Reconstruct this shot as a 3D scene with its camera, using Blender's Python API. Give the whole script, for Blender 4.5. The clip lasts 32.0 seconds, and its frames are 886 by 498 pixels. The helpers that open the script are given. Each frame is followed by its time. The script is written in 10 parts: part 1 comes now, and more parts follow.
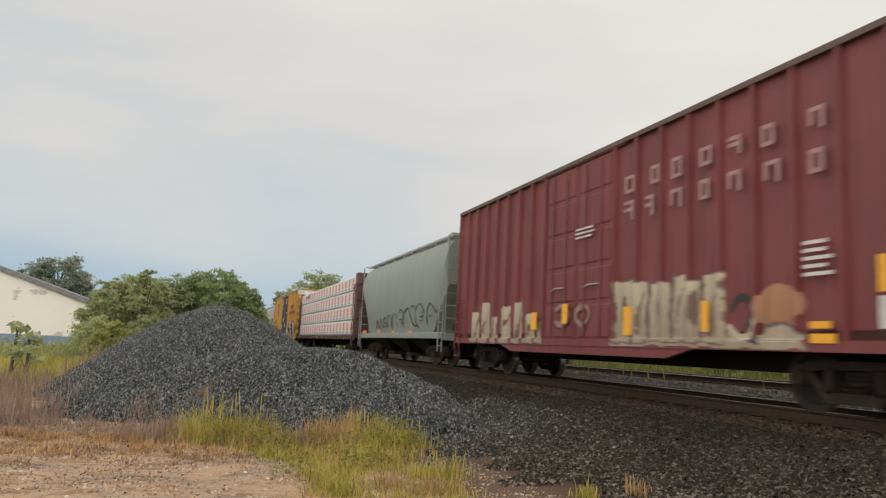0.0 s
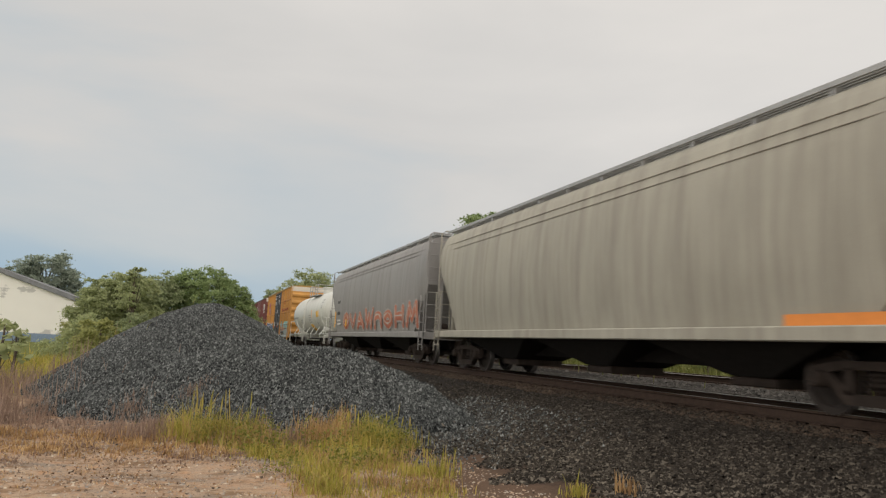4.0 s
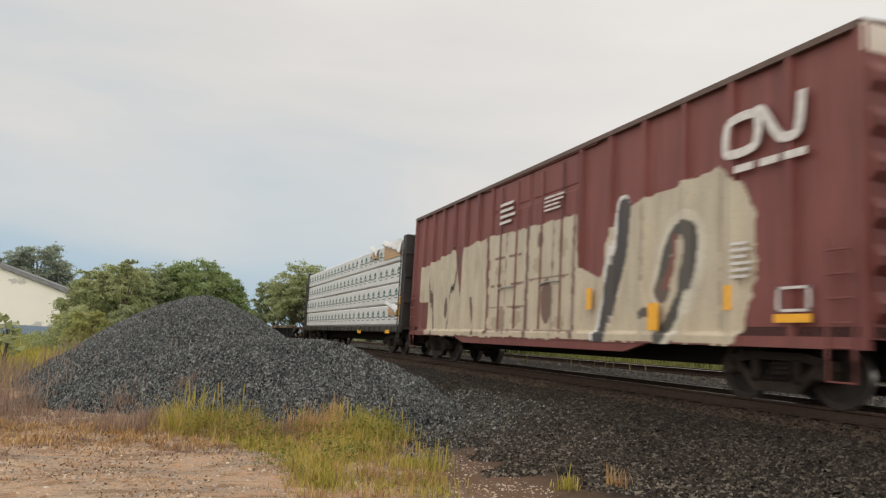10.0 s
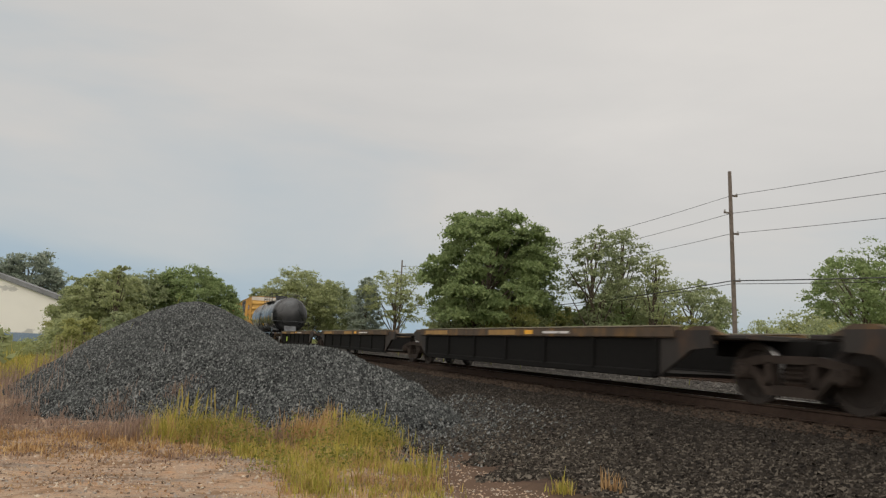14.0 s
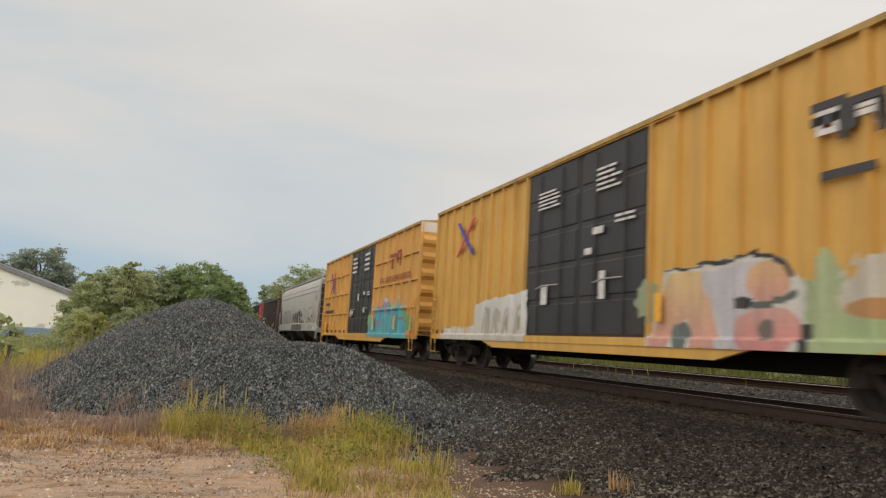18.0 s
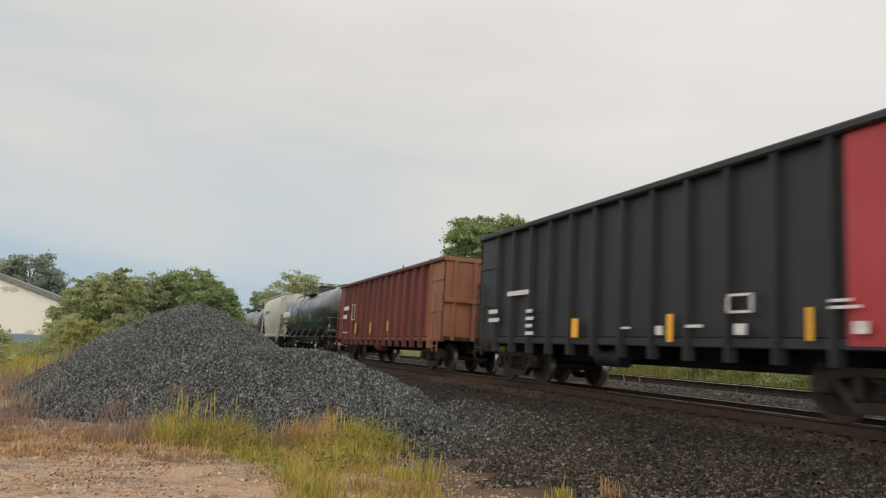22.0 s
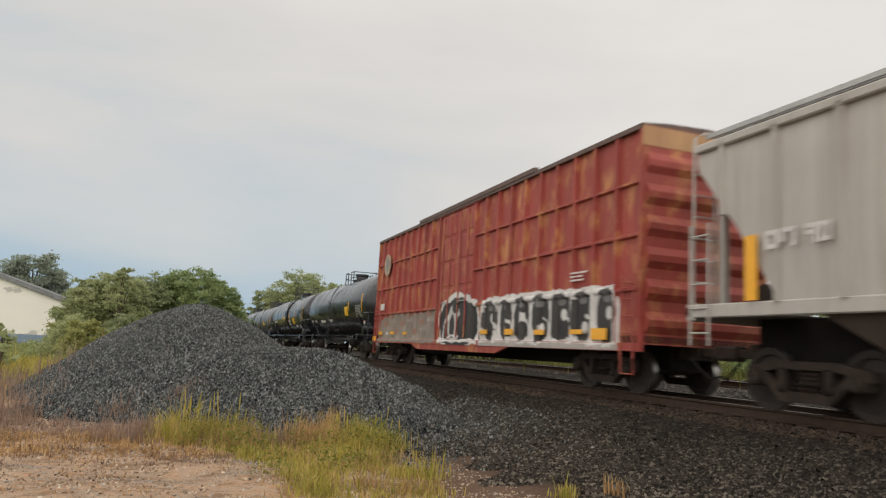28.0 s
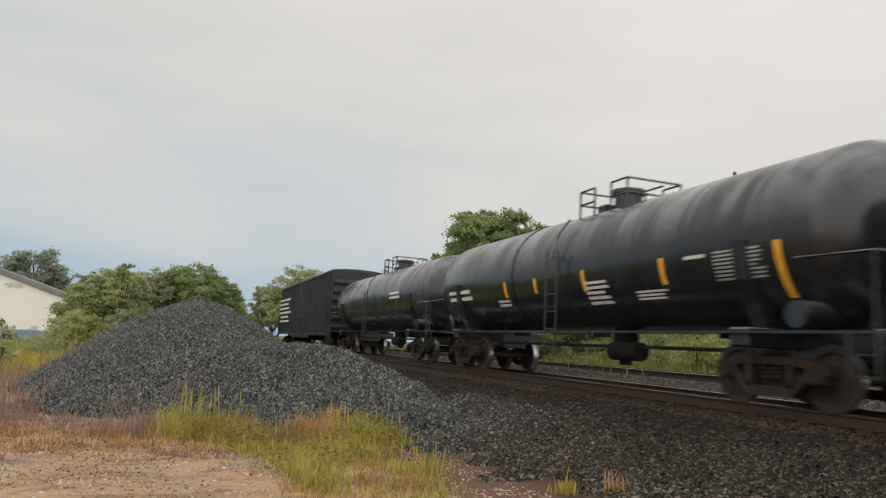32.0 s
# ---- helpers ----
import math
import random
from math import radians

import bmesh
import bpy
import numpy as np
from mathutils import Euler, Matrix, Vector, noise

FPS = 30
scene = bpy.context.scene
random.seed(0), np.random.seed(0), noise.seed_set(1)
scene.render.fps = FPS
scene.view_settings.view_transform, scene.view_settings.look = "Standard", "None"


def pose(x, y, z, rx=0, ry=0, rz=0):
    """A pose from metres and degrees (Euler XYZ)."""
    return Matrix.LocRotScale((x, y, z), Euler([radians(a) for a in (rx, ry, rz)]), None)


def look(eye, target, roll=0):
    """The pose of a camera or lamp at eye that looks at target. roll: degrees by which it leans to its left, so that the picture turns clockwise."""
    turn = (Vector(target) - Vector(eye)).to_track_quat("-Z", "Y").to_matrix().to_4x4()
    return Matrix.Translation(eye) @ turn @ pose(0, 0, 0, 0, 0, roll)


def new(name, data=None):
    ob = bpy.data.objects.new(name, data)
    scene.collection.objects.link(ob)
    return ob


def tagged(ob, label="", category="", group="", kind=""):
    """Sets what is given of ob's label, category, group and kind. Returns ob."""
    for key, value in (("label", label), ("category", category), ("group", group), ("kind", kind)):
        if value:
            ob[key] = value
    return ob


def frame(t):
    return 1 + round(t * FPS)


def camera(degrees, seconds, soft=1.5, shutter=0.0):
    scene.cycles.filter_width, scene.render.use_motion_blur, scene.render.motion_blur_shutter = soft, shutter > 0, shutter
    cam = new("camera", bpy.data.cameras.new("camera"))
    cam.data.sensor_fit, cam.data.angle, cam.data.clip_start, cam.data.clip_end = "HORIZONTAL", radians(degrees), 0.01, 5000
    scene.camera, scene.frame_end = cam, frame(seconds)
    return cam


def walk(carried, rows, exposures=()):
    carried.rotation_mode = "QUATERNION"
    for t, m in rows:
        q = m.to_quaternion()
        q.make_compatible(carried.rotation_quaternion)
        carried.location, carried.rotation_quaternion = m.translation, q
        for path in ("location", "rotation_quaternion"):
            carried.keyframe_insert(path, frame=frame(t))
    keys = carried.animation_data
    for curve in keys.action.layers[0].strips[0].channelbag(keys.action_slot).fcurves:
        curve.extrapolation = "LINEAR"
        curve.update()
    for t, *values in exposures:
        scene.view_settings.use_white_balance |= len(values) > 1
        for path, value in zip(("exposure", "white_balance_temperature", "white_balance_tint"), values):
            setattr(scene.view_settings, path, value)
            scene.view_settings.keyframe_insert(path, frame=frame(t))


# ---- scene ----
EYE = (0.0, 0.0, 1.577)
RAIL_Z = 0.95          # top of the near track's rails
TRACK_X = 9.51         # centre line of the near track
TRACK2_X, RAIL2_Z = 15.95, 1.14

PATH = [
    (0, 98.011, -2.936, -19), (0.5, 97.994, -2.889, -19.097), (1, 97.964, -2.903, -19.12), (1.5, 97.944, -3.013, -19.141),
    (2, 97.967, -3.095, -19.203), (2.5, 98.025, -3.142, -19.313), (3, 98.064, -3.148, -19.464), (3.5, 98.025, -3.057, -19.635),
    (5.5, 97.65, -3.107, -19.923), (6, 97.67, -3.189, -19.938), (6.5, 97.681, -3.236, -19.983), (7, 97.69, -3.3, -20.05),
    (7.5, 97.676, -3.286, -20.148), (8, 97.642, -3.226, -20.257), (8.5, 97.579, -3.168, -20.339), (9, 97.505, -3.135, -20.353),
    (9.5, 97.457, -3.165, -20.333), (10, 97.409, -3.16, -20.327), (10.5, 97.368, -3.124, -20.337), (11, 97.371, -3.108, -20.373),
    (11.5, 97.422, -3.077, -20.433), (12, 97.516, -3.086, -20.532), (12.5, 97.621, -3.1, -20.649), (13, 97.724, -3.059, -20.727),
    (13.5, 97.799, -2.945, -20.772), (14, 97.832, -2.845, -20.824), (14.5, 97.835, -2.839, -20.865), (16.5, 97.774, -3.126, -20.448),
    (17, 97.726, -3.228, -20.316), (17.5, 97.694, -3.321, -20.207), (18, 97.703, -3.405, -20.147), (18.5, 97.784, -3.428, -20.169),
    (19, 97.927, -3.442, -20.273), (19.5, 98.03, -3.418, -20.415), (20, 98.099, -3.465, -20.539), (20.5, 98.154, -3.552, -20.685),
    (21, 98.187, -3.603, -20.871), (21.5, 98.23, -3.511, -20.94), (22, 98.247, -3.381, -20.79), (22.5, 98.215, -3.311, -20.582),
    (23, 98.145, -3.349, -20.489), (23.5, 98.055, -3.403, -20.47), (24, 98.024, -3.374, -20.437), (24.5, 98.081, -3.306, -20.38),
    (25, 98.134, -3.234, -20.321), (25.5, 98.175, -3.202, -20.269), (27.5, 98.139, -3.053, -20.548), (28, 98.097, -3.122, -20.578),
    (28.5, 98.051, -3.154, -20.569), (29, 98.035, -3.134, -20.544), (29.5, 98.048, -3.1, -20.532), (30, 98.072, -3.12, -20.53),
    (30.5, 98.032, -3.136, -20.526), (31, 97.952, -3.135, -20.505), (31.5, 97.846, -3.13, -20.493), (32, 97.766, -3.15, -20.537),
]

cam = camera(64.04, 32.0, soft=1.25, shutter=0.22)
walk(cam, [(t, pose(*EYE, rx, ry, rz)) for t, rx, ry, rz in PATH], exposures=[(0, 0.10), (1, 0.06), (2, -0.06), (3, 0.0), (6, -0.10), (7, -0.02), (8, 0.06), (9, 0.12), (10, 0.12), (11, 0.10), (12, -0.02), (13, -0.12), (14.5, -0.10), (17, 0.05), (18, 0.06), (20, 0.04), (21, 0.0), (22, 0.09), (24, 0.06), (25, -0.05), (28, 0.05), (29, 0.12), (30, 0.07), (32, 0.06)])

# how far the train has run along the track, in metres, second by second
TRAVEL = [
    (0, 0.0), (1, 19.61), (2, 39.09), (2.5, 48.89), (3, 58.65), (3.5, 68.44), (5.5, 107.25), (6, 117.02), (7, 136.47),
    (8, 155.92), (9, 175.36), (10, 194.93), (11, 214.1), (12, 233.48), (13, 252.96), (14, 272.44), (14.5, 282.2),
    (16.5, 321.24), (17, 331.0), (18, 350.35), (19, 369.66), (20, 389.1), (21, 407.86), (22, 427.46), (23, 446.92),
    (24, 466.41), (25, 485.8), (25.5, 495.56), (27.5, 533.52), (28, 543.26), (29, 561.82), (30, 581.36), (31, 600.9), (32, 620.35),
]

# ---- light ----
SUN_EL, SUN_AZ = 42.0, 222.0
world = bpy.data.worlds.new("sky")
world.use_nodes = True
scene.world = world
wn, wl = world.node_tree.nodes, world.node_tree.links
wn.clear()


def wnode(kind, **values):
    n = wn.new(kind)
    for k, v in values.items():
        n.inputs[k].default_value = v
    return n


w_out = wn.new("ShaderNodeOutputWorld")
w_bg = wnode("ShaderNodeBackground", Strength=1.0)
w_sky = wn.new("ShaderNodeTexSky")
w_sky.sky_type, w_sky.sun_disc = "NISHITA", False
w_sky.sun_elevation, w_sky.sun_rotation = radians(SUN_EL), radians(SUN_AZ)
w_sky.dust_density = 2.0
w_dim = wn.new("ShaderNodeMix")
w_dim.data_type, w_dim.blend_type = "RGBA", "MULTIPLY"
w_dim.inputs["Factor"].default_value = 1.0
w_dim.inputs["B"].default_value = (0.10, 0.10, 0.10, 1)
wl.new(w_sky.outputs["Color"], w_dim.inputs["A"])
w_tc = wn.new("ShaderNodeTexCoord")
w_map = wn.new("ShaderNodeMapping")
w_map.inputs["Scale"].default_value = (1.0, 1.0, 3.4)
wl.new(w_tc.outputs["Generated"], w_map.inputs["Vector"])
w_cl = wnode("ShaderNodeTexNoise", Scale=1.7, Detail=5.0, Roughness=0.52, Distortion=0.35)
wl.new(w_map.outputs["Vector"], w_cl.inputs["Vector"])
w_sep = wn.new("ShaderNodeSeparateXYZ")
wl.new(w_tc.outputs["Generated"], w_sep.inputs["Vector"])
# the overcast: blue-grey near the horizon on the far side, warm white overhead
w_h = wnode("ShaderNodeMath")
w_h.operation = "MULTIPLY_ADD"
w_h.inputs[1].default_value = -0.30
wl.new(w_sep.outputs["Y"], w_h.inputs[0])
w_x = wnode("ShaderNodeMath")
w_x.operation = "MULTIPLY_ADD"
w_x.inputs[1].default_value = 0.13
wl.new(w_sep.outputs["X"], w_x.inputs[0])
wl.new(w_sep.outputs["Z"], w_x.inputs[2])
wl.new(w_x.outputs[0], w_h.inputs[2])
w_n = wnode("ShaderNodeMath")
w_n.operation = "MULTIPLY_ADD"
w_n.inputs[1].default_value = 0.60
wl.new(w_cl.outputs["Fac"], w_n.inputs[0])
w_b = wnode("ShaderNodeMath")
w_b.operation = "ADD"
w_b.inputs[1].default_value = 0.165
wl.new(w_h.outputs[0], w_b.inputs[0])
wl.new(w_b.outputs[0], w_n.inputs[2])
w_ramp = wn.new("ShaderNodeValToRGB")
w_ramp.color_ramp.elements[0].position, w_ramp.color_ramp.elements[0].color = 0.20, (0.37, 0.50, 0.61, 1)
w_ramp.color_ramp.elements[1].position, w_ramp.color_ramp.elements[1].color = 0.95, (0.90, 0.85, 0.79, 1)
e = w_ramp.color_ramp.elements.new(0.34)
e.color = (0.53, 0.585, 0.615, 1)
e = w_ramp.color_ramp.elements.new(0.52)
e.color = (0.68, 0.66, 0.63, 1)
wl.new(w_n.outputs[0], w_ramp.inputs["Fac"])
w_mix = wn.new("ShaderNodeMix")
w_mix.data_type = "RGBA"
w_mix.inputs["Factor"].default_value = 0.93
wl.new(w_dim.outputs["Result"], w_mix.inputs["A"])
wl.new(w_ramp.outputs["Color"], w_mix.inputs["B"])
wl.new(w_mix.outputs["Result"], w_bg.inputs["Color"])
wl.new(w_bg.outputs["Background"], w_out.inputs["Surface"])

sun = new("sun", bpy.data.lights.new("sun", "SUN"))
sun.data.energy, sun.data.angle, sun.data.color = 1.95, radians(130), (1.0, 0.94, 0.86)
sx, sy = math.sin(radians(SUN_AZ)), math.cos(radians(SUN_AZ))
sun.matrix_basis = look((sx * 50, sy * 50, 50 * math.tan(radians(SUN_EL))), (0, 0, 0))

# ---- materials ----
def rgb(c, k=1.0):
    return (c[0] * k, c[1] * k, c[2] * k, 1)


def node_mat(name):
    m = bpy.data.materials.new(name)
    m.use_nodes = True
    n, l = m.node_tree.nodes, m.node_tree.links
    return m, n, l, n["Principled BSDF"]


def mixer(n, l, fac, a, b, blend="MIX"):
    x = n.new("ShaderNodeMix")
    x.data_type, x.blend_type = "RGBA", blend
    for sock, v in (("Factor", fac), ("A", a), ("B", b)):
        if isinstance(v, (int, float, tuple)):
            x.inputs[sock].default_value = v
        else:
            l.new(v, x.inputs[sock])
    return x.outputs["Result"]


def noise_of(n, l, vec, scale, detail=4.0, rough=0.55, stretch=None, distort=0.0):
    if stretch:
        mp = n.new("ShaderNodeMapping")
        mp.inputs["Scale"].default_value = stretch
        l.new(vec, mp.inputs["Vector"])
        vec = mp.outputs["Vector"]
    t = n.new("ShaderNodeTexNoise")
    t.inputs["Scale"].default_value, t.inputs["Detail"].default_value = scale, detail
    t.inputs["Roughness"].default_value, t.inputs["Distortion"].default_value = rough, distort
    l.new(vec, t.inputs["Vector"])
    return t.outputs["Fac"]


def ramp_of(n, l, fac, lo, hi, a=0.0, b=1.0):
    r = n.new("ShaderNodeMapRange")
    r.inputs["From Min"].default_value, r.inputs["From Max"].default_value = lo, hi
    r.inputs["To Min"].default_value, r.inputs["To Max"].default_value = a, b
    l.new(fac, r.inputs["Value"])
    return r.outputs["Result"]


def math_of(n, l, op, a, b=0.5, clamp=False):
    x = n.new("ShaderNodeMath")
    x.operation, x.use_clamp = op, clamp
    for i, v in enumerate((a, b)):
        if isinstance(v, (int, float)):
            x.inputs[i].default_value = v
        else:
            l.new(v, x.inputs[i])
    return x.outputs[0]


def bump_of(n, l, p, height, strength, dist):
    b = n.new("ShaderNodeBump")
    b.inputs["Strength"].default_value, b.inputs["Distance"].default_value = strength, dist
    l.new(height, b.inputs["Height"])
    l.new(b.outputs["Normal"], p.inputs["Normal"])


def graffiti_of(n, l, obj, base, y0, y1, z0, z1, palette, edge=(0.02, 0.02, 0.02), seed=0.0, size=0.62, cover=0.75):
    """Sprayed lettering in car space: tall overlapping shapes with dark outlines, inside a ragged patch."""
    sp = n.new("ShaderNodeSeparateXYZ")
    l.new(obj, sp.inputs[0])
    big = noise_of(n, l, obj, 1.5, 2.0, 0.5)
    yy = math_of(n, l, "ADD", sp.outputs["Y"], math_of(n, l, "MULTIPLY", math_of(n, l, "SUBTRACT", big, 0.5), 1.3))
    zz = math_of(n, l, "ADD", sp.outputs["Z"], math_of(n, l, "MULTIPLY", math_of(n, l, "SUBTRACT", noise_of(n, l, obj, 3.2, 3.0), 0.5), 0.75))
    m1 = math_of(n, l, "MULTIPLY", math_of(n, l, "GREATER_THAN", yy, y0), math_of(n, l, "LESS_THAN", yy, y1))
    m2 = math_of(n, l, "MULTIPLY", math_of(n, l, "GREATER_THAN", zz, z0), math_of(n, l, "LESS_THAN", zz, z1))
    mask = math_of(n, l, "MULTIPLY", m1, m2)
    mp = n.new("ShaderNodeMapping")
    mp.inputs["Location"].default_value = (seed, seed * 1.7, seed * 0.6)
    mp.inputs["Scale"].default_value = (0.0, 1.9 / size, 0.85 / size)
    mp.inputs["Rotation"].default_value = (0.22, 0, 0)
    l.new(obj, mp.inputs["Vector"])
    warp = n.new("ShaderNodeTexNoise")
    warp.inputs["Scale"].default_value, warp.inputs["Detail"].default_value = 1.3, 1.0
    l.new(mp.outputs["Vector"], warp.inputs["Vector"])
    wv = n.new("ShaderNodeVectorMath")
    wv.operation = "MULTIPLY_ADD"
    wv.inputs[1].default_value = (1.0, 1.0, 1.0)
    l.new(warp.outputs["Color"], wv.inputs[0])
    l.new(mp.outputs["Vector"], wv.inputs[2])
    cells = n.new("ShaderNodeTexVoronoi")
    cells.feature = "F1"
    cells.inputs["Scale"].default_value = 1.0
    l.new(wv.outputs["Vector"], cells.inputs["Vector"])
    edges = n.new("ShaderNodeTexVoronoi")
    edges.feature = "DISTANCE_TO_EDGE"
    edges.inputs["Scale"].default_value = 1.0
    l.new(wv.outputs["Vector"], edges.inputs["Vector"])
    cr = n.new("ShaderNodeValToRGB")
    cr.color_ramp.interpolation = "CONSTANT"
    el = cr.color_ramp.elements
    el[0].position, el[0].color = 0.0, rgb(palette[0])
    el[1].position, el[1].color = 1.0 / len(palette), rgb(palette[1 % len(palette)])
    for i in range(2, len(palette)):
        q = el.new(i / len(palette))
        q.color = rgb(palette[i])
    sc = n.new("ShaderNodeSeparateColor")
    l.new(cells.outputs["Color"], sc.inputs[0])
    l.new(sc.outputs[0], cr.inputs["Fac"])
    line = math_of(n, l, "LESS_THAN", edges.outputs["Distance"], 0.055)
    # strokes inside the letters, and pale flecks along them
    mp2 = n.new("ShaderNodeMapping")
    mp2.inputs["Location"].default_value = (seed * 2, seed, 0)
    mp2.inputs["Scale"].default_value = (0.0, 2.1, 1.35)
    mp2.inputs["Rotation"].default_value = (-0.5, 0, 0)
    l.new(wv.outputs["Vector"], mp2.inputs["Vector"])
    inner = n.new("ShaderNodeTexVoronoi")
    inner.feature = "DISTANCE_TO_EDGE"
    inner.inputs["Scale"].default_value = 1.0
    l.new(mp2.outputs["Vector"], inner.inputs["Vector"])
    col = mixer(n, l, math_of(n, l, "MULTIPLY", math_of(n, l, "LESS_THAN", inner.outputs["Distance"], 0.06), 0.75), cr.outputs["Color"], rgb(tuple(min(1, c * 0.5 + e * 0.5) for c, e in zip(palette[-1], edge))))
    col = mixer(n, l, math_of(n, l, "GREATER_THAN", inner.outputs["Distance"], 0.33), col, rgb(palette[1 % len(palette)], 1.15))
    col = mixer(n, l, line, col, rgb(edge))
    col = mixer(n, l, math_of(n, l, "MULTIPLY", noise_of(n, l, obj, 5.0), 0.3), col, (0.30, 0.28, 0.25, 1))
    keep = math_of(n, l, "LESS_THAN", sc.outputs[1], cover)
    return mixer(n, l, math_of(n, l, "MULTIPLY", mask, math_of(n, l, "MULTIPLY", keep, 0.92)), base, col)


def paint(name, col, dirt=(0.06, 0.045, 0.035), amount=0.45, rough=0.55, metal=0.0, fade=0.25, bump=0.25, graffiti=(), rust=None, dust_sheen=0.0):
    """Weathered paint on steel: faded in patches, streaked downwards, grimy, with fine relief."""
    m, n, l, p = node_mat(name)
    tc = n.new("ShaderNodeTexCoord").outputs["Object"]
    info = n.new("ShaderNodeObjectInfo")
    patch = noise_of(n, l, tc, 0.7, 5.0, 0.6)
    streak = noise_of(n, l, tc, 1.0, 6.0, 0.62, stretch=(1.0, 5.0, 0.35))
    grain = noise_of(n, l, tc, 34.0, 3.0)
    pale = tuple(min(1, c * 1.25 + 0.05) for c in col)
    c = mixer(n, l, ramp_of(n, l, patch, 0.35, 0.75, 0.0, fade * 2), rgb(col), rgb(pale))
    c = mixer(n, l, math_of(n, l, "MULTIPLY", info.outputs["Random"], 0.16), c, rgb(col, 0.7))
    for g in graffiti:
        c = graffiti_of(n, l, tc, c, **g)
    if rust:
        spots = math_of(n, l, "MULTIPLY", ramp_of(n, l, noise_of(n, l, tc, 2.2, 7.0, 0.66, stretch=(1, 1.3, 0.6)), 0.50, 0.66), rust[3])
        c = mixer(n, l, spots, c, rgb(rust))
    d = ramp_of(n, l, streak, 0.42, 0.74, 0.0, amount)
    c = mixer(n, l, d, c, rgb(dirt))
    c = mixer(n, l, ramp_of(n, l, grain, 0.55, 0.8, 0.0, 0.22), c, rgb(dirt))
    if dust_sheen:
        # dusty upper side with the sky's pale sheen painted in, washed off in streaks
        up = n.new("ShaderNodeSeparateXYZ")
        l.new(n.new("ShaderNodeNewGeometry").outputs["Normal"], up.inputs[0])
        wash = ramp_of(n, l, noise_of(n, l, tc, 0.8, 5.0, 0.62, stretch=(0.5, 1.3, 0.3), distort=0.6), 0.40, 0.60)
        c = mixer(n, l, math_of(n, l, "MULTIPLY", ramp_of(n, l, up.outputs["Z"], 0.05, 0.75, 0.0, dust_sheen), wash), c, (0.36, 0.385, 0.41, 1))
    l.new(c, p.inputs["Base Color"])
    l.new(ramp_of(n, l, patch, 0.3, 0.8, max(0.1, rough - 0.1), min(1, rough + 0.18)), p.inputs["Roughness"])
    p.inputs["Metallic"].default_value = metal
    bump_of(n, l, p, math_of(n, l, "ADD", grain, math_of(n, l, "MULTIPLY", patch, 2.0)), bump, 0.01)
    return m


def plain(name, col, rough=0.6, metal=0.0, var=0.2, scale=9.0, bump=0.2, spec=0.5):
    m, n, l, p = node_mat(name)
    tc = n.new("ShaderNodeTexCoord").outputs["Object"]
    a, b = noise_of(n, l, tc, scale, 5.0), noise_of(n, l, tc, scale * 9, 3.0)
    c = mixer(n, l, ramp_of(n, l, a, 0.3, 0.75), rgb(col, 1 - var), rgb(col, 1 + var))
    c = mixer(n, l, ramp_of(n, l, b, 0.5, 0.85, 0, 0.35), c, rgb(col, 0.6))
    l.new(c, p.inputs["Base Color"])
    p.inputs["Roughness"].default_value, p.inputs["Metallic"].default_value = rough, metal
    p.inputs["Specular IOR Level"].default_value = spec
    bump_of(n, l, p, b, bump, 0.01)
    return m


def islands(name, cols, rough=0.85, bump=0.3, dark=0.5, vignette_soot=None):
    """For many joined pieces: each piece takes its own tone."""
    m, n, l, p = node_mat(name)
    g = n.new("ShaderNodeNewGeometry")
    tc = n.new("ShaderNodeTexCoord").outputs["Object"]
    r = n.new("ShaderNodeValToRGB")
    el = r.color_ramp.elements
    el[0].color, el[1].color = rgb(cols[0]), rgb(cols[-1])
    for i, c in enumerate(cols[1:-1], 1):
        q = el.new(i / (len(cols) - 1))
        q.color = rgb(c)
    l.new(g.outputs["Random Per Island"], r.inputs["Fac"])
    big = noise_of(n, l, tc, 0.6, 4.0)
    c = mixer(n, l, ramp_of(n, l, big, 0.35, 0.75, 0.0, dark), r.outputs["Color"], rgb(cols[0], 0.8))
    if vignette_soot:
        # brake dust and oil thicker towards the rails, plus vignetting painted into the colour
        sp = n.new("ShaderNodeSeparateXYZ")
        l.new(tc, sp.inputs[0])
        c = mixer(n, l, ramp_of(n, l, math_of(n, l, "ADD", sp.outputs["X"], big), vignette_soot[0], vignette_soot[1], 0.0, 0.7), c, (0.012, 0.0092, 0.0072, 1))
    l.new(c, p.inputs["Base Color"])
    p.inputs["Roughness"].default_value = rough
    p.inputs["Specular IOR Level"].default_value = 0.15
    bump_of(n, l, p, noise_of(n, l, tc, 60.0), bump, 0.01)
    return m


DIRT = (0.055, 0.042, 0.034)
M = {}
M["steel"] = plain("worn_rail_steel", (0.55, 0.53, 0.50), 0.28, 0.9, 0.15)
M["rust"] = plain("rusty_rail", (0.052, 0.035, 0.027), 0.9, spec=0.15)
M["tie"] = plain("creosoted_timber", (0.060, 0.045, 0.034), 0.9, bump=0.6, spec=0.15)
M["truck"] = plain("grimy_cast_steel", (0.036, 0.027, 0.022), 0.85, 0.0, 0.5, 3.0, spec=0.2)
M["wheel"] = plain("wheel_steel", (0.036, 0.029, 0.025), 0.7, 0.1, spec=0.25)
M["tread"] = plain("bright_wheel_rim", (0.42, 0.41, 0.40), 0.3, 0.9)
M["under"] = plain("grimy_underframe", (0.018, 0.016, 0.0145), 0.9, spec=0.12)
M["black"] = paint("black_tank_paint", (0.010, 0.011, 0.014), (0.035, 0.037, 0.041), 0.45, 0.22, fade=0.05, bump=0.06, dust_sheen=0.5)
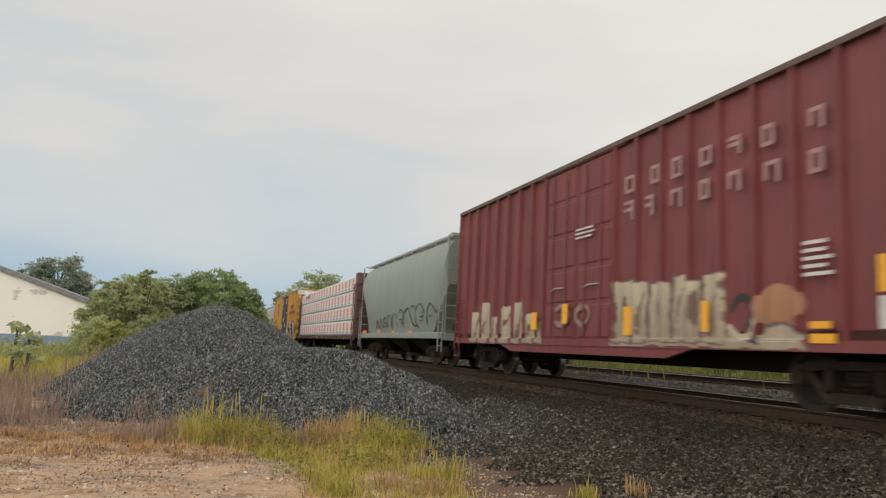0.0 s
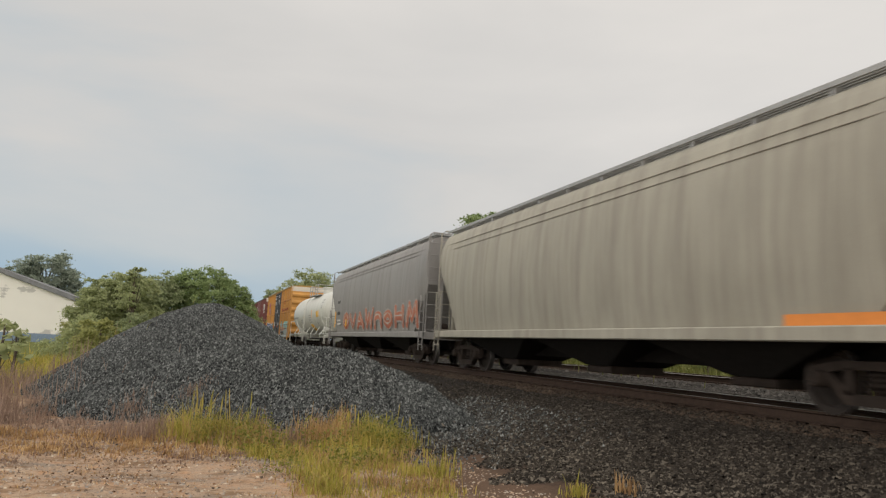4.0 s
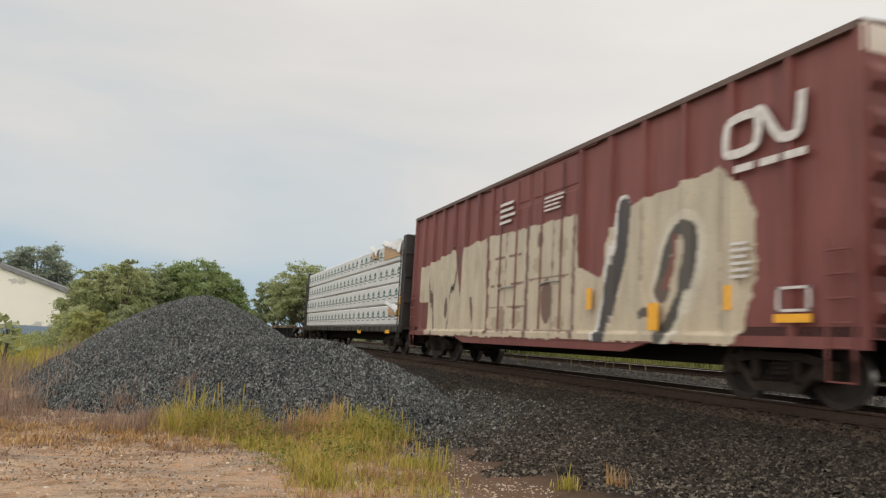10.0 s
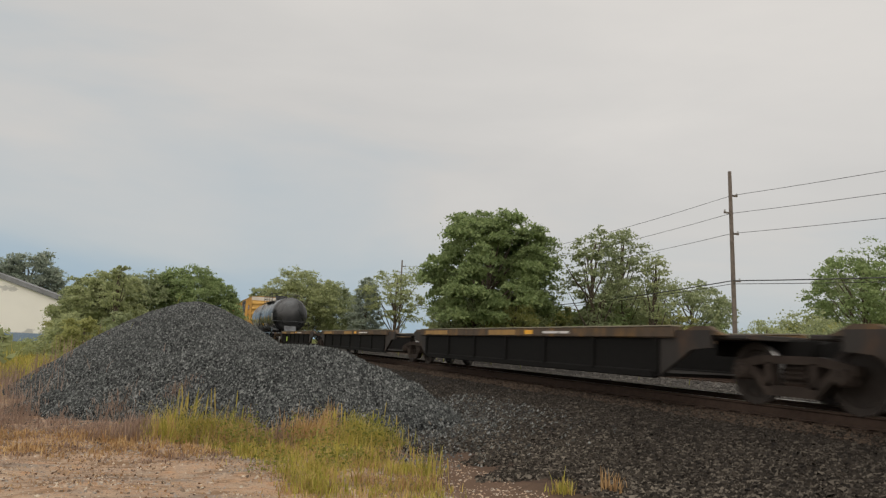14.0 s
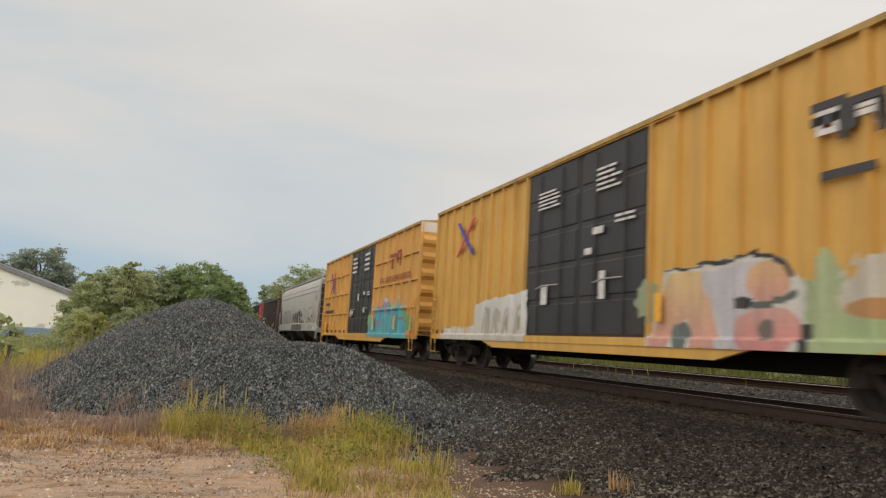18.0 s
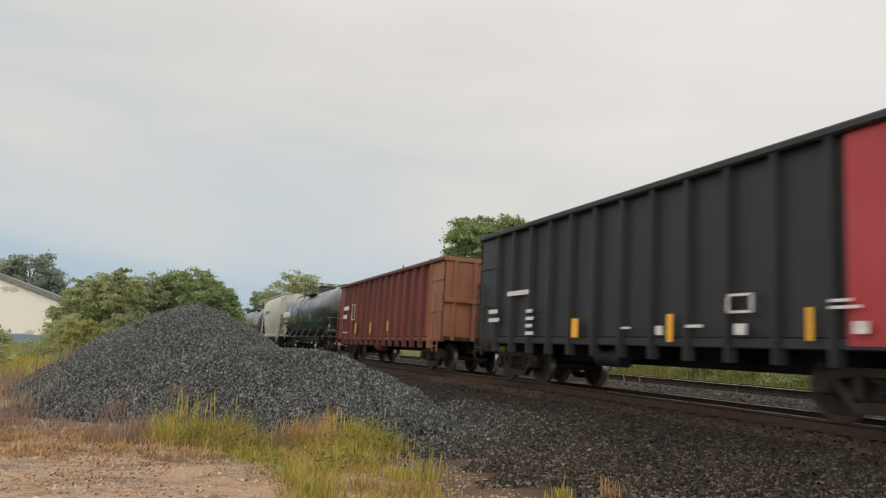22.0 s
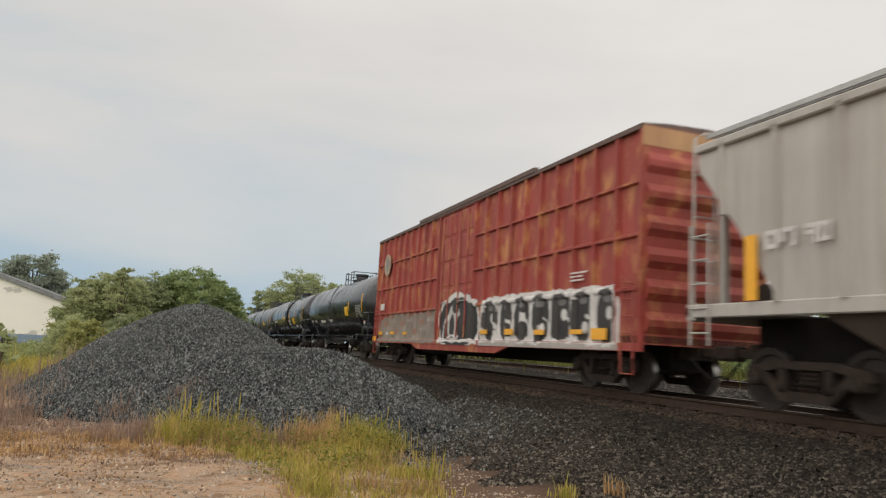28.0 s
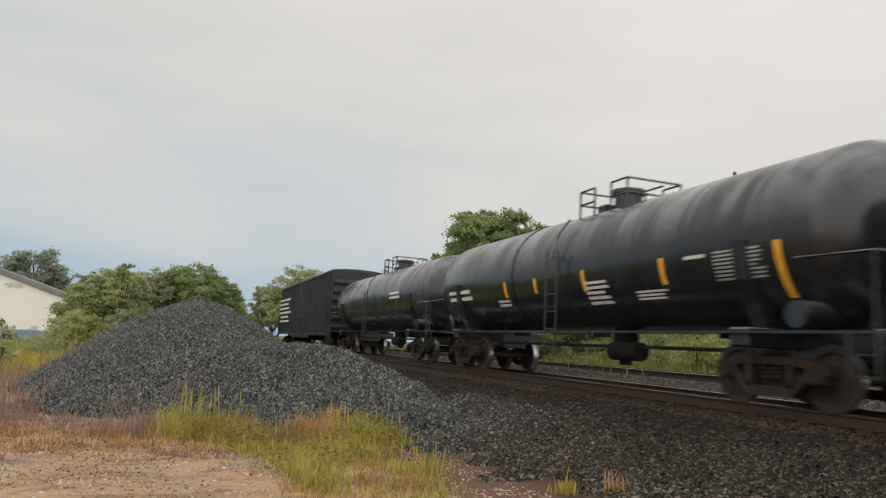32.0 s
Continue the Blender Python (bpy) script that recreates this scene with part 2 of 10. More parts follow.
M["blackdusty"] = paint("dusty_black_tank_paint", (0.028, 0.030, 0.034), (0.10, 0.105, 0.115), 0.6, 0.34, fade=0.3, bump=0.08, dust_sheen=0.9)
M["blackwaffle"] = paint("streaked_black_tank_paint", (0.012, 0.013, 0.017), (0.075, 0.08, 0.09), 0.6, 0.24, fade=0.1, bump=0.08, dust_sheen=0.65)
M["white"] = paint("white_tank_paint", (0.60, 0.60, 0.55), (0.30, 0.28, 0.23), 0.35, 0.4, fade=0.2)
M["bar_white"] = plain("white_stencil", (0.62, 0.60, 0.58), 0.6)
M["bar_dark"] = plain("dark_stencil", (0.05, 0.045, 0.045), 0.6)
M["amber"] = plain("amber_reflector", (0.85, 0.42, 0.03), 0.35, 0.0, 0.08)
M["amberred"] = plain("orange_sill_reflector", (0.75, 0.26, 0.05), 0.4, 0.0, 0.08)
M["faded"] = plain("faded_pinkish_stencil", (0.38, 0.23, 0.215), 0.7)
M["fadedcream"] = plain("faded_cream_stencil", (0.40, 0.30, 0.22), 0.7, 0, 0.35, 3.0)
M["lime"] = plain("lime_placard", (0.42, 0.62, 0.03), 0.5, 0.0, 0.05)
M["galv"] = plain("galvanised_steel", (0.42, 0.42, 0.41), 0.5, 0.5)
M["darkrail"] = plain("dark_painted_pipe", (0.05, 0.05, 0.05), 0.6)

# ---- mesh helpers ----
class Mesh:
    """Gathers vertices and faces for one mesh."""

    def __init__(self):
        self.v, self.f = [], []

    def add(self, verts, faces):
        k = len(self.v)
        self.v += [tuple(p) for p in verts]
        self.f += [tuple(i + k for i in q) for q in faces]
        return self

    def box(self, x0, x1, y0, y1, z0, z1, bev=0.0):
        """A box, its long edges chamfered by bev."""
        if x1 < x0:
            x0, x1 = x1, x0
        if y1 < y0:
            y0, y1 = y1, y0
        if z1 < z0:
            z0, z1 = z1, z0
        b = min(bev, (x1 - x0) * 0.45, (y1 - y0) * 0.45, (z1 - z0) * 0.45)
        if b <= 0:
            self.add([(x0, y0, z0), (x1, y0, z0), (x1, y1, z0), (x0, y1, z0), (x0, y0, z1), (x1, y0, z1), (x1, y1, z1), (x0, y1, z1)],
                     [(0, 3, 2, 1), (4, 5, 6, 7), (0, 1, 5, 4), (1, 2, 6, 5), (2, 3, 7, 6), (3, 0, 4, 7)])
            return self
        ring = [(x0 + b, z0), (x1 - b, z0), (x1, z0 + b), (x1, z1 - b), (x1 - b, z1), (x0 + b, z1), (x0, z1 - b), (x0, z0 + b)]
        inner = [(x0 + b, z0 + b * .5), (x1 - b, z0 + b * .5), (x1 - b * .5, z0 + b), (x1 - b * .5, z1 - b), (x1 - b, z1 - b * .5), (x0 + b, z1 - b * .5), (x0 + b * .5, z1 - b), (x0 + b * .5, z0 + b)]
        v = [(x, y0, z) for x, z in inner] + [(x, y0 + b * .5, z) for x, z in ring] + [(x, y1 - b * .5, z) for x, z in ring] + [(x, y1, z) for x, z in inner]
        f = [tuple(range(8)), tuple(range(31, 23, -1))]
        for k in range(3):
            for i in range(8):
                j = (i + 1) % 8
                f.append((k * 8 + j, k * 8 + i, k * 8 + 8 + i, k * 8 + 8 + j))
        return self.add(v, f)

    def loft(self, rings, caps=True, closed=True):
        """Skin over rings of equal length."""
        k, n = len(self.v), len(rings[0])
        for r in rings:
            self.v += [tuple(p) for p in r]
        for a in range(len(rings) - 1):
            for i in range(n if closed else n - 1):
                j = (i + 1) % n
                self.f.append((k + a * n + i, k + a * n + j, k + a * n + n + j, k + a * n + n + i))
        if caps and closed:
            self.f.append(tuple(k + i for i in range(n - 1, -1, -1)))
            e = k + (len(rings) - 1) * n
            self.f.append(tuple(e + i for i in range(n)))
        return self

    def tube(self, pts, r, n=6, caps=True):
        """A pipe along a line of points."""
        rings = []
        pts = [Vector(p) for p in pts]
        for i, p in enumerate(pts):
            a, b = pts[max(0, i - 1)], pts[min(len(pts) - 1, i + 1)]
            d = (b - a).normalized()
            u = d.orthogonal().normalized() if abs(d.z) > 0.95 else d.cross(Vector((0, 0, 1))).normalized()
            w = d.cross(u)
            rad = r[i] if isinstance(r, (list, tuple)) else r
            rings.append([p + rad * (math.cos(2 * math.pi * k / n) * u + math.sin(2 * math.pi * k / n) * w) for k in range(n)])
        return self.loft(rings, caps)

    def disc(self, c, axis, profile, n=20):
        """A turned body: profile is (distance along the axis, radius)."""
        c = Vector(c)
        ax = Vector(axis).normalized()
        u = ax.orthogonal().normalized()
        w = ax.cross(u)
        return self.loft([[c + ax * a + r * (math.cos(2 * math.pi * k / n) * u + math.sin(2 * math.pi * k / n) * w) for k in range(n)] for a, r in profile])

    def prism(self, poly, axis, a, b):
        """A flat polygon pushed along an axis from a to b; poly holds the two other coordinates in order."""
        def at(p, d):
            return (d, p[0], p[1]) if axis == "x" else (p[0], d, p[1]) if axis == "y" else (p[0], p[1], d)
        return self.loft([[at(p, a) for p in poly], [at(p, b) for p in poly]])

    def data(self, name, mats, smooth=False):
        me = bpy.data.meshes.new(name)
        me.from_pydata(self.v, [], self.f)
        for m in (mats if isinstance(mats, (list, tuple)) else [mats]):
            me.materials.append(m)
        if smooth:
            me.polygons.foreach_set("use_smooth", [True] * len(me.polygons))
        bm = bmesh.new()
        bm.from_mesh(me)
        bmesh.ops.recalc_face_normals(bm, faces=bm.faces)
        if smooth:
            for ed in bm.edges:
                if len(ed.link_faces) == 2 and ed.calc_face_angle(0) > 0.7:
                    ed.smooth = False
        bm.to_mesh(me)
        bm.free()
        return me


def part(name, mesh, material, parent, label="", smooth=False, at=None):
    me = mesh if isinstance(mesh, bpy.types.Mesh) else mesh.data(name, material, smooth)
    ob = new(name, me)
    ob.parent = parent
    if at is not None:
        ob.location = at
    if label:
        ob["label"] = label
    return ob


def big_mesh(name, v, f, mats):
    """A mesh from arrays, with no clean-up."""
    me = bpy.data.meshes.new(name)
    me.from_pydata(v, [], f)
    for m in (mats if isinstance(mats, (list, tuple)) else [mats]):
        me.materials.append(m)
    return me


def thing(name, label, category, group=""):
    ob = new(name)
    ob.empty_display_size = 0.3
    return tagged(ob, label, category, group)

# ---- ground, tracks, gravel ----
def quads(name, V, F, mat):
    """A mesh of many quads from numpy arrays."""
    me = bpy.data.meshes.new(name)
    V = np.asarray(V, np.float32).reshape(-1, 3)
    F = np.asarray(F, np.int32).reshape(-1, 4)
    me.vertices.add(len(V))
    me.vertices.foreach_set("co", V.ravel())
    me.loops.add(F.size)
    me.loops.foreach_set("vertex_index", F.ravel())
    me.polygons.add(len(F))
    me.polygons.foreach_set("loop_start", np.arange(0, F.size, 4, dtype=np.int32))
    me.update(calc_edges=True)
    me.materials.append(mat)
    return me


def sm(a, b, x):
    t = np.clip((x - a) / (b - a), 0, 1)
    return t * t * (3 - 2 * t)


def wob(x, y, k, s=0.0):
    return np.sin(x * k + 1.3 * np.sin(y * k * 0.7 + s)) * np.cos(y * k * 1.1 + 1.7 * np.sin(x * k * 0.6 + s * 2))


def ground_z(x, y):
    x, y = np.asarray(x, float), np.asarray(y, float)
    z = 0.30 * sm(3.3, 6.2, x) + 0.43 * sm(4.8, 8.2, x)
    z = z + 0.10 * sm(11.2, 12.4, x) + 0.09 * sm(13.0, 14.3, x)
    z = z - 0.35 * sm(17.6, 19.2, x) + 0.55 * sm(20, 30, x) + 0.9 * sm(30, 70, x)
    flat = 1 - sm(7.4, 8.0, x) * (1 - sm(17.5, 19, x))
    z = z + flat * (0.035 * wob(x, y, 1.1) + 0.02 * wob(x, y, 3.1, 2.0)) * (1 - 0.5 * sm(3.5, 5, x))
    return z


def spaced(lo, hi, near_lo, near_hi, step, grow=1.22):
    out, p, d = [], near_lo, step
    while p > lo:
        d *= grow
        p -= d
        out.append(max(p, lo))
    out = out[::-1] + list(np.arange(near_lo, near_hi, step))
    p, d = near_hi, step
    out.append(p)
    while p < hi:
        d *= grow
        p += d
        out.append(min(p, hi))
    return np.array(out)


def ground_mat():
    m, n, l, p = node_mat("dirt_and_grass_ground")
    tc = n.new("ShaderNodeTexCoord").outputs["Object"]
    sp = n.new("ShaderNodeSeparateXYZ")
    l.new(tc, sp.inputs[0])
    a, b, c3 = noise_of(n, l, tc, 0.8, 6.0, 0.6), noise_of(n, l, tc, 5.0, 5.0, 0.65), noise_of(n, l, tc, 42.0, 4.0, 0.7)
    sand = mixer(n, l, ramp_of(n, l, a, 0.35, 0.7), (0.50, 0.37, 0.26, 1), (0.34, 0.24, 0.17, 1))
    sand = mixer(n, l, ramp_of(n, l, b, 0.45, 0.7, 0, 0.75), sand, (0.50, 0.27, 0.13, 1))
    sand = mixer(n, l, ramp_of(n, l, c3, 0.45, 0.75, 0, 0.7), sand, (0.13, 0.10, 0.075, 1))
    sand = mixer(n, l, ramp_of(n, l, noise_of(n, l, tc, 0.9, 5.0, 0.6, stretch=(0.5, 1.6, 1)), 0.48, 0.62, 0, 0.8), sand, (0.23, 0.20, 0.17, 1))
    sand = mixer(n, l, ramp_of(n, l, noise_of(n, l, tc, 2.2, 6.0, 0.7, stretch=(0.6, 1.5, 1)), 0.50, 0.60, 0, 0.85), sand, (0.21, 0.13, 0.075, 1))
    sand = mixer(n, l, ramp_of(n, l, noise_of(n, l, tc, 15.0, 5.0, 0.75, stretch=(0.7, 1.4, 1)), 0.56, 0.64, 0, 0.75), sand, (0.10, 0.075, 0.055, 1))
    # near-black soil: shade between the ballast stones put into its colour
    grey = mixer(n, l, ramp_of(n, l, c3, 0.4, 0.7), (0.020, 0.017, 0.014, 1), (0.008, 0.007, 0.006, 1))
    c = mixer(n, l, ramp_of(n, l, math_of(n, l, "ADD", sp.outputs["X"], math_of(n, l, "MULTIPLY", b, 1.4)), 4.4, 5.4), mixer(n, l, ramp_of(n, l, math_of(n, l, "ADD", sp.outputs["X"], math_of(n, l, "MULTIPLY", a, 1.6)), 2.9, 4.1), sand, (0.125, 0.080, 0.055, 1)), grey)
    green = mixer(n, l, b, (0.09, 0.11, 0.025, 1), (0.15, 0.155, 0.045, 1))
    c = mixer(n, l, ramp_of(n, l, sp.outputs["X"], 17.4, 18.4), c, green)
    far = math_of(n, l, "MULTIPLY", ramp_of(n, l, sp.outputs["Y"], 17.0, 24.0), ramp_of(n, l, sp.outputs["X"], 5.0, 2.5))
    c = mixer(n, l, far, c, green)
    l.new(c, p.inputs["Base Color"])
    p.inputs["Roughness"].default_value = 0.95
    p.inputs["Specular IOR Level"].default_value = 0.15
    bump_of(n, l, p, math_of(n, l, "ADD", math_of(n, l, "MULTIPLY", c3, 0.5), b), 0.9, 0.03)
    return m


xs, ys = spaced(-1600, 1600, -9, 24, 0.3), spaced(-1600, 1700, 2, 30, 0.3)
gx, gy = np.meshgrid(xs, ys)
gV = np.stack([gx, gy, ground_z(gx, gy)], -1)
gi = np.arange(len(xs) * len(ys)).reshape(len(ys), len(xs))
gF = np.stack([gi[:-1, :-1], gi[:-1, 1:], gi[1:, 1:], gi[1:, :-1]], -1)
ground = new("ground", quads("ground", gV, gF, ground_mat()))
ground.data.polygons.foreach_set("use_smooth", [True] * len(ground.data.polygons))
tagged(ground, "sandy dirt ground with dry grass beside the railway", "ground", kind="structure")

rng = np.random.default_rng(5)


def tris(name, V, F, mat):
    """A mesh of many triangles from numpy arrays."""
    me = bpy.data.meshes.new(name)
    V = np.asarray(V, np.float32).reshape(-1, 3)
    F = np.asarray(F, np.int32).reshape(-1, 3)
    me.vertices.add(len(V))
    me.vertices.foreach_set("co", V.ravel())
    me.loops.add(F.size)
    me.loops.foreach_set("vertex_index", F.ravel())
    me.polygons.add(len(F))
    me.polygons.foreach_set("loop_start", np.arange(0, F.size, 3, dtype=np.int32))
    me.update(calc_edges=True)
    me.materials.append(mat)
    return me


def chips(P, size, spread=0.4):
    """Small far stones: slanted three-sided chips."""
    N = len(P)
    a = rng.uniform(0, 6.28, (N, 1)) + np.array([[0, 2.1, 4.2]]) + rng.uniform(-0.4, 0.4, (N, 3))
    r = size * 0.72 * rng.uniform(0.7, 1.3, (N, 3))
    s = np.exp(rng.normal(0, spread, N)).clip(0.45, 2.2)
    B = np.stack([r * np.cos(a), r * np.sin(a), -size * rng.uniform(0.1, 0.5, (N, 3))], -1)
    T = np.stack([rng.uniform(-0.4, 0.4, N) * size, rng.uniform(-0.4, 0.4, N) * size, size * rng.uniform(0.35, 0.75, N)], -1)[:, None]
    V = np.concatenate([B, T], 1) * s[:, None, None] + P[:, None]
    F = np.array([(0, 1, 3), (1, 2, 3), (2, 0, 3)])[None] + 4 * np.arange(N)[:, None, None]
    return V, F


def stones(P, size, spread=0.4):
    """Angular stones bedded at the points P: four-cornered bases under a slanted ridge, each turned and knocked out of shape."""
    N = len(P)
    base = np.array([(-.5, -.5, -.45), (.5, -.5, -.45), (.5, .5, -.45), (-.5, .5, -.45), (-.2, 0.05, .5), (.25, -.05, .42)])
    V = base[None] + rng.uniform(-0.22, 0.22, (N, 6, 3))
    s = size * np.exp(rng.normal(0, spread, (N, 1, 1))).clip(0.45, 2.1)
    V *= s * np.stack([rng.uniform(0.9, 1.5, N), rng.uniform(0.8, 1.2, N), rng.uniform(0.6, 1.0, N)], -1)[:, None]
    a, b, c = rng.uniform(0, 6.28, N), rng.normal(0, 0.35, N), rng.normal(0, 0.35, N)
    ca, sa, cb, sb, cc, sc = np.cos(a), np.sin(a), np.cos(b), np.sin(b), np.cos(c), np.sin(c)
    X, Y, Z = V[..., 0], V[..., 1], V[..., 2]
    Y, Z = Y * cb[:, None] - Z * sb[:, None], Y * sb[:, None] + Z * cb[:, None]
    X, Z = X * cc[:, None] + Z * sc[:, None], Z * cc[:, None] - X * sc[:, None]
    X, Y = X * ca[:, None] - Y * sa[:, None], X * sa[:, None] + Y * ca[:, None]
    V = np.stack([X, Y, Z], -1) + P[:, None]
    q = np.array([(0, 1, 5), (0, 5, 4), (1, 2, 5), (2, 3, 4), (2, 4, 5), (3, 0, 4)])
    F = q[None] + 6 * np.arange(N)[:, None, None]
    return V, F


STONE = islands("blue_grey_crushed_stone", [(0.019, 0.0208, 0.0215), (0.039, 0.042, 0.042), (0.074, 0.079, 0.077), (0.120, 0.127, 0.123), (0.27, 0.28, 0.27)], 0.85, dark=0.25)
BALLAST = islands("brown_stained_ballast", [(0.0085, 0.0070, 0.0056), (0.022, 0.0182, 0.014), (0.043, 0.0358, 0.028), (0.076, 0.064, 0.051), (0.22, 0.192, 0.155)], 0.9, dark=0.35, vignette_soot=(5.2, 7.8))
SAND = islands("sandy_pebbles", [(0.12, 0.09, 0.07), (0.36, 0.26, 0.18), (0.50, 0.37, 0.26), (0.30, 0.27, 0.24), (0.62, 0.52, 0.40)], 0.9, dark=0.2)


# the pile of crushed stone: a tall heap behind, a lower spur in front that runs out to the track
def cone(x, y, cx, cy, h, rx, ry, k=0.35):
    d = np.sqrt(((x - cx) / rx) ** 2 + ((y - cy) / ry) ** 2 + k * k * 0.35) - k * 0.59
    return h * (1 - d)


# crest line of the lower spur in front: x, y, height
SPUR = [(-2.5, 15.5, 0.14), (-2.05, 15.2, 0.38), (-1.0, 15.0, 0.78), (-0.02, 14.9, 1.07), (0.97, 14.7, 1.35), (1.78, 14.4, 1.48), (2.6, 14.0, 1.46), (3.2, 13.7, 1.34), (3.85, 13.35, 1.10), (4.3, 13.0, 0.86), (4.75, 12.6, 0.52)]


def pile_z(x, y):
    x, y = np.asarray(x, float), np.asarray(y, float)
    z = cone(x, y, 0.55, 20.1, 2.40, 3.20, 3.1, 0.65)
    for (ax, ay, ah), (bx, by, bh) in zip(SPUR[:-1], SPUR[1:]):
        t = np.clip(((x - ax) * (bx - ax) + (y - ay) * (by - ay)) / ((bx - ax) ** 2 + (by - ay) ** 2), 0, 1)
        d = np.hypot(x - ax - t * (bx - ax), y - ay - t * (by - ay))
        z = np.maximum(z, ah + (bh - ah) * t - 0.70 * (np.sqrt(d * d + 0.006) - 0.07))
    return z + 0.030 * wob(x, y, 1.9) + 0.02 * wob(x, y, 5.0, 1.0)


px, py = np.meshgrid(np.arange(-6, 9, 0.12), np.arange(10, 25, 0.12))
pz = pile_z(px, py)
pg = ground_z(px, py)
keep = pz > pg - 0.12
pV = np.stack([px, py, np.where(keep, pz, pg - 0.25)], -1)
pi = np.arange(px.size).reshape(px.shape)
pF = np.stack([pi[:-1, :-1], pi[:-1, 1:], pi[1:, 1:], pi[1:, :-1]], -1).reshape(-1, 4)
kk = keep.ravel()
pF = pF[kk[pF].any(1)]
pile = thing("gravel_pile", "heap of dark blue-grey crushed stone beside the track", "gravel pile")
# near-black mound: the shade in the gaps between chips is its colour
mound = part("mound", quads("mound", pV, pF, plain("shaded_packed_stone", (0.010, 0.011, 0.0115), 0.95, 0, 0.4, 20.0, 1.0, 0.1)), None, pile)


def scatter(n, x0, x1, y0, y1, zf, test=None):
    x, y = rng.uniform(x0, x1, n), rng.uniform(y0, y1, n)
    z = zf(x, y)
    ok = np.ones(n, bool) if test is None else test(x, y, z)
    return np.stack([x, y, z], -1)[ok]


P = scatter(400000, -3.6, 7.6, 10.6, 20.8, pile_z, lambda x, y, z: (z - ground_z(x, y)) / (0.02 + 0.16 * sm(2.5, 4.5, x)) > rng.random(len(x)))
V, F = chips(P, 0.028)
far_foot = scatter(12000, -4.6, 4.6, 10.2, 14.2, ground_z, lambda x, y, z: (z > pile_z(x, y) - 0.05) & (rng.random(len(x)) < np.exp(-2.2 * np.clip(z - pile_z(x, y), 0, 9))))
toe = scatter(26000, 3.0, 6.6, 8.8, 15.5, lambda x, y: np.maximum(ground_z(x, y), pile_z(x, y)) + 0.015, lambda x, y, z: rng.random(len(x)) < 0.8 * np.exp(-1.5 * np.clip(ground_z(x, y) - pile_z(x, y), 0, 9)))
far_foot = np.concatenate([far_foot, toe])
V2, F2 = chips(far_foot, 0.03)
V, F = np.concatenate([V.reshape(-1, 3), V2.reshape(-1, 3)]), np.concatenate([F.reshape(-1, 3), F2.reshape(-1, 3) + V.size // 3])
tagged(part("crushed_stone", tris("crushed_stone", V, F, STONE), None, pile), kind="stuff")

# ballast: shoulder, between the rails, between the tracks
ballast = thing("ballast", "brown-stained crushed stone ballast under the tracks", "ballast")
tagged(ballast, kind="structure")
P = np.concatenate([
    scatter(150000, 3.3, 8.35, 3.5, 14.0, ground_z, lambda x, y, z: (x > 4.1 - 0.9 * sm(8.5, 11.0, y) + 0.35 * np.sin(y * 2.1) + 0.25 * np.sin(y * 5.3) + 0.5 * rng.random(len(x)) ** 2) & (rng.random(len(x)) < 1.25 - 0.03 * y)),
    scatter(12000, 4.6, 8.3, 14.0, 34.0, ground_z),
    scatter(9000, 3.2, 7.4, 11.5, 18.0, lambda x, y: np.maximum(ground_z(x, y), pile_z(x, y)), lambda x, y, z: pile_z(x, y) - ground_z(x, y) < 0.16 * rng.random(len(x))),
])
V, F = stones(P, 0.031)
tagged(part("ballast_shoulder", tris("ballast_shoulder", V, F, BALLAST), None, ballast), kind="stuff")
P = scatter(16000, 7.55, 8.75, 3.5, 40.0, lambda x, y: ground_z(x, y) + 0.012)
V, F = stones(P, 0.036)
tagged(part("rusty_shoulder_stone", tris("rusty_shoulder_stone", V, F, islands("rust_stained_stone", [(0.030, 0.021, 0.015), (0.055, 0.039, 0.028), (0.085, 0.062, 0.046)], 0.9)), None, ballast), kind="stuff")
P = np.concatenate([scatter(15000, 8.75, 14.6, 3.5, 22.0, ground_z), scatter(9000, 8.2, 18.0, 22.0, 60.0, ground_z), scatter(5000, 14.5, 18.2, 5.0, 24.0, ground_z)])
V, F = stones(P, 0.05)
tagged(part("track_bed_stone", tris("track_bed_stone", V, F, islands("grey_track_stone", [(0.035, 0.032, 0.029), (0.075, 0.069, 0.062), (0.15, 0.14, 0.127)], 0.85)), None, ballast), kind="stuff")


def rail_mesh(x, z, y0, y1):
    """Foot, web and head of one rail; the running surface is a second material."""
    prof = [(-0.075, -0.178), (0.075, -0.178), (0.075, -0.165), (0.018, -0.148), (0.010, -0.05), (0.036, -0.036), (0.036, -0.006), (0.028, 0.0), (-0.028, 0.0), (-0.036, -0.006), (-0.036, -0.036), (-0.010, -0.05), (-0.018, -0.148), (-0.075, -0.165)]
    m = Mesh().loft([[(x + a, y, z + b) for a, b in prof] for y in (y0, y1)])
    me = m.data("rail", [M["rust"], M["steel"]])
    for pol in me.polygons:
        if abs(pol.normal.z) > 0.8 and pol.center.z > z - 0.02:
            pol.material_index = 1
    return me


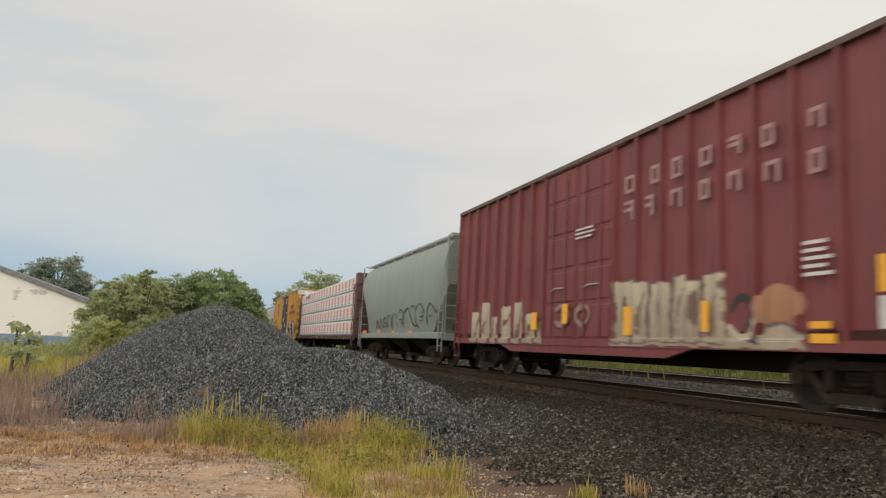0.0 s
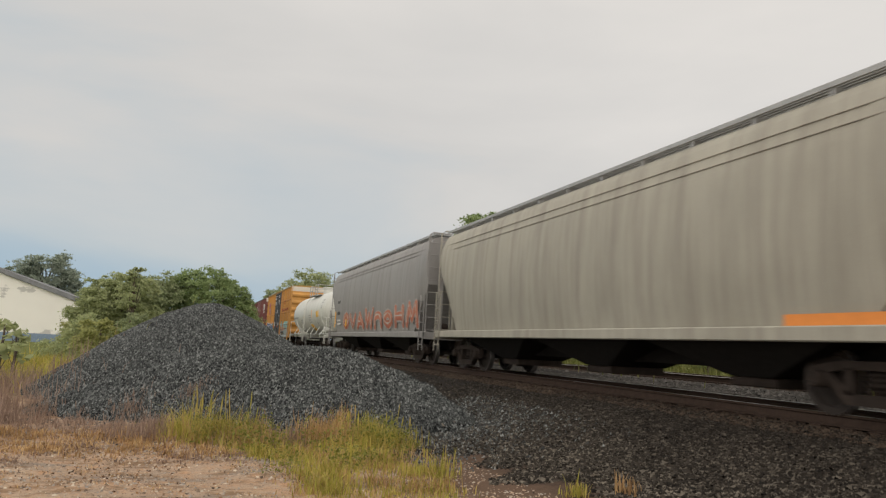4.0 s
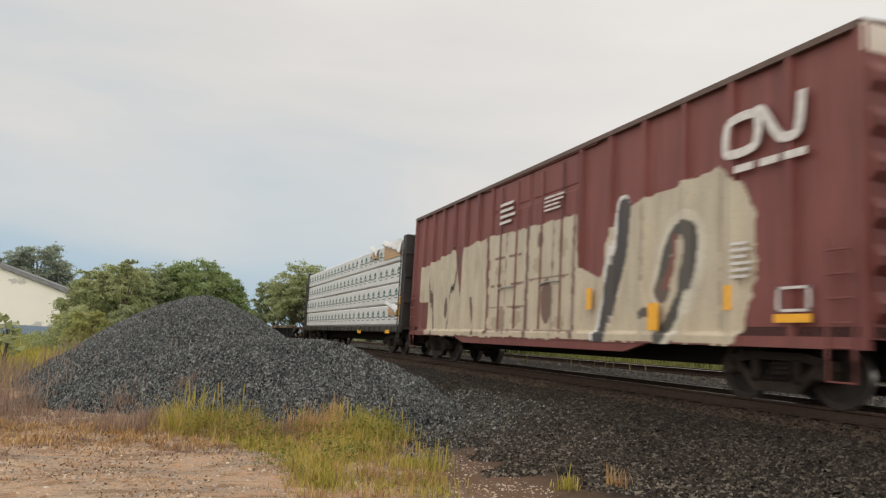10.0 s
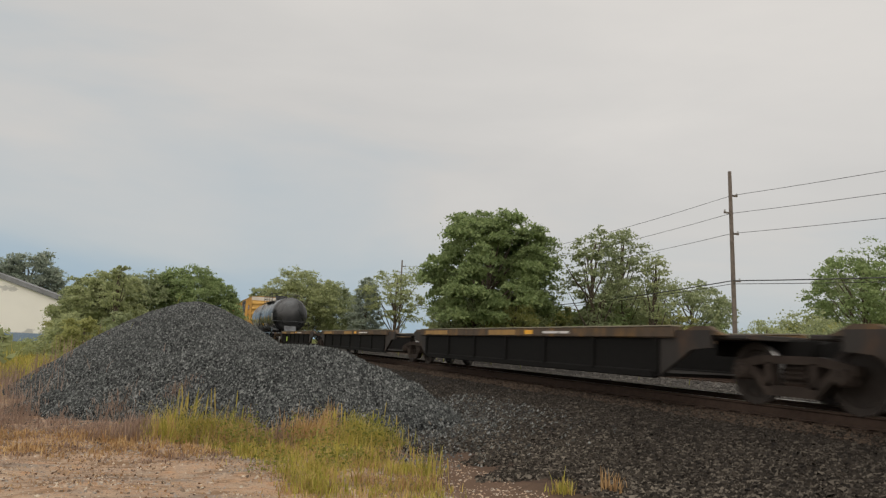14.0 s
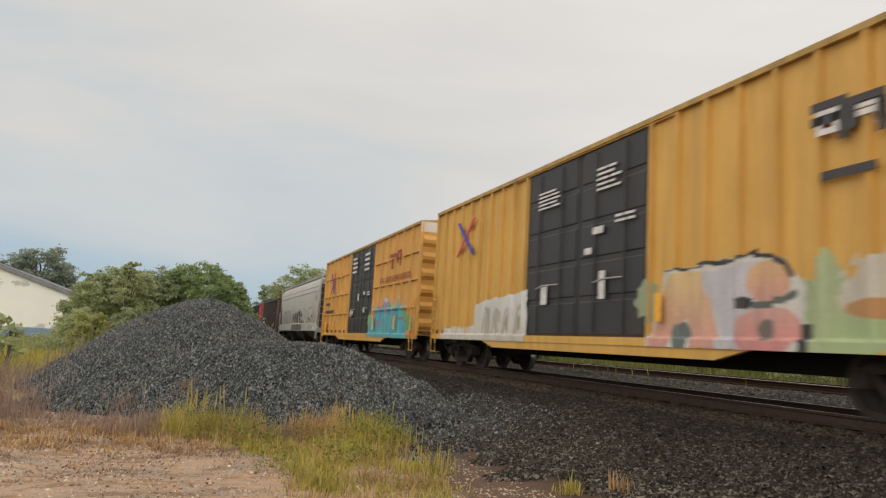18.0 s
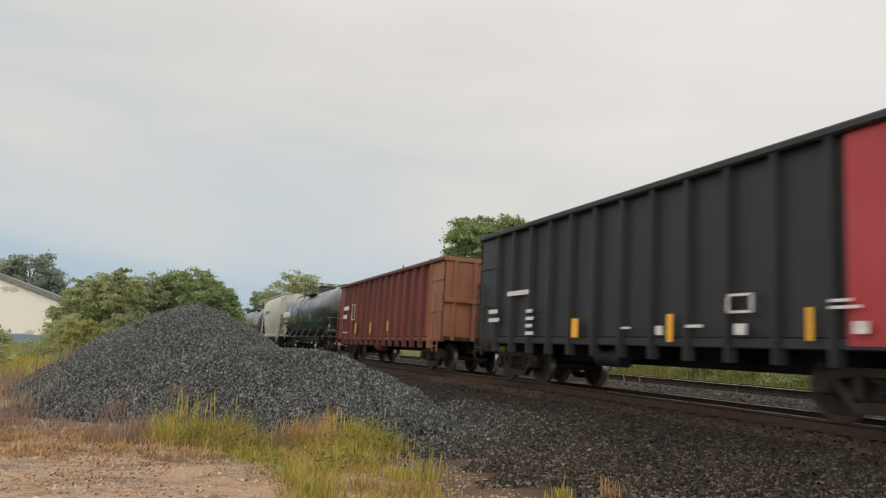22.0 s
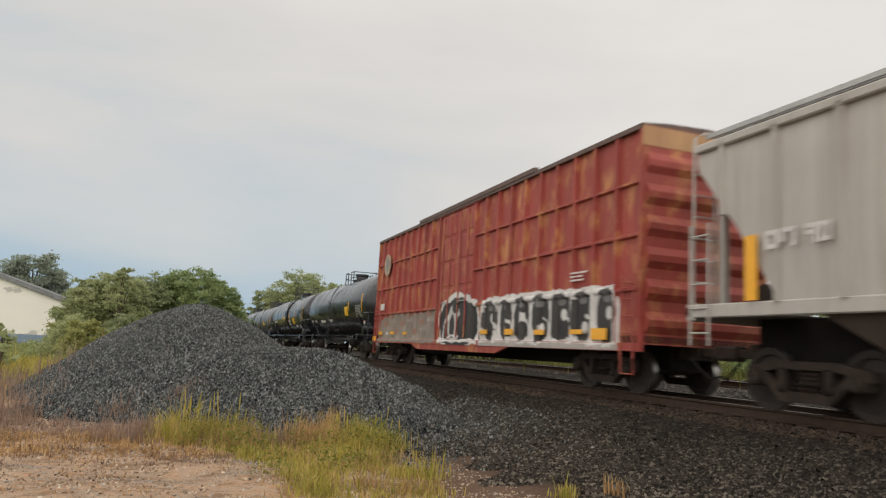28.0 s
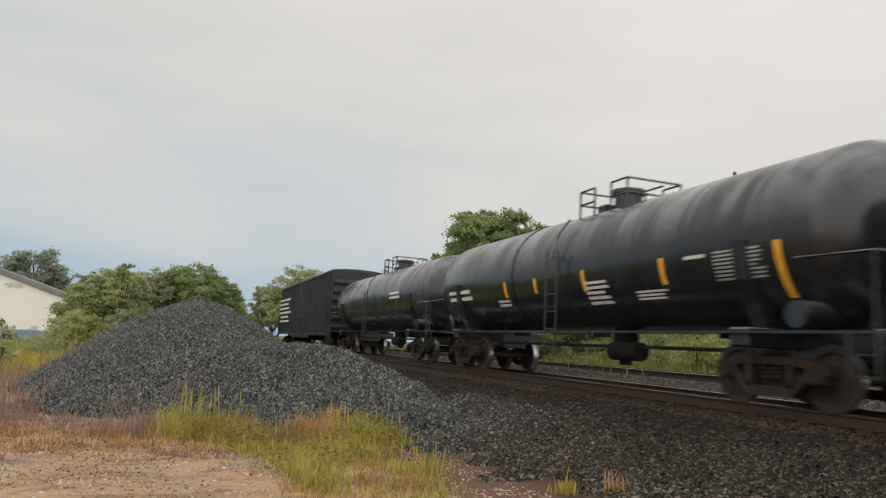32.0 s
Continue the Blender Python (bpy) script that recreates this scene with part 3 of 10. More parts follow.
def track(label, x, z):
    t = tagged(thing("railway_track", label, "railway track"), kind="structure")
    for s in (-0.752, 0.752):
        part("rail", rail_mesh(x + s, z, -300, 900), None, t)
    tie = Mesh().box(-1.3, 1.3, -0.115, 0.115, -0.17, 0.0, 0.02).data("tie", M["tie"])
    plate = Mesh().box(-0.18, 0.18, -0.09, 0.09, 0.0, 0.022).data("tie_plate", M["rust"])
    spike = Mesh().box(-0.02, 0.02, -0.02, 0.02, 0.0, 0.06, 0.006).data("spike", M["rust"])
    for i in range(110):
        y = 3.0 + i * 0.5 + random.uniform(-0.03, 0.03)
        ob = part("tie", tie, None, t, at=(x + random.uniform(-0.05, 0.05), y, z - 0.2))
        ob.rotation_euler = (0, 0, random.uniform(-0.015, 0.015))
        if i < 44:
            for s in (-0.752, 0.752):
                pl = part("tie_plate", plate, None, ob, at=(s, 0, 0.0))
    far = Mesh()
    for i in range(500):
        far.box(x - 1.3, x + 1.3, 58.2 + i * 0.5 - 0.115, 58.2 + i * 0.5 + 0.115, z - 0.37, z - 0.2)
    tagged(part("far_ties", big_mesh("far_ties", far.v, far.f, M["tie"]), None, t), kind="stuff")
    return t


track("rusty steel rails spiked to dark timber ties, the train's track", TRACK_X, RAIL_Z)
track("second pair of rails on timber ties behind the train", TRACK2_X, RAIL2_Z)

# ---- grass, bushes, trees ----
def blades(P, h, lean=0.35, width=0.010):
    """Grass: bent two-piece blades at the points P."""
    N = len(P)
    a = rng.uniform(0, 6.28, N)
    hh = h * rng.uniform(0.35, 1.2, N) * (0.75 + 0.35 * wob(P[:, 0], P[:, 1], 7.0, 3.0)) * (0.85 + 0.2 * wob(P[:, 0], P[:, 1], 2.3))
    d = np.stack([np.cos(a), np.sin(a), np.zeros(N)], -1)
    s = np.stack([-np.sin(a), np.cos(a), np.zeros(N)], -1) * (width * rng.uniform(0.6, 1.5, N))[:, None]
    up = np.array([0, 0, 1.0])
    k = rng.uniform(0.1, 1.0, N) * lean
    m1 = P + up * (hh * 0.55)[:, None] + d * (hh * 0.25 * k)[:, None]
    m2 = P + up * (hh * (1 - 0.25 * k))[:, None] + d * (hh * 0.8 * k)[:, None]
    V = np.stack([P - s, P + s, m1 + s * 0.8, m1 - s * 0.8, m2 + s * 0.15, m2 - s * 0.15], 1)
    F = np.array([(0, 1, 2, 3), (3, 2, 4, 5)])[None] + 6 * np.arange(N)[:, None, None]
    return V, F


def leaf_mat(name, cols, trans=0.5):
    m, n, l, p = node_mat(name)
    g = n.new("ShaderNodeNewGeometry")
    r = n.new("ShaderNodeValToRGB")
    el = r.color_ramp.elements
    el[0].color, el[1].color = rgb(cols[0]), rgb(cols[-1])
    for i, c in enumerate(cols[1:-1], 1):
        q = el.new(i / (len(cols) - 1))
        q.color = rgb(c)
    l.new(g.outputs["Random Per Island"], r.inputs["Fac"])
    tc = n.new("ShaderNodeTexCoord").outputs["Object"]
    c = mixer(n, l, ramp_of(n, l, noise_of(n, l, tc, 0.7, 3.0), 0.35, 0.7, 0, 0.4), r.outputs["Color"], rgb(cols[0], 0.85))
    l.new(c, p.inputs["Base Color"])
    p.inputs["Roughness"].default_value = 0.6
    p.inputs["Specular IOR Level"].default_value = 0.25
    t = n.new("ShaderNodeBsdfTranslucent")
    l.new(c, t.inputs["Color"])
    mx = n.new("ShaderNodeMixShader")
    mx.inputs[0].default_value = trans
    l.new(p.outputs[0], mx.inputs[1])
    l.new(t.outputs[0], mx.inputs[2])
    l.new(mx.outputs[0], n["Material Output"].inputs["Surface"])
    return m


def leaves(C, size, out=None):
    """Leaf cards at the points C, turned every way: two crossed, folded quads would be too many far off, so one bent quad."""
    N = len(C)
    up = rng.normal(size=(N, 3)) * 0.75 + (0 if out is None else out * 0.55) + np.array([0, 0, 0.65])
    q = np.cross(up, rng.normal(size=(N, 3)))
    q /= np.linalg.norm(q, axis=1)[:, None]
    r = np.cross(q, up)
    r /= np.linalg.norm(r, axis=1)[:, None]
    s = (size * rng.uniform(0.6, 1.4, N))[:, None]
    nrm = np.cross(q, r) * s * 0.15
    V = np.stack([C - q * s * 0.5, C + r * s * 0.32 + nrm, C + q * s * 0.5, C - r * s * 0.32 + nrm], 1)
    F = np.arange(4)[None, None] + 4 * np.arange(N)[:, None, None]
    return V, F


BARK = plain("grey_brown_bark", (0.10, 0.078, 0.058), 0.9, 0, 0.35, 6.0, 0.8)
# leaves lightened and greyed: distance haze painted into the colours
HAZED_LEAF = {
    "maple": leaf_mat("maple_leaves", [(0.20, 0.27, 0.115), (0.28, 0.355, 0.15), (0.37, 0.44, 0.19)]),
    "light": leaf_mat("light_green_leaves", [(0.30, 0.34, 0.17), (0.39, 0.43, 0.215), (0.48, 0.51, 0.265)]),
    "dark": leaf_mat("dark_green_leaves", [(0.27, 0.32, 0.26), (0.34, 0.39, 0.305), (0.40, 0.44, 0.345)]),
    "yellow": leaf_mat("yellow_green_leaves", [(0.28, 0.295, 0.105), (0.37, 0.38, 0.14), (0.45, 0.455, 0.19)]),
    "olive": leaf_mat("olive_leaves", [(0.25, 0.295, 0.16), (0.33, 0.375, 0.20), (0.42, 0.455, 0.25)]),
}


def tree(label, x, y, h, w, leaf, seed, n=5000, size=0.3, base=0.2, lobes=16, loose=0.3, pointy=0.0, name="tree", category="tree", gz=None, shape=1.0, swell=1.0, dome=False):
    """A tapered trunk with limbs that carry clumps of leaves inside an uneven crown."""
    r = random.Random(seed)
    z0 = float(ground_z(x, y)) if gz is None else gz
    t = thing(name, label, category)
    t.location = (x, y, z0)
    wood = Mesh()
    top = h * 0.86
    line = [(0, 0, -0.3)]
    for i in range(1, 7):
        line.append((r.uniform(-.03, .03) * h * 0.5, r.uniform(-.03, .03) * h * 0.5, top * i / 6))
    wood.tube(line, [h * 0.022 * (1 - i / 7.2) + 0.02 for i in range(7)], 7)
    C, O = [], []
    n, size = int(n * 2.1), size * 0.72
    for i in range(lobes):
        f = base + (1 - base) * ((i + r.random()) / lobes)
        prof = math.sin(math.pi * min(1, max(0.05, (f - base) / (1 - base)) ** (0.62 * shape)) * 0.93 + 0.16)
        prof = (1 - pointy) * prof + pointy * (1.05 - f)
        a = i * 2.4 + r.uniform(-0.6, 0.6)
        rad = w * 0.5 * prof * r.uniform(0.45, 0.78)
        c = (rad * math.cos(a), rad * math.sin(a), h * f * 0.93)
        s = w * r.uniform(0.17, 0.29) * (0.62 + 0.5 * prof) * swell
        if dome:
            # clumps set evenly over a rounded crown
            q = 1 - 1.72 * (i + 0.5) / lobes
            ring = math.sqrt(max(0.0, 1 - q * q))
            cz = base + (1 - base) * 0.5
            rr = r.uniform(0.66 if lobes > 40 else 0.52, 0.92) * (1 + 0.12 * math.sin(3 * a + seed) * ring)
            c = (w * 0.5 * rr * ring * math.cos(a), w * 0.5 * rr * ring * math.sin(a), h * (cz + (1 - base) * 0.5 * rr * q))
            s = w * r.uniform(0.10, 0.19) * swell
            f = c[2] / h
        k0 = max(0.12, f - 0.28)
        j = min(5, int(k0 * h / top * 6))
        p0 = line[j]
        mid = ((p0[0] + c[0]) * 0.5, (p0[1] + c[1]) * 0.5, p0[2] * 0.45 + c[2] * 0.5)
        limb = [p0, mid, c], [h * 0.010 * (1.1 - f) + 0.012, h * 0.006, 0.012], 5
        if name == "sapling":
            part("branch", Mesh().tube(*limb), BARK, t, smooth=True)
        else:
            wood.tube(*limb)
        # each bough carries flat, drooping sprays of leaves, with gaps between them
        m = int(1.2 * n / lobes)
        g = np.random.default_rng(seed * 100 + i)
        k = int(g.integers(9, 15))
        u = g.normal(size=(k, 3)) + np.array([0, 0, 0.25]) + 0.8 * np.array([math.cos(a), math.sin(a), 0])
        u /= np.linalg.norm(u, axis=1)[:, None]
        far_out = s * g.uniform(0.45, 1.18 + 0.3 * loose, k)
        wide = s * g.uniform(0.28, 0.56, k)
        w8 = wide ** 2 / (wide ** 2).sum()
        which = g.choice(k, m, p=w8)
        q = g.normal(size=(m, 3)) * np.array([0.52, 0.52, 0.20])
        q[:, 2] -= 0.22 * (q[:, 0] ** 2 + q[:, 1] ** 2)
        C.append(np.array(c) + u[which] * far_out[which, None] * np.array([1, 1, 0.85]) + q * wide[which, None])
        O.append(u[which])
    C, O = np.concatenate(C), np.concatenate(O)
    C, O = C[C[:, 2] > 0.02], O[C[:, 2] > 0.02]
    part("trunk", wood, BARK, t, smooth=True)
    V, F = leaves(C, size, O)
    part("crown", quads("crown", V, F, HAZED_LEAF[leaf]), None, t)
    return t


def bush(label, x, y, h, w, leaf, seed, n=2500, size=0.16):
    return tree(label, x, y, h, w, leaf, seed, n, size, base=0.08, lobes=12, loose=0.35, name="bush", category="bush", shape=0.7)


# left of the track, behind the pile
tree("dark green broad tree behind the white building", -19.4, 112, 11.6, 9.5, "dark", 11, 9000, 0.45, dome=True, lobes=42)
tree("dark green tree behind the white building", -24.0, 118, 10.2, 8, "dark", 12, 7000, 0.45, dome=True, lobes=30)
tree("small dark tree beyond the white building", -10.4, 100, 6.6, 4, "olive", 13, 2500, 0.4)
tree("round dense green tree behind the gravel pile", 1.35, 62, 6.85, 7.4, "maple", 14, 15000, 0.26, base=0.02, lobes=60, loose=0.15, dome=True)
tree("green tree beside the round tree", -2.6, 60, 6.1, 5.6, "olive", 15, 8000, 0.26, base=0.02, lobes=46, loose=0.2, dome=True)
tree("bushy light green tree with a thin top shoot", -4.6, 52, 5.2, 5.2, "light", 16, 10000, 0.24, base=0.02, lobes=42, dome=True)
tree("spindly light green sapling top", -3.3, 47, 5.9, 1.6, "light", 17, 900, 0.22, base=0.5, lobes=9)
tree("bushy green tree by the building's corner", -5.4, 54, 4.5, 4.0, "olive", 18, 8000, 0.24, base=0.02, lobes=34, dome=True)
for i, (x, y, h, w, k) in enumerate([(-4.3, 36, 2.1, 3.0, "light"), (-3.4, 33, 2.0, 2.6, "yellow"), (-5.0, 40, 1.9, 2.8, "yellow"), (-2.6, 38, 2.4, 3.2, "olive")]):
    bush("yellow-green bush in the weeds behind the gravel pile", x, y, h, w, k, 30 + i)
tree("sapling with drooping compound leaves by the weeds", -4.95, 23.5, 1.75, 1.2, "light", 41, 26, 0.36, base=0.45, lobes=7, name="sapling")
tree("sapling with drooping compound leaves in the weeds", -4.5, 23.0, 1.5, 0.9, "light", 42, 20, 0.36, base=0.5, lobes=6, name="sapling")

# beyond the tracks
for i, (x, y, h, w, leaf, n, s, ba, lab) in enumerate([
    (22.45, 50, 12.1, 8.6, "maple", 30000, 0.33, 0.05, "large dense green maple beyond the tracks"),
    (25.6, 51, 9.4, 5.4, "maple", 5000, 0.32, 0.1, "green maple beside the large maple"),
    (30.0, 47, 10.5, 5.0, "olive", 2600, 0.28, 0.22, "thin-leaved tree with pale stems beyond the tracks"),
    (33.4, 48, 11.0, 4.6, "olive", 2300, 0.28, 0.25, "thin-leaved tall tree beyond the tracks"),
    (35.0, 46, 8.8, 3.4, "light", 900, 0.28, 0.4, "sparse half-bare tree beyond the tracks"),
    (26.6, 88, 11.0, 7.5, "light", 2600, 0.36, 0.15, "sparse pale green tree beside a far pole"),
    (23.8, 92, 9.6, 5.0, "dark", 5000, 0.36, 0.05, "narrow dark conifer in the far tree line"),
    (16.6, 100, 10.0, 10.5, "light", 9000, 0.4, 0.05, "rounded pale green tree in the far tree line"),
    (21.0, 104, 9.2, 9.5, "olive", 8000, 0.4, 0.05, "green tree in the far tree line"),
    (13.2, 108, 8.6, 6.5, "olive", 5000, 0.4, 0.05, "low green tree at the end of the tree line"),
    (43.5, 52, 7.4, 7.5, "olive", 4500, 0.3, 0.05, "low green tree behind the utility pole"),
    (38.5, 54, 7.0, 6.0, "light", 3500, 0.3, 0.05, "low pale tree behind the utility pole"),
    (57.5, 46, 8.6, 6.5, "olive", 3800, 0.3, 0.1, "green tree far beyond the tracks"),
    (50.0, 40, 9.4, 7.5, "maple", 5000, 0.32, 0.1, "broad green tree far beyond the tracks"),
    (33.0, 30, 3.2, 4.5, "light", 2500, 0.22, 0.02, "low green shrub beyond the tracks"),
]):
    tree(lab, x, y, h, w, leaf, 60 + i, n, s, base=ba, lobes=44 if n > 4000 else 22, dome=n > 2500 and "conifer" not in lab, swell=1.0 if n > 4000 else 1.1, loose=0.3 if n > 3000 else 0.6, pointy=0.7 if "conifer" in lab else 0.0)
for i in range(16):
    tree("low leafy tree at the foot of the tree line", 20.5 + i * 1.15 + random.uniform(-0.4, 0.4), 50 + random.uniform(-3, 4), random.uniform(4.0, 5.6), random.uniform(4.0, 5.5), ("light", "olive", "maple", "yellow")[i % 4], 140 + i, 2200, 0.26, base=0.02, lobes=26, dome=True)
for i in range(34):
    bush("wild green shrub in the field beyond the tracks", 24.5 + 1.6 * (i % 4) + random.uniform(-1, 1) + i * 0.2, 14 + i * 2.1 + random.uniform(-1.5, 1.5), random.uniform(1.3, 2.6), random.uniform(2.6, 4.5),
         random.choice(["light", "yellow", "olive", "maple"]), 90 + i, 1500, 0.17)

for i in range(22):
    bush("wild green shrub at the back of the field beyond the tracks", 33.0 + 2.2 * (i % 3) + random.uniform(-1, 1), 8 + i * 2.4 + random.uniform(-1, 1), random.uniform(1.8, 2.8), random.uniform(3.6, 5.0),
         random.choice(["light", "olive", "maple"]), 170 + i, 1100, 0.22)

GREEN_GRASS = leaf_mat("yellow_green_grass", [(0.20, 0.19, 0.035), (0.38, 0.36, 0.06), (0.56, 0.48, 0.12), (0.60, 0.42, 0.15), (0.46, 0.44, 0.07)], 0.3)
DRY_GRASS = leaf_mat("dry_straw_grass", [(0.28, 0.16, 0.075), (0.50, 0.32, 0.14), (0.62, 0.44, 0.22), (0.40, 0.22, 0.10)], 0.3)
RUST_GRASS = leaf_mat("reddish_dry_weeds", [(0.23, 0.155, 0.12), (0.32, 0.225, 0.17), (0.42, 0.31, 0.23)], 0.3)
FIELD_GRASS = leaf_mat("green_field_grass", [(0.10, 0.125, 0.030), (0.15, 0.165, 0.040), (0.20, 0.20, 0.055), (0.22, 0.20, 0.08)], 0.3)

# ---- white building, poles, wires, grass ----
def building():
    b = thing("building", "low white gabled building with a patched wall and grey roof", "building")
    b.location = (-19.7, 80.0, 0.0)
    wallm, n, l, p = node_mat("patched_white_wall")
    tc = n.new("ShaderNodeTexCoord").outputs["Object"]
    c = mixer(n, l, noise_of(n, l, tc, 0.5, 4.0), (0.84, 0.82, 0.76, 1), (0.76, 0.74, 0.69, 1))
    c = mixer(n, l, ramp_of(n, l, noise_of(n, l, tc, 0.34, 5.0, 0.6, stretch=(0.8, 1, 1.5)), 0.60, 0.63, 0, 0.75), c, (0.42, 0.41, 0.39, 1))
    l.new(c, p.inputs["Base Color"])
    p.inputs["Roughness"].default_value = 0.85
    bump_of(n, l, p, noise_of(n, l, tc, 8.0), 0.3, 0.01)
    W, EV, RG, LEN = 12.3, 3.05, 7.2, 30.0
    part("front_wall", Mesh().prism([(-W, 0), (W, 0), (W, EV), (0, RG), (-W, EV)], "y", 0, 0.25), wallm, b)
    part("side_wall", Mesh().box(W - 0.25, W, 0.25, LEN, 0, EV), wallm, b)
    part("side_wall", Mesh().box(-W, -W + 0.25, 0.25, LEN, 0, EV), wallm, b)
    part("back_wall", Mesh().prism([(-W, 0), (W, 0), (W, EV), (0, RG), (-W, EV)], "y", LEN, LEN + 0.25), wallm, b)
    part("base_band", Mesh().box(-W - 0.02, W + 0.02, -0.03, 0.0, 0.0, 0.85), plain("blue_grey_base", (0.20, 0.27, 0.36), 0.8), b, "blue-grey painted base")
    roofm = plain("grey_felt_roof", (0.20, 0.205, 0.215), 0.9, 0, 0.2, 2.0)
    for s in (-1, 1):
        part("roof_slope", Mesh().loft([[(0, y, RG + 0.02), (s * (W + 0.5), y, EV - 0.12), (s * (W + 0.5), y, EV + 0.33), (0, y, RG + 0.47)] for y in (-0.3, LEN + 0.5)]), roofm, b)
    return b


building()
WOODPOLE = plain("weathered_pole", (0.16, 0.13, 0.11), 0.9, 0, 0.25, 5.0, 0.5)


def utility_pole(x, y, top, lean, arms, label, r=0.16):
    p = thing("utility_pole", label, "utility pole")
    z0 = float(ground_z(x, y))
    p.location = (x, y, z0)
    h = top - z0
    part("pole", Mesh().tube([(0, 0, -0.4), (lean * 0.5, 0, h * 0.5), (lean, 0, h)], [r, r * 0.85, r * 0.7], 10), WOODPOLE, p, smooth=True)
    for dz, side in arms:
        k = 1 - dz / h
        a = part("insulator_arm", Mesh().box(lean * k + min(0, side * 0.55), lean * k + max(0, side * 0.55), -0.05, 0.05, h - dz - 0.05, h - dz + 0.05, 0.01), WOODPOLE, p)
        part("insulator", Mesh().disc((lean * k + side * 0.5, 0, h - dz + 0.04), (0, 0, 1), [(0, 0.03), (0.03, 0.07), (0.08, 0.04), (0.12, 0.06), (0.16, 0.02)], 8), M["galv"], a)
    return p


utility_pole(32.75, 35.0, 13.55, -0.45, ((1.55, 1), (2.7, -1), (4.0, 1), (7.0, 1)), "tall weathered wooden utility pole with side insulators")
utility_pole(27.9, 90.0, 12.7, -0.1, ((0.8, 1), (1.6, -1)), "thin far wooden utility pole", 0.13)


def wire(a, b, sag, r=0.018):
    pts = []
    for i in range(17):
        t = i / 16
        pts.append((a[0] + (b[0] - a[0]) * t, a[1] + (b[1] - a[1]) * t, a[2] + (b[2] - a[2]) * t - sag * 4 * t * (1 - t)))
    w = new("power_line", Mesh().tube(pts, r, 5).data("power_line", M["darkrail"]))
    return tagged(w, "thin black overhead wire between the poles", "power line", "overhead wires")


for z, z2, zr, r in ((12.0, 11.9, 13.1, 0.016), (10.85, 11.1, 11.7, 0.016), (9.55, 10.3, 10.3, 0.016), (6.55, 7.0, 6.7, 0.035), (6.35, 6.8, 6.4, 0.02)):
    wire((32.45, 35.0, z), (27.9, 90.0, z2), 1.2, r)
    wire((32.45, 35.0, z), (42.0, -15.0, zr + 0.4), 0.7, r)

# weeds and grass in the foreground
def tuft(n, cx, cy, rx, ry):
    x, y = cx + rx * 0.62 * rng.normal(size=n), cy + ry * 0.62 * rng.normal(size=n)
    lump = wob(x, y, 4.5, 1.0) + 0.6 * wob(x, y, 11.0, 2.0)
    ok = rng.random(n) < 0.62 + 0.4 * lump
    x, y = x[ok], y[ok]
    z = np.maximum(ground_z(x, y), np.where((y > 10.4) & (y < 22) & (x > -4) & (x < 8), pile_z(x, y), -9))
    return np.stack([x, y, z - 0.01], -1)


def grass(name, label, sets, mat):
    Vs, Fs, k = [], [], 0
    for P, h, lean, w in sets:
        V, F = blades(P, h, lean, w)
        Vs.append(V.reshape(-1, 3))
        Fs.append(F.reshape(-1, 4) + k)
        k += len(Vs[-1])
    ob = new(name, quads(name, np.concatenate(Vs), np.concatenate(Fs), mat))
    return tagged(ob, label, "grass", kind="stuff")


def clumps(n, x0, x1, y0, y1, per, rad, lo, hi, lean=0.6, w=0.0048):
    """Many small uneven clumps, each of its own height."""
    out = []
    for i in range(n):
        k = rng.random()
        out.append((tuft(int(per * (0.5 + k)), rng.uniform(x0, x1), rng.uniform(y0, y1), rad * (0.6 + k), rad * (0.6 + k)), lo + (hi - lo) * rng.random() ** 1.5, lean * (0.6 + 0.8 * rng.random()), w))
    return out


def stalks(n, x0, x1, y0, y1, lo, hi):
    """Tall single stems that end in a narrow seed head."""
    x, y = rng.uniform(x0, x1, n), rng.uniform(y0, y1, n)
    z = np.maximum(ground_z(x, y), np.where(y > 10.4, pile_z(x, y), -9))
    h, a = rng.uniform(lo, hi, n), rng.uniform(0, 6.28, n)
    Vs, Fs = [], []
    for px_, py_, pz_, hh, aa in zip(x, y, z, h, a):
        b = rng.uniform(0.03, 0.14) * hh
        top = np.array([px_ + b * math.cos(aa), py_ + b * math.sin(aa), pz_ + hh])
        foot = np.array([px_, py_, pz_ - 0.02])
        for turn in (0.0, 1.57):
            s = np.array([math.cos(turn + aa), math.sin(turn + aa), 0])
            at = [(0.0, 0.003), (0.6, 0.0025), (0.74, 0.008), (0.88, 0.009), (1.0, 0.002)]
            k = len(Vs)
            for f, w in at:
                c = foot + (top - foot) * f
                Vs += [c - s * w, c + s * w]
            Fs += [(k + 2 * q, k + 2 * q + 1, k + 2 * q + 3, k + 2 * q + 2) for q in range(4)]
    return np.array(Vs), np.array(Fs)


grass("tall_grass", "tall yellow-green grass in front of the gravel pile",
      clumps(36, -0.05, 1.25, 10.9, 12.2, 120, 0.22, 0.30, 0.66, 0.8) + clumps(30, 2.45, 3.35, 10.6, 11.9, 120, 0.19, 0.32, 0.64, 0.8) + clumps(16, 1.1, 2.6, 10.6, 11.8, 70, 0.22, 0.25, 0.55) +
      clumps(46, 0.9, 2.9, 9.6, 10.9, 110, 0.22, 0.12, 0.34, 0.9) + clumps(64, 1.35, 2.9, 7.0, 9.6, 105, 0.20, 0.10, 0.32, 0.9) + clumps(10, 2.5, 3.2, 8.2, 8.9, 60, 0.12, 0.25, 0.5, 0.6) +
      [(tuft(120, 4.1, 6.95, 0.12, 0.12), 0.30, 0.6, 0.006)], GREEN_GRASS)
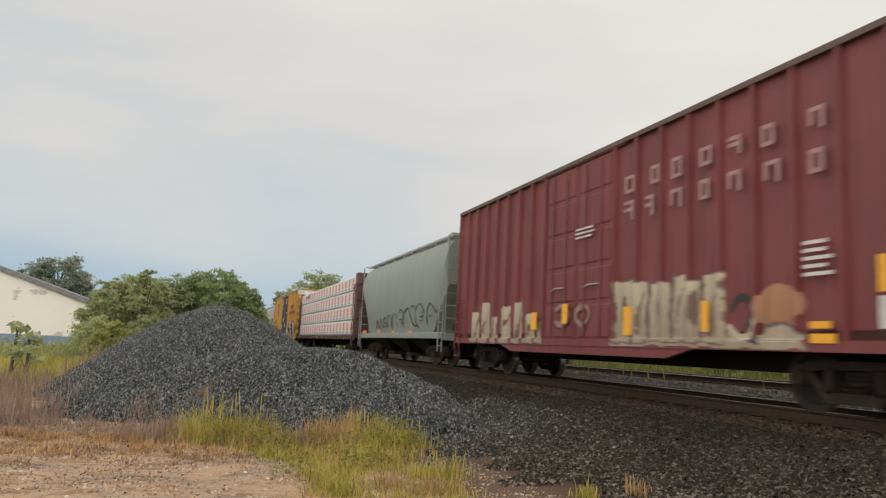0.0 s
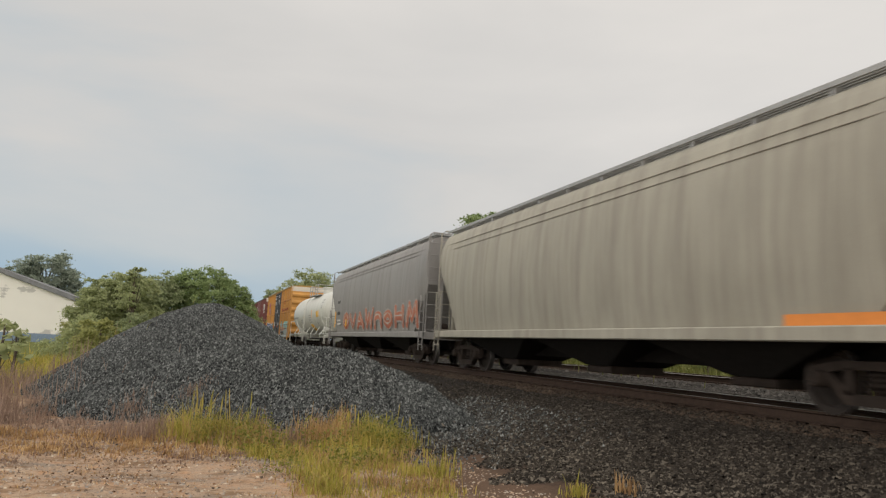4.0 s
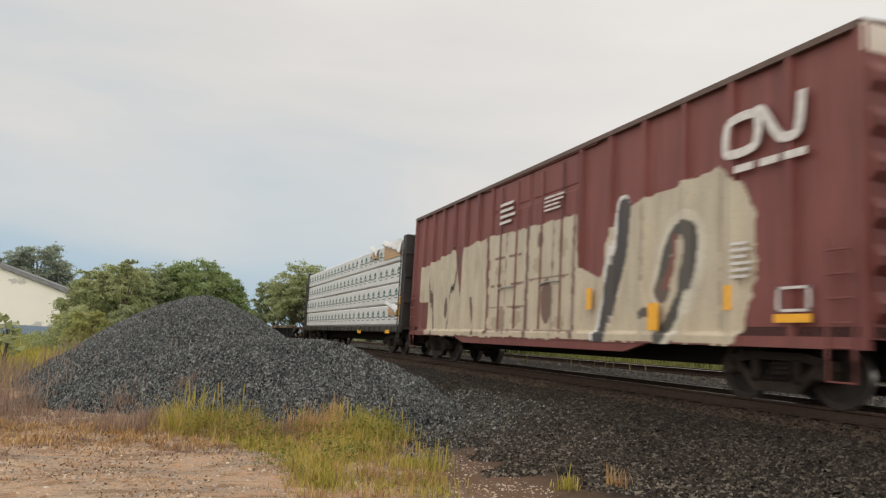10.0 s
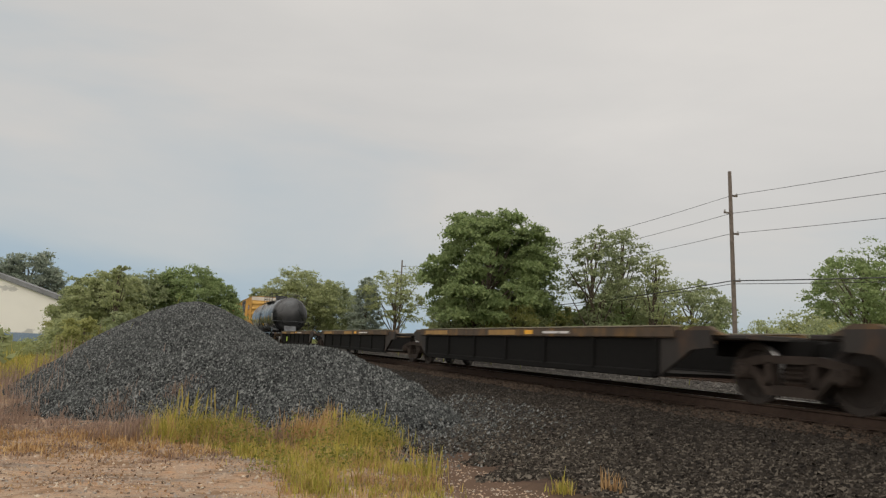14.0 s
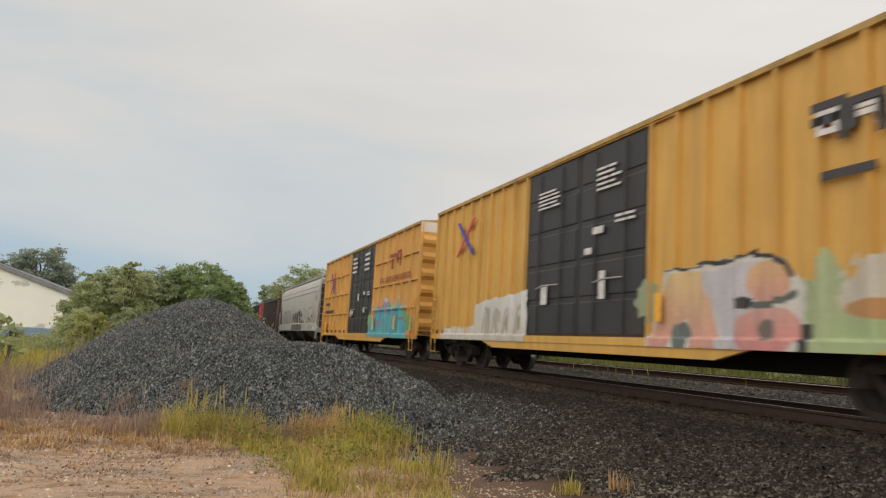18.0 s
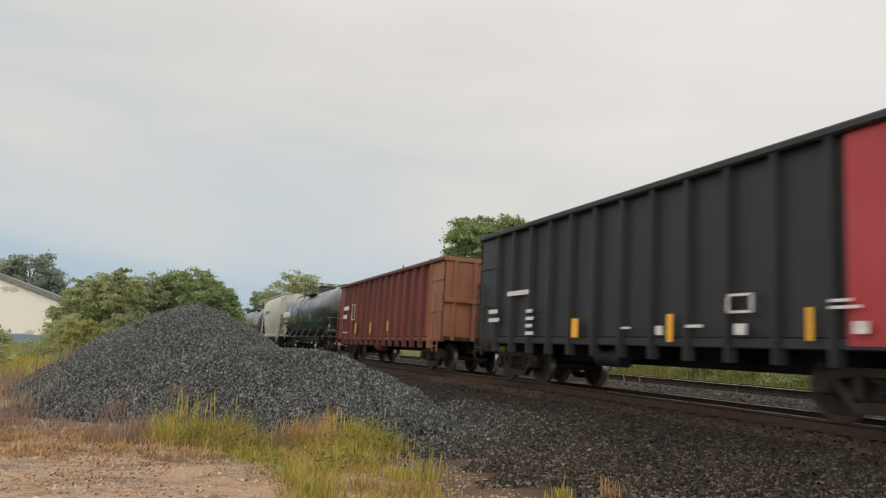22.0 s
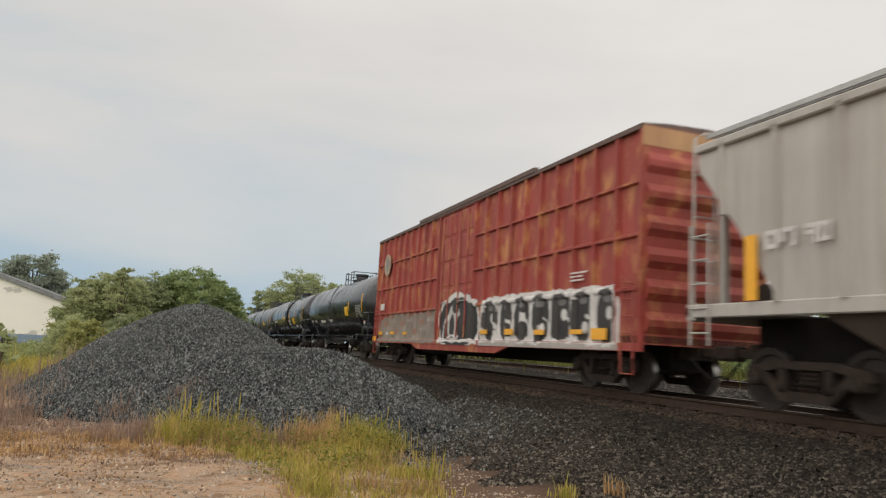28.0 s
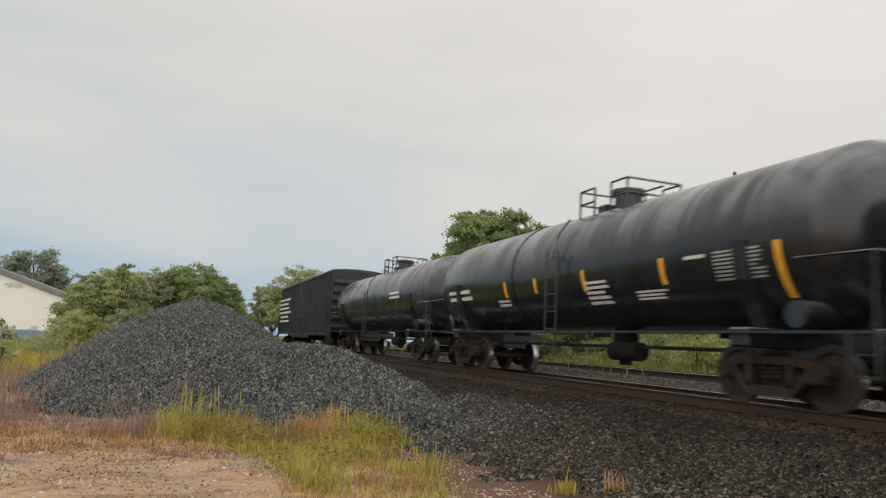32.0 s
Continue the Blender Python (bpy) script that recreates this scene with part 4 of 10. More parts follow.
V, F = stalks(20, 0.1, 1.2, 10.9, 11.8, 0.45, 0.85)
V2, F2 = stalks(12, 2.4, 3.4, 10.6, 11.6, 0.4, 0.7)
V3, F3 = stalks(22, 1.4, 3.1, 7.4, 9.4, 0.25, 0.5)
seeds = new("seed_stalks", quads("seed_stalks", np.concatenate([V, V2, V3]), np.concatenate([F, F2 + len(V), F3 + len(V) + len(V2)]), GREEN_GRASS))
tagged(seeds, "tall yellow-green grass stalks with seed heads", "grass", kind="stuff")
grass("dry_grass", "dry straw-coloured grass on the dirt",
      clumps(30, 0.1, 1.4, 10.7, 12.0, 75, 0.2, 0.25, 0.62, 0.8) + clumps(26, 1.9, 2.7, 10.8, 12.0, 90, 0.2, 0.35, 0.75, 0.6) + clumps(22, 1.3, 3.3, 9.8, 11.4, 80, 0.2, 0.12, 0.4, 0.8) + clumps(60, 1.3, 3.0, 7.0, 10.0, 90, 0.2, 0.08, 0.26, 1.1) + clumps(190, -4.3, 0.9, 10.0, 12.8, 110, 0.25, 0.05, 0.20, 1.4, 0.007) +
      clumps(170, -4.0, 1.6, 6.6, 10.6, 45, 0.24, 0.02, 0.08, 2.0) + [(tuft(260, 4.62, 6.75, 0.10, 0.12), 0.30, 0.5, 0.006)], DRY_GRASS)
grass("reddish_weeds", "reddish dry weeds at the foot of the gravel pile",
      [(tuft(10500, -5.2, 18.5, 1.9, 4.0), 0.72, 0.7, 0.006)] + clumps(60, -4.8, -2.2, 13.0, 15.6, 110, 0.25, 0.2, 0.55, 0.8) + clumps(26, -1.3, -0.1, 11.2, 12.6, 70, 0.14, 0.2, 0.5) + clumps(90, -4.6, 0.4, 12.4, 14.0, 85, 0.2, 0.08, 0.34, 0.9) +
      clumps(120, -4.2, 0.9, 9.4, 12.6, 110, 0.22, 0.03, 0.13, 1.6, 0.008) + clumps(22, 0.3, 2.4, 11.0, 11.9, 60, 0.2, 0.2, 0.45) + clumps(14, 1.25, 1.75, 10.8, 11.4, 110, 0.16, 0.25, 0.45, 0.5), RUST_GRASS)
grass("green_weeds", "green and yellow weeds behind the gravel pile", [
    (tuft(15000, -5.6, 29.0, 3.6, 5.5), 0.7, 0.7, 0.012), (tuft(40, -2.3, 16.4, 0.2, 0.3), 0.25, 0.8, 0.008)], GREEN_GRASS)
grass("field_grass", "rough green grass in the field beyond the tracks", [
    (tuft(22400, 27.0, 30.0, 7.0, 24.0), 0.9, 0.7, 0.02), (tuft(14000, 20.6, 28.0, 1.3, 24.0), 0.40, 0.9, 0.013)], FIELD_GRASS)
# broad-leaved weeds among the grass
WC = []
for i in range(52):
    cx, cy = (rng.uniform(-0.1, 1.3), rng.uniform(10.8, 12.0)) if i % 3 == 0 else (rng.uniform(2.4, 3.4), rng.uniform(10.5, 11.8)) if i % 3 == 1 else (rng.uniform(0.8, 3.0), rng.uniform(8.6, 11.2))
    hh, n = rng.uniform(0.2, 0.65), 90
    q = rng.normal(size=(n, 3)) * np.array([0.13, 0.13, 0.0])
    q[:, 2] = rng.random(n) ** 0.8 * hh * np.exp(-(q[:, 0] ** 2 + q[:, 1] ** 2) * 18)
    WC.append(q + np.array([cx, cy, float(ground_z(cx, cy))]))
V, F = leaves(np.concatenate(WC), 0.045)
weeds = new("leafy_weeds", quads("leafy_weeds", V, F, leaf_mat("weed_leaves", [(0.13, 0.15, 0.03), (0.24, 0.24, 0.05), (0.36, 0.32, 0.09)], 0.35)))
tagged(weeds, "yellow-green broad-leaved weeds in the grass", "weeds", kind="stuff")
# dead leaves and twigs lying on the dirt
P = scatter(8000, -4.5, 3.2, 6.2, 12.8, lambda x, y: ground_z(x, y) + 0.008, lambda x, y, z: wob(x, y, 1.7) + 0.5 * wob(x, y, 4.1, 1.0) + rng.normal(0, 0.35, len(x)) > 0.1)
V, F = leaves(P, 0.034)
litter = new("leaf_litter", quads("leaf_litter", V, F, leaf_mat("dead_leaves", [(0.13, 0.085, 0.06), (0.25, 0.155, 0.10), (0.44, 0.29, 0.17), (0.36, 0.20, 0.10)], 0.1)))
tagged(litter, "brown dead leaves scattered on the dirt", "leaves", kind="stuff")
P = scatter(17000, -4.5, 4.2, 5.8, 13.0, ground_z, lambda x, y, z: x < 3.9)
V, F = stones(P, 0.019)
pebbles = new("pebbles", tris("pebbles", V, F, SAND))
tagged(pebbles, "scattered sandy pebbles on the dirt", "pebbles", kind="stuff")

# ---- the train ----
HALF = 1.53            # half the cars' width
CARS = []              # (thing, middle of the car along the train)
WHEELS = []            # (wheelset, its car, place along the car)
CAR = {}               # cars by a short key
car_skin = {}          # the shape of a car's near side
car_face = {}          # where a car's near side lies at a given height


def truck_meshes():
    d = {}
    d["bolster"] = Mesh().box(-1.0, 1.0, -0.2, 0.2, 0.36, 0.62, 0.04).data("truck", M["truck"])
    def frame_side(s):
        m = Mesh()
        x0, x1 = (s * 0.92, s * 1.08)
        top = [(-1.08, 0.50), (-1.08, 0.64), (-0.5, 0.74), (0.5, 0.74), (1.08, 0.64), (1.08, 0.50), (0.80, 0.56), (0.45, 0.62), (-0.45, 0.62), (-0.80, 0.56)]
        m.prism(top, "x", x0, x1)
        m.prism([(-0.86, 0.56), (-0.72, 0.58), (-0.36, 0.30), (0.36, 0.30), (0.72, 0.58), (0.86, 0.56), (0.44, 0.15), (-0.44, 0.15)], "x", x0, x1)
        for e in (-1, 1):
            m.box(x0, x1, e * 0.34, e * 0.46, 0.28, 0.64)
            m.box(x0 - s * 0.02, x1 + s * 0.02, e * 1.02, e * 0.76, 0.36, 0.60, 0.03)
        return m.data("side_frame", M["truck"])
    d["side_near"], d["side_far"] = frame_side(-1), frame_side(1)
    ws = Mesh()
    ws.disc((0, 0, 0), (1, 0, 0), [(-0.95, 0.075), (0.95, 0.075)], 10)
    for sgn in (-1, 1):
        ws.disc((sgn * 0.752, 0, 0), (-sgn, 0, 0), [(0.075, 0.10), (0.075, 0.20), (0.03, 0.26), (0.02, 0.36), (0.07, 0.385), (0.075, 0.455), (-0.03, 0.458), (-0.045, 0.485), (-0.07, 0.48), (-0.06, 0.38), (-0.01, 0.35), (-0.02, 0.2), (-0.06, 0.12), (-0.06, 0.10)][::-1], 28)
        for k in range(3):
            a = k * 2.094
            ws.disc((sgn * 1.19, 0.055 * math.cos(a), 0.055 * math.sin(a)), (sgn, 0, 0), [(0, 0.02), (0.025, 0.02)], 6)
    me = ws.data("wheelset", [M["wheel"], M["tread"]], True)
    for pol in me.polygons:
        if math.hypot(pol.center.y, pol.center.z) > 0.44:
            pol.material_index = 1
    d["wheelset"] = me
    d["spring"] = Mesh()
    for i in (-0.14, 0.0, 0.14):
        pts = [(0.045 * math.cos(k * 1.05), i + 0.055 * math.sin(k * 1.05), 0.31 + k * 0.0115) for k in range(24)]
        d["spring"].tube(pts, 0.012, 4)
    d["spring"] = d["spring"].data("spring_nest", M["truck"])
    d["cap"] = Mesh().disc((0, 0, 0), (-1, 0, 0), [(-0.02, 0.13), (0.10, 0.13), (0.13, 0.10), (0.13, 0.0)], 14).data("bearing_cap", M["truck"])
    d["shoe"] = Mesh().prism([(-0.04, -0.18), (0.05, -0.16), (0.05, 0.16), (-0.04, 0.18)], "x", -0.05, 0.05).data("brake_shoe", M["under"])
    return d


TRUCK = truck_meshes()


def truck(car, y, wheelbase=1.778):
    b = part("truck", TRUCK["bolster"], None, car, at=(0, y, 0))
    part("side_frame", TRUCK["side_near"], None, b)
    part("side_frame", TRUCK["side_far"], None, b)
    part("spring_nest", TRUCK["spring"], None, b, at=(-1.0, 0, 0))
    for e in (-1, 1):
        yy = e * wheelbase / 2
        WHEELS.append((part("wheelset", TRUCK["wheelset"], None, b, at=(0, yy, 0.457)), car, y + yy))
        part("bearing_cap", TRUCK["cap"], None, b, at=(-1.06, yy, 0.48))
    return b


def coupler(car, y, sign, mat=None):
    """Draft sill stub, drawbar and knuckle at the car's end, with an air hose."""
    m = Mesh()
    m.box(-0.17, 0.17, y - sign * 1.2, y, 0.68, 1.0, 0.02)
    m.box(-0.08, 0.08, y, y + sign * 0.42, 0.76, 0.92, 0.02)
    m.box(-0.16, 0.14, y + sign * 0.36, y + sign * 0.68, 0.70, 0.98, 0.05)
    part("coupler", m, M["truck"], car)
    part("air_hose", Mesh().tube([(-0.35, y, 0.72), (-0.35, y + sign * 0.2, 0.55), (-0.28, y + sign * 0.45, 0.35), (-0.2, y + sign * 0.62, 0.42)], 0.028, 6), M["under"], car, smooth=True)


def ladder(car, y0, y1, z0, z1, x, mat, rungs=6, name="ladder", axis="y"):
    m = Mesh()
    def at(a, z):
        return (x, a, z) if axis == "y" else (a, x, z)
    for a in (y0, y1):
        m.tube([at(a, z0), at(a, z1)], 0.022, 5)
    lad = part(name, m, mat, car)
    for i in range(rungs):
        z = z0 + (z1 - z0) * (i + 0.5) / rungs
        part("rung", Mesh().tube([at(y0, z), at(y1, z)], 0.016, 5), mat, lad)
    return lad


def bars(car, x, y0, y1, z0, z1, mat, rows=3, seed=0, name="stencil_line", label="", fill=0.46):
    """Lines of writing too small to read: rows of short bars on the near side."""
    r = random.Random(seed)
    dz = (z1 - z0) / rows
    for i in range(rows):
        z = z1 - dz * (i + 0.5)
        y, end = y1, y0 + (y1 - y0) * r.uniform(0, 0.3)
        cut = y1 - (y1 - end) * r.uniform(0.35, 0.65) if y1 - end > 6 * dz else end
        for a, b in ((cut + dz * 0.25, y1), (end, cut - dz * 0.25)):
            if b - a > 0.04:
                part(name, Mesh().box(x - 0.004, x + 0.01, a, b, z - dz * fill / 2, z + dz * fill / 2), mat, car, label)


def plate(car, name, x, y0, y1, z0, z1, mat, label="", d=0.006):
    return part(name, Mesh().box(x - d, x + 0.01, y0, y1, z0, z1), mat, car, label)


def new_car(name, label, category, front, back):
    t = thing(name, label, category, "cars of the freight train")
    CARS.append((t, (front + back) / 2))
    return t, (back - front) / 2


def corrugated_end(car, h, mat, cap, z0, z1, y, sign, n=6):
    """An end wall with rolled horizontal ribs and a flat band on top."""
    e = part("end_wall", Mesh().box(-HALF + 0.02, HALF - 0.02, y - sign * 0.07, y, z0, z1), mat, car)
    dz = (z1 - 0.45 - z0 - 0.1) / n
    for i in range(n):
        z = z0 + 0.1 + dz * (i + 0.5)
        ring = [(y, z - dz * 0.34), (y + sign * 0.09, z - dz * 0.12), (y + sign * 0.10, z + dz * 0.08), (y, z + dz * 0.34)]
        part("end_rib", Mesh().loft([[(x, a, b) for a, b in ring] for x in (-HALF + 0.12, HALF - 0.12)]), mat, e)
    part("end_band", Mesh().box(-HALF + 0.02, HALF - 0.02, y - sign * 0.02, y + sign * 0.012, z1 - 0.42, z1 - 0.03), cap, e)
    return e


def boxcar(label, front, back, body, roofm, top=5.18, sill=0.80, posts="wide", door=None, endcap=None, name="boxcar", door_mat=None, raised=False, girts=0, truck_in=1.9):
    """A boxcar: posted sides, plug doors, ribbed ends, roof, sills, trucks. The near side is at -x."""
    car, h = new_car(name, label, "boxcar", front, back)
    X = -HALF + 0.10
    d0, d1 = door or (-2.4, 2.4)
    z0, z1 = sill + 0.18, top - 0.12
    for ya, yb in ((-h, d0), (d1, h)):
        part("side_panel", Mesh().box(X, X + 0.05, ya, yb, z0, z1), body, car)
    part("far_side", Mesh().box(-X - 0.05, -X, -h, h, z0, z1), body, car)
    part("floor", Mesh().box(-HALF + 0.1, HALF - 0.1, -h, h, sill + 0.2, sill + 0.34), M["under"], car)
    rf = Mesh().loft([[(-HALF, y, top - 0.14), (-HALF, y, top - 0.04), (-0.9, y, top + 0.03), (0, y, top + 0.07), (0.9, y, top + 0.03), (HALF, y, top - 0.04), (HALF, y, top - 0.14), (0, y, top - 0.1)] for y in (-h, h)])
    part("roof", rf, roofm, car)
    part("side_sill", Mesh().box(-HALF + 0.0, -HALF + 0.1, -h, h, sill + 0.04, sill + 0.2), body, car)
    part("side_sill", Mesh().box(HALF - 0.1, HALF, -h, h, sill + 0.04, sill + 0.2), body, car)
    part("deep_sill", Mesh().prism([(d0 - 2.6, sill + 0.05), (d1 + 2.6, sill + 0.05), (d1 + 1.8, sill - 0.14), (d0 - 1.8, sill - 0.14)], "x", -HALF + 0.02, -HALF + 0.1), body, car)
    part("centre_sill", Mesh().box(-0.32, 0.32, -h + 0.6, h - 0.6, sill - 0.28, sill + 0.2), M["under"], car)
    for ya, yb in ((-h, d0), (d1, h)):
        n = max(2, round((yb - ya) / (0.62 if posts == "narrow" else 0.78 if posts == "mid" else 1.08)))
        for i in range(n + 1):
            y = ya + 0.05 + (yb - ya - 0.1) * i / n
            w = 0.05 if posts != "wide" else 0.075
            part("side_post", Mesh().prism([(X + 0.01, y - w), (X - 0.095, y - w * 0.6), (X - 0.095, y + w * 0.6), (X + 0.01, y + w)], "z", z0, z1), body, car)
        for g in range(girts):
            z = z0 + (z1 - z0) * (g + 1) / (girts + 1)
            part("girt", Mesh().loft([[(X + 0.01, y, z - 0.06), (X - 0.08, y, z - 0.025), (X - 0.08, y, z + 0.025), (X + 0.01, y, z + 0.06)] for y in (ya, yb)]), body, car)
    dm = door_mat or body
    half = (d1 - d0) / 2
    for k in range(2):
        a = d0 + half * k
        dr = part("door", Mesh().box(X - 0.02, X + 0.04, a + 0.02, a + half - 0.02, z0 + 0.02, z1 - 0.02, 0.015), dm, car, "black plug door" if door_mat else "")
        for j in range(5):
            z = z0 + (z1 - z0) * (j + 0.5) / 5
            part("door_panel", Mesh().loft([[(X - 0.015, y, z - 0.37), (X - 0.038, y, z - 0.33), (X - 0.038, y, z + 0.33), (X - 0.015, y, z + 0.37)] for y in (a + 0.12, a + half - 0.12)]), dm, dr)
        for j in (0.3, 0.72):
            part("lock_bar", Mesh().tube([(X - 0.085, a + half * j, z0 + 0.1), (X - 0.085, a + half * j, z1 - 0.15)], 0.022, 5), dm, dr)
        part("door_handle", Mesh().tube([(X - 0.09, a + half * 0.3, z0 + 1.2), (X - 0.13, a + half * 0.55, z0 + 1.2), (X - 0.09, a + half * 0.72, z0 + 1.15)], 0.02, 5), M["galv"], dr)
    part("door_track", Mesh().box(X - 0.09, X - 0.02, d0 - half * 1.6, d1 + half * 0.3, sill + 0.08, sill + 0.17), body, car)
    part("door_track", Mesh().box(X - 0.07, X - 0.02, d0 - half * 0.3, d1 + half * 0.3, z1 - 0.05, z1 + 0.02), body, car)
    if raised:
        part("roof_rail", Mesh().box(-HALF - 0.02, -HALF + 0.1, d0 - 3.8, d1 + 2.2, top - 0.06, top + 0.06), roofm, car)
    for sgn, y in ((-1, -h), (1, h)):
        corrugated_end(car, h, body, endcap or body, z0, top - 0.05, y, sgn)
        coupler(car, y, sgn)
        ladder(car, y - sgn * 0.15, y - sgn * 0.55, sill - 0.1, sill + 1.5, -HALF - 0.03, body, 5)
        part("step", Mesh().tube([(-HALF - 0.02, y - sgn * 0.15, sill), (-HALF - 0.02, y - sgn * 0.15, sill - 0.38), (-HALF - 0.02, y - sgn * 0.55, sill - 0.38), (-HALF - 0.02, y - sgn * 0.55, sill)], 0.02, 5), body, car)
        truck(car, y - sgn * truck_in)

    rows = []
    for ya, yb in ((-h, d0), (d1, h)):
        n = max(2, round((yb - ya) / (0.62 if posts == "narrow" else 0.78 if posts == "mid" else 1.08)))
        rows += [ya + 0.05 + (yb - ya - 0.1) * i / n for i in range(n + 1)]
    rows = np.array(rows)
    pw = (0.05 if posts != "wide" else 0.075)
    gz = [z0 + (z1 - z0) * (g + 1) / (girts + 1) for g in range(girts)]

    def skin(y, z):
        """How far out the near side stands at each place, over posts, girts, doors and sill."""
        x = np.full(y.shape, X)
        near = np.abs(y[..., None] - rows).min(-1)
        x = np.where(near < pw, X - 0.095, x)
        for q in gz:
            x = np.where((np.abs(z - q) < 0.055) & ((y < d0) | (y > d1)), np.minimum(x, X - 0.08), x)
        x = np.where((y > d0) & (y < d1), X - 0.058, x)
        return np.where(z < sill + 0.21, np.minimum(x, -HALF), x) - 0.006

    car_skin[car.name] = skin
    return car, h


def covered_hopper(label, front, back, body, sill_mat=None, top=4.60, sill=1.08, curve=0.16, mid=2.9, ribs=0, pockets=3, cut=1.5, seams=(), board=True, shallow=0.3, pocket_mat=None, band=0.0, slope_mat=None):
    """A covered hopper: curved or ribbed sides, sloped end sheets, roof walk, hatches, discharge pockets, end ladders."""
    car, h = new_car("covered_hopper", label, "covered hopper", front, back)
    car_face[car.name] = lambda z: -HALF - 0.006 if z < (band or sill + 0.17) else -HALF + 0.02 + curve * float(np.interp((z - sill) / (top - 0.44 - sill), [0, 0.22, 0.5, 0.8, 1.0, 1.2], [0.9, 0.25, 0, 0.3, 1.0, 2.0])) - (0.07 if ribs else 0.012)
    hb = h - 0.25

    def ring(y, zb, zt=None):
        zt = top - 0.32 if zt is None else zt
        w = HALF - 0.02
        pts = [(-w + curve * 0.9, zb), (-w + curve * 0.25, zb + (zt - zb) * 0.22), (-w, zb + (zt - zb) * 0.5), (-w + curve * 0.3, zb + (zt - zb) * 0.8), (-w + curve, zt), (-w + 0.10 + curve, zt + 0.16), (-w + 0.26 + curve, top - 0.07), (-0.45, top - 0.02)]
        return [(x, y, z) for x, z in pts] + [(-x, y, z) for x, z in pts[::-1]]

    ys = [(-hb, mid), (-hb + cut * 0.5, (mid + sill + shallow) / 2), (-hb + cut, sill + 0.12), (hb - cut, sill + 0.12), (hb - cut * 0.5, (mid + sill + shallow) / 2), (hb, mid)]
    part("body", Mesh().loft([ring(y, z) for y, z in ys]), body, car, smooth=True)
    sm2 = sill_mat or body
    for s in (-1, 1):
        if band:
            part("side_sill", Mesh().prism([(-h, sill - 0.02), (-h, sill + 0.10), (-hb + cut - 0.06, band), (hb - cut + 0.3, band), (h, band - 0.06), (h, sill - 0.02)], "x", s * HALF, s * (HALF - 0.10)), sm2, car)
            part("sill_lip", Mesh().tube([(s * (HALF - 0.01), -h, sill + 0.11), (s * (HALF - 0.01), -hb + cut - 0.06, band), (s * (HALF - 0.01), hb - cut + 0.3, band)], 0.016, 6), sm2, car, smooth=True)
        else:
            part("side_sill", Mesh().box(s * HALF, s * (HALF - 0.12), -h, h, sill - 0.05, sill + 0.17, 0.02), sm2, car)
    if slope_mat:
        for e in (-1, 1):
            q = part("slope_sheet", Mesh().loft([[(-HALF + 0.10, e * (hb - cut - 0.02), sill + 0.12), (HALF - 0.10, e * (hb - cut - 0.02), sill + 0.12)] + [(HALF - 0.10, e * (hb + 0.01), mid), (-HALF + 0.10, e * (hb + 0.01), mid)],
                                                 [(-HALF + 0.10, e * (hb - cut + 0.03), sill + 0.10), (HALF - 0.10, e * (hb - cut + 0.03), sill + 0.10)] + [(HALF - 0.10, e * (hb + 0.05), mid - 0.02), (-HALF + 0.10, e * (hb + 0.05), mid - 0.02)]]), slope_mat, car)
            part("shear_plate", Mesh().prism([(e * (hb - cut + 0.1), sill + 0.1), (e * h, sill + 0.1), (e * h, sill + 1.1), (e * (hb - cut * 0.35), mid - 0.9)], "x", -0.95, -0.90), slope_mat, q)
            part("access_hole_rim", Mesh().disc((-0.96, e * (hb - 0.12), sill + 1.0), (1, 0, 0), [(0.0, 0.30), (0.01, 0.32), (0.04, 0.32)], 18), M["under"], q)
    part("centre_sill", Mesh().box(-0.35, 0.35, -h + 0.4, h - 0.4, 0.55, sill), M["under"], car)
    if ribs:
        for i in range(ribs):
            y = -hb + cut * 0.35 + (2 * hb - cut * 0.7) * i / (ribs - 1)
            zb = sill + 0.15 if abs(y) < hb - cut else mid - (mid - sill) * (hb - abs(y)) / cut
            part("side_post", Mesh().prism([(-HALF + 0.05, y - 0.06), (-HALF - 0.05, y - 0.03), (-HALF - 0.05, y + 0.03), (-HALF + 0.05, y + 0.06)], "z", max(sill + 0.15, zb), top - 0.3), body, car)
        part("top_chord", Mesh().box(-HALF - 0.05, -HALF + 0.08, -hb, hb, top - 0.36, top - 0.22, 0.02), body, car)
    for z in seams:
        part("seam", Mesh().box(car_face[car.name](z) - 0.03, car_face[car.name](z) + 0.06, -hb + 0.2, hb - 0.2, z - 0.007, z + 0.007), slope_mat or body, car)
    L = 2 * (hb - cut - 0.4)
    for i in range(pockets):
        y0 = -L / 2 + L * i / pockets + 0.12
        y1 = -L / 2 + L * (i + 1) / pockets - 0.12
        c = (y0 + y1) / 2
        part("hopper_pocket", Mesh().loft([[(-1.38, y0, sill), (1.38, y0, sill), (1.38, y1, sill), (-1.38, y1, sill)], [(-0.75, c - 0.45, 0.42), (0.75, c - 0.45, 0.42), (0.75, c + 0.45, 0.42), (-0.75, c + 0.45, 0.42)]]), pocket_mat or M["under"], car)
        part("outlet_gate", Mesh().box(-0.7, 0.7, c - 0.5, c + 0.5, 0.26, 0.42, 0.02), M["truck"], car)
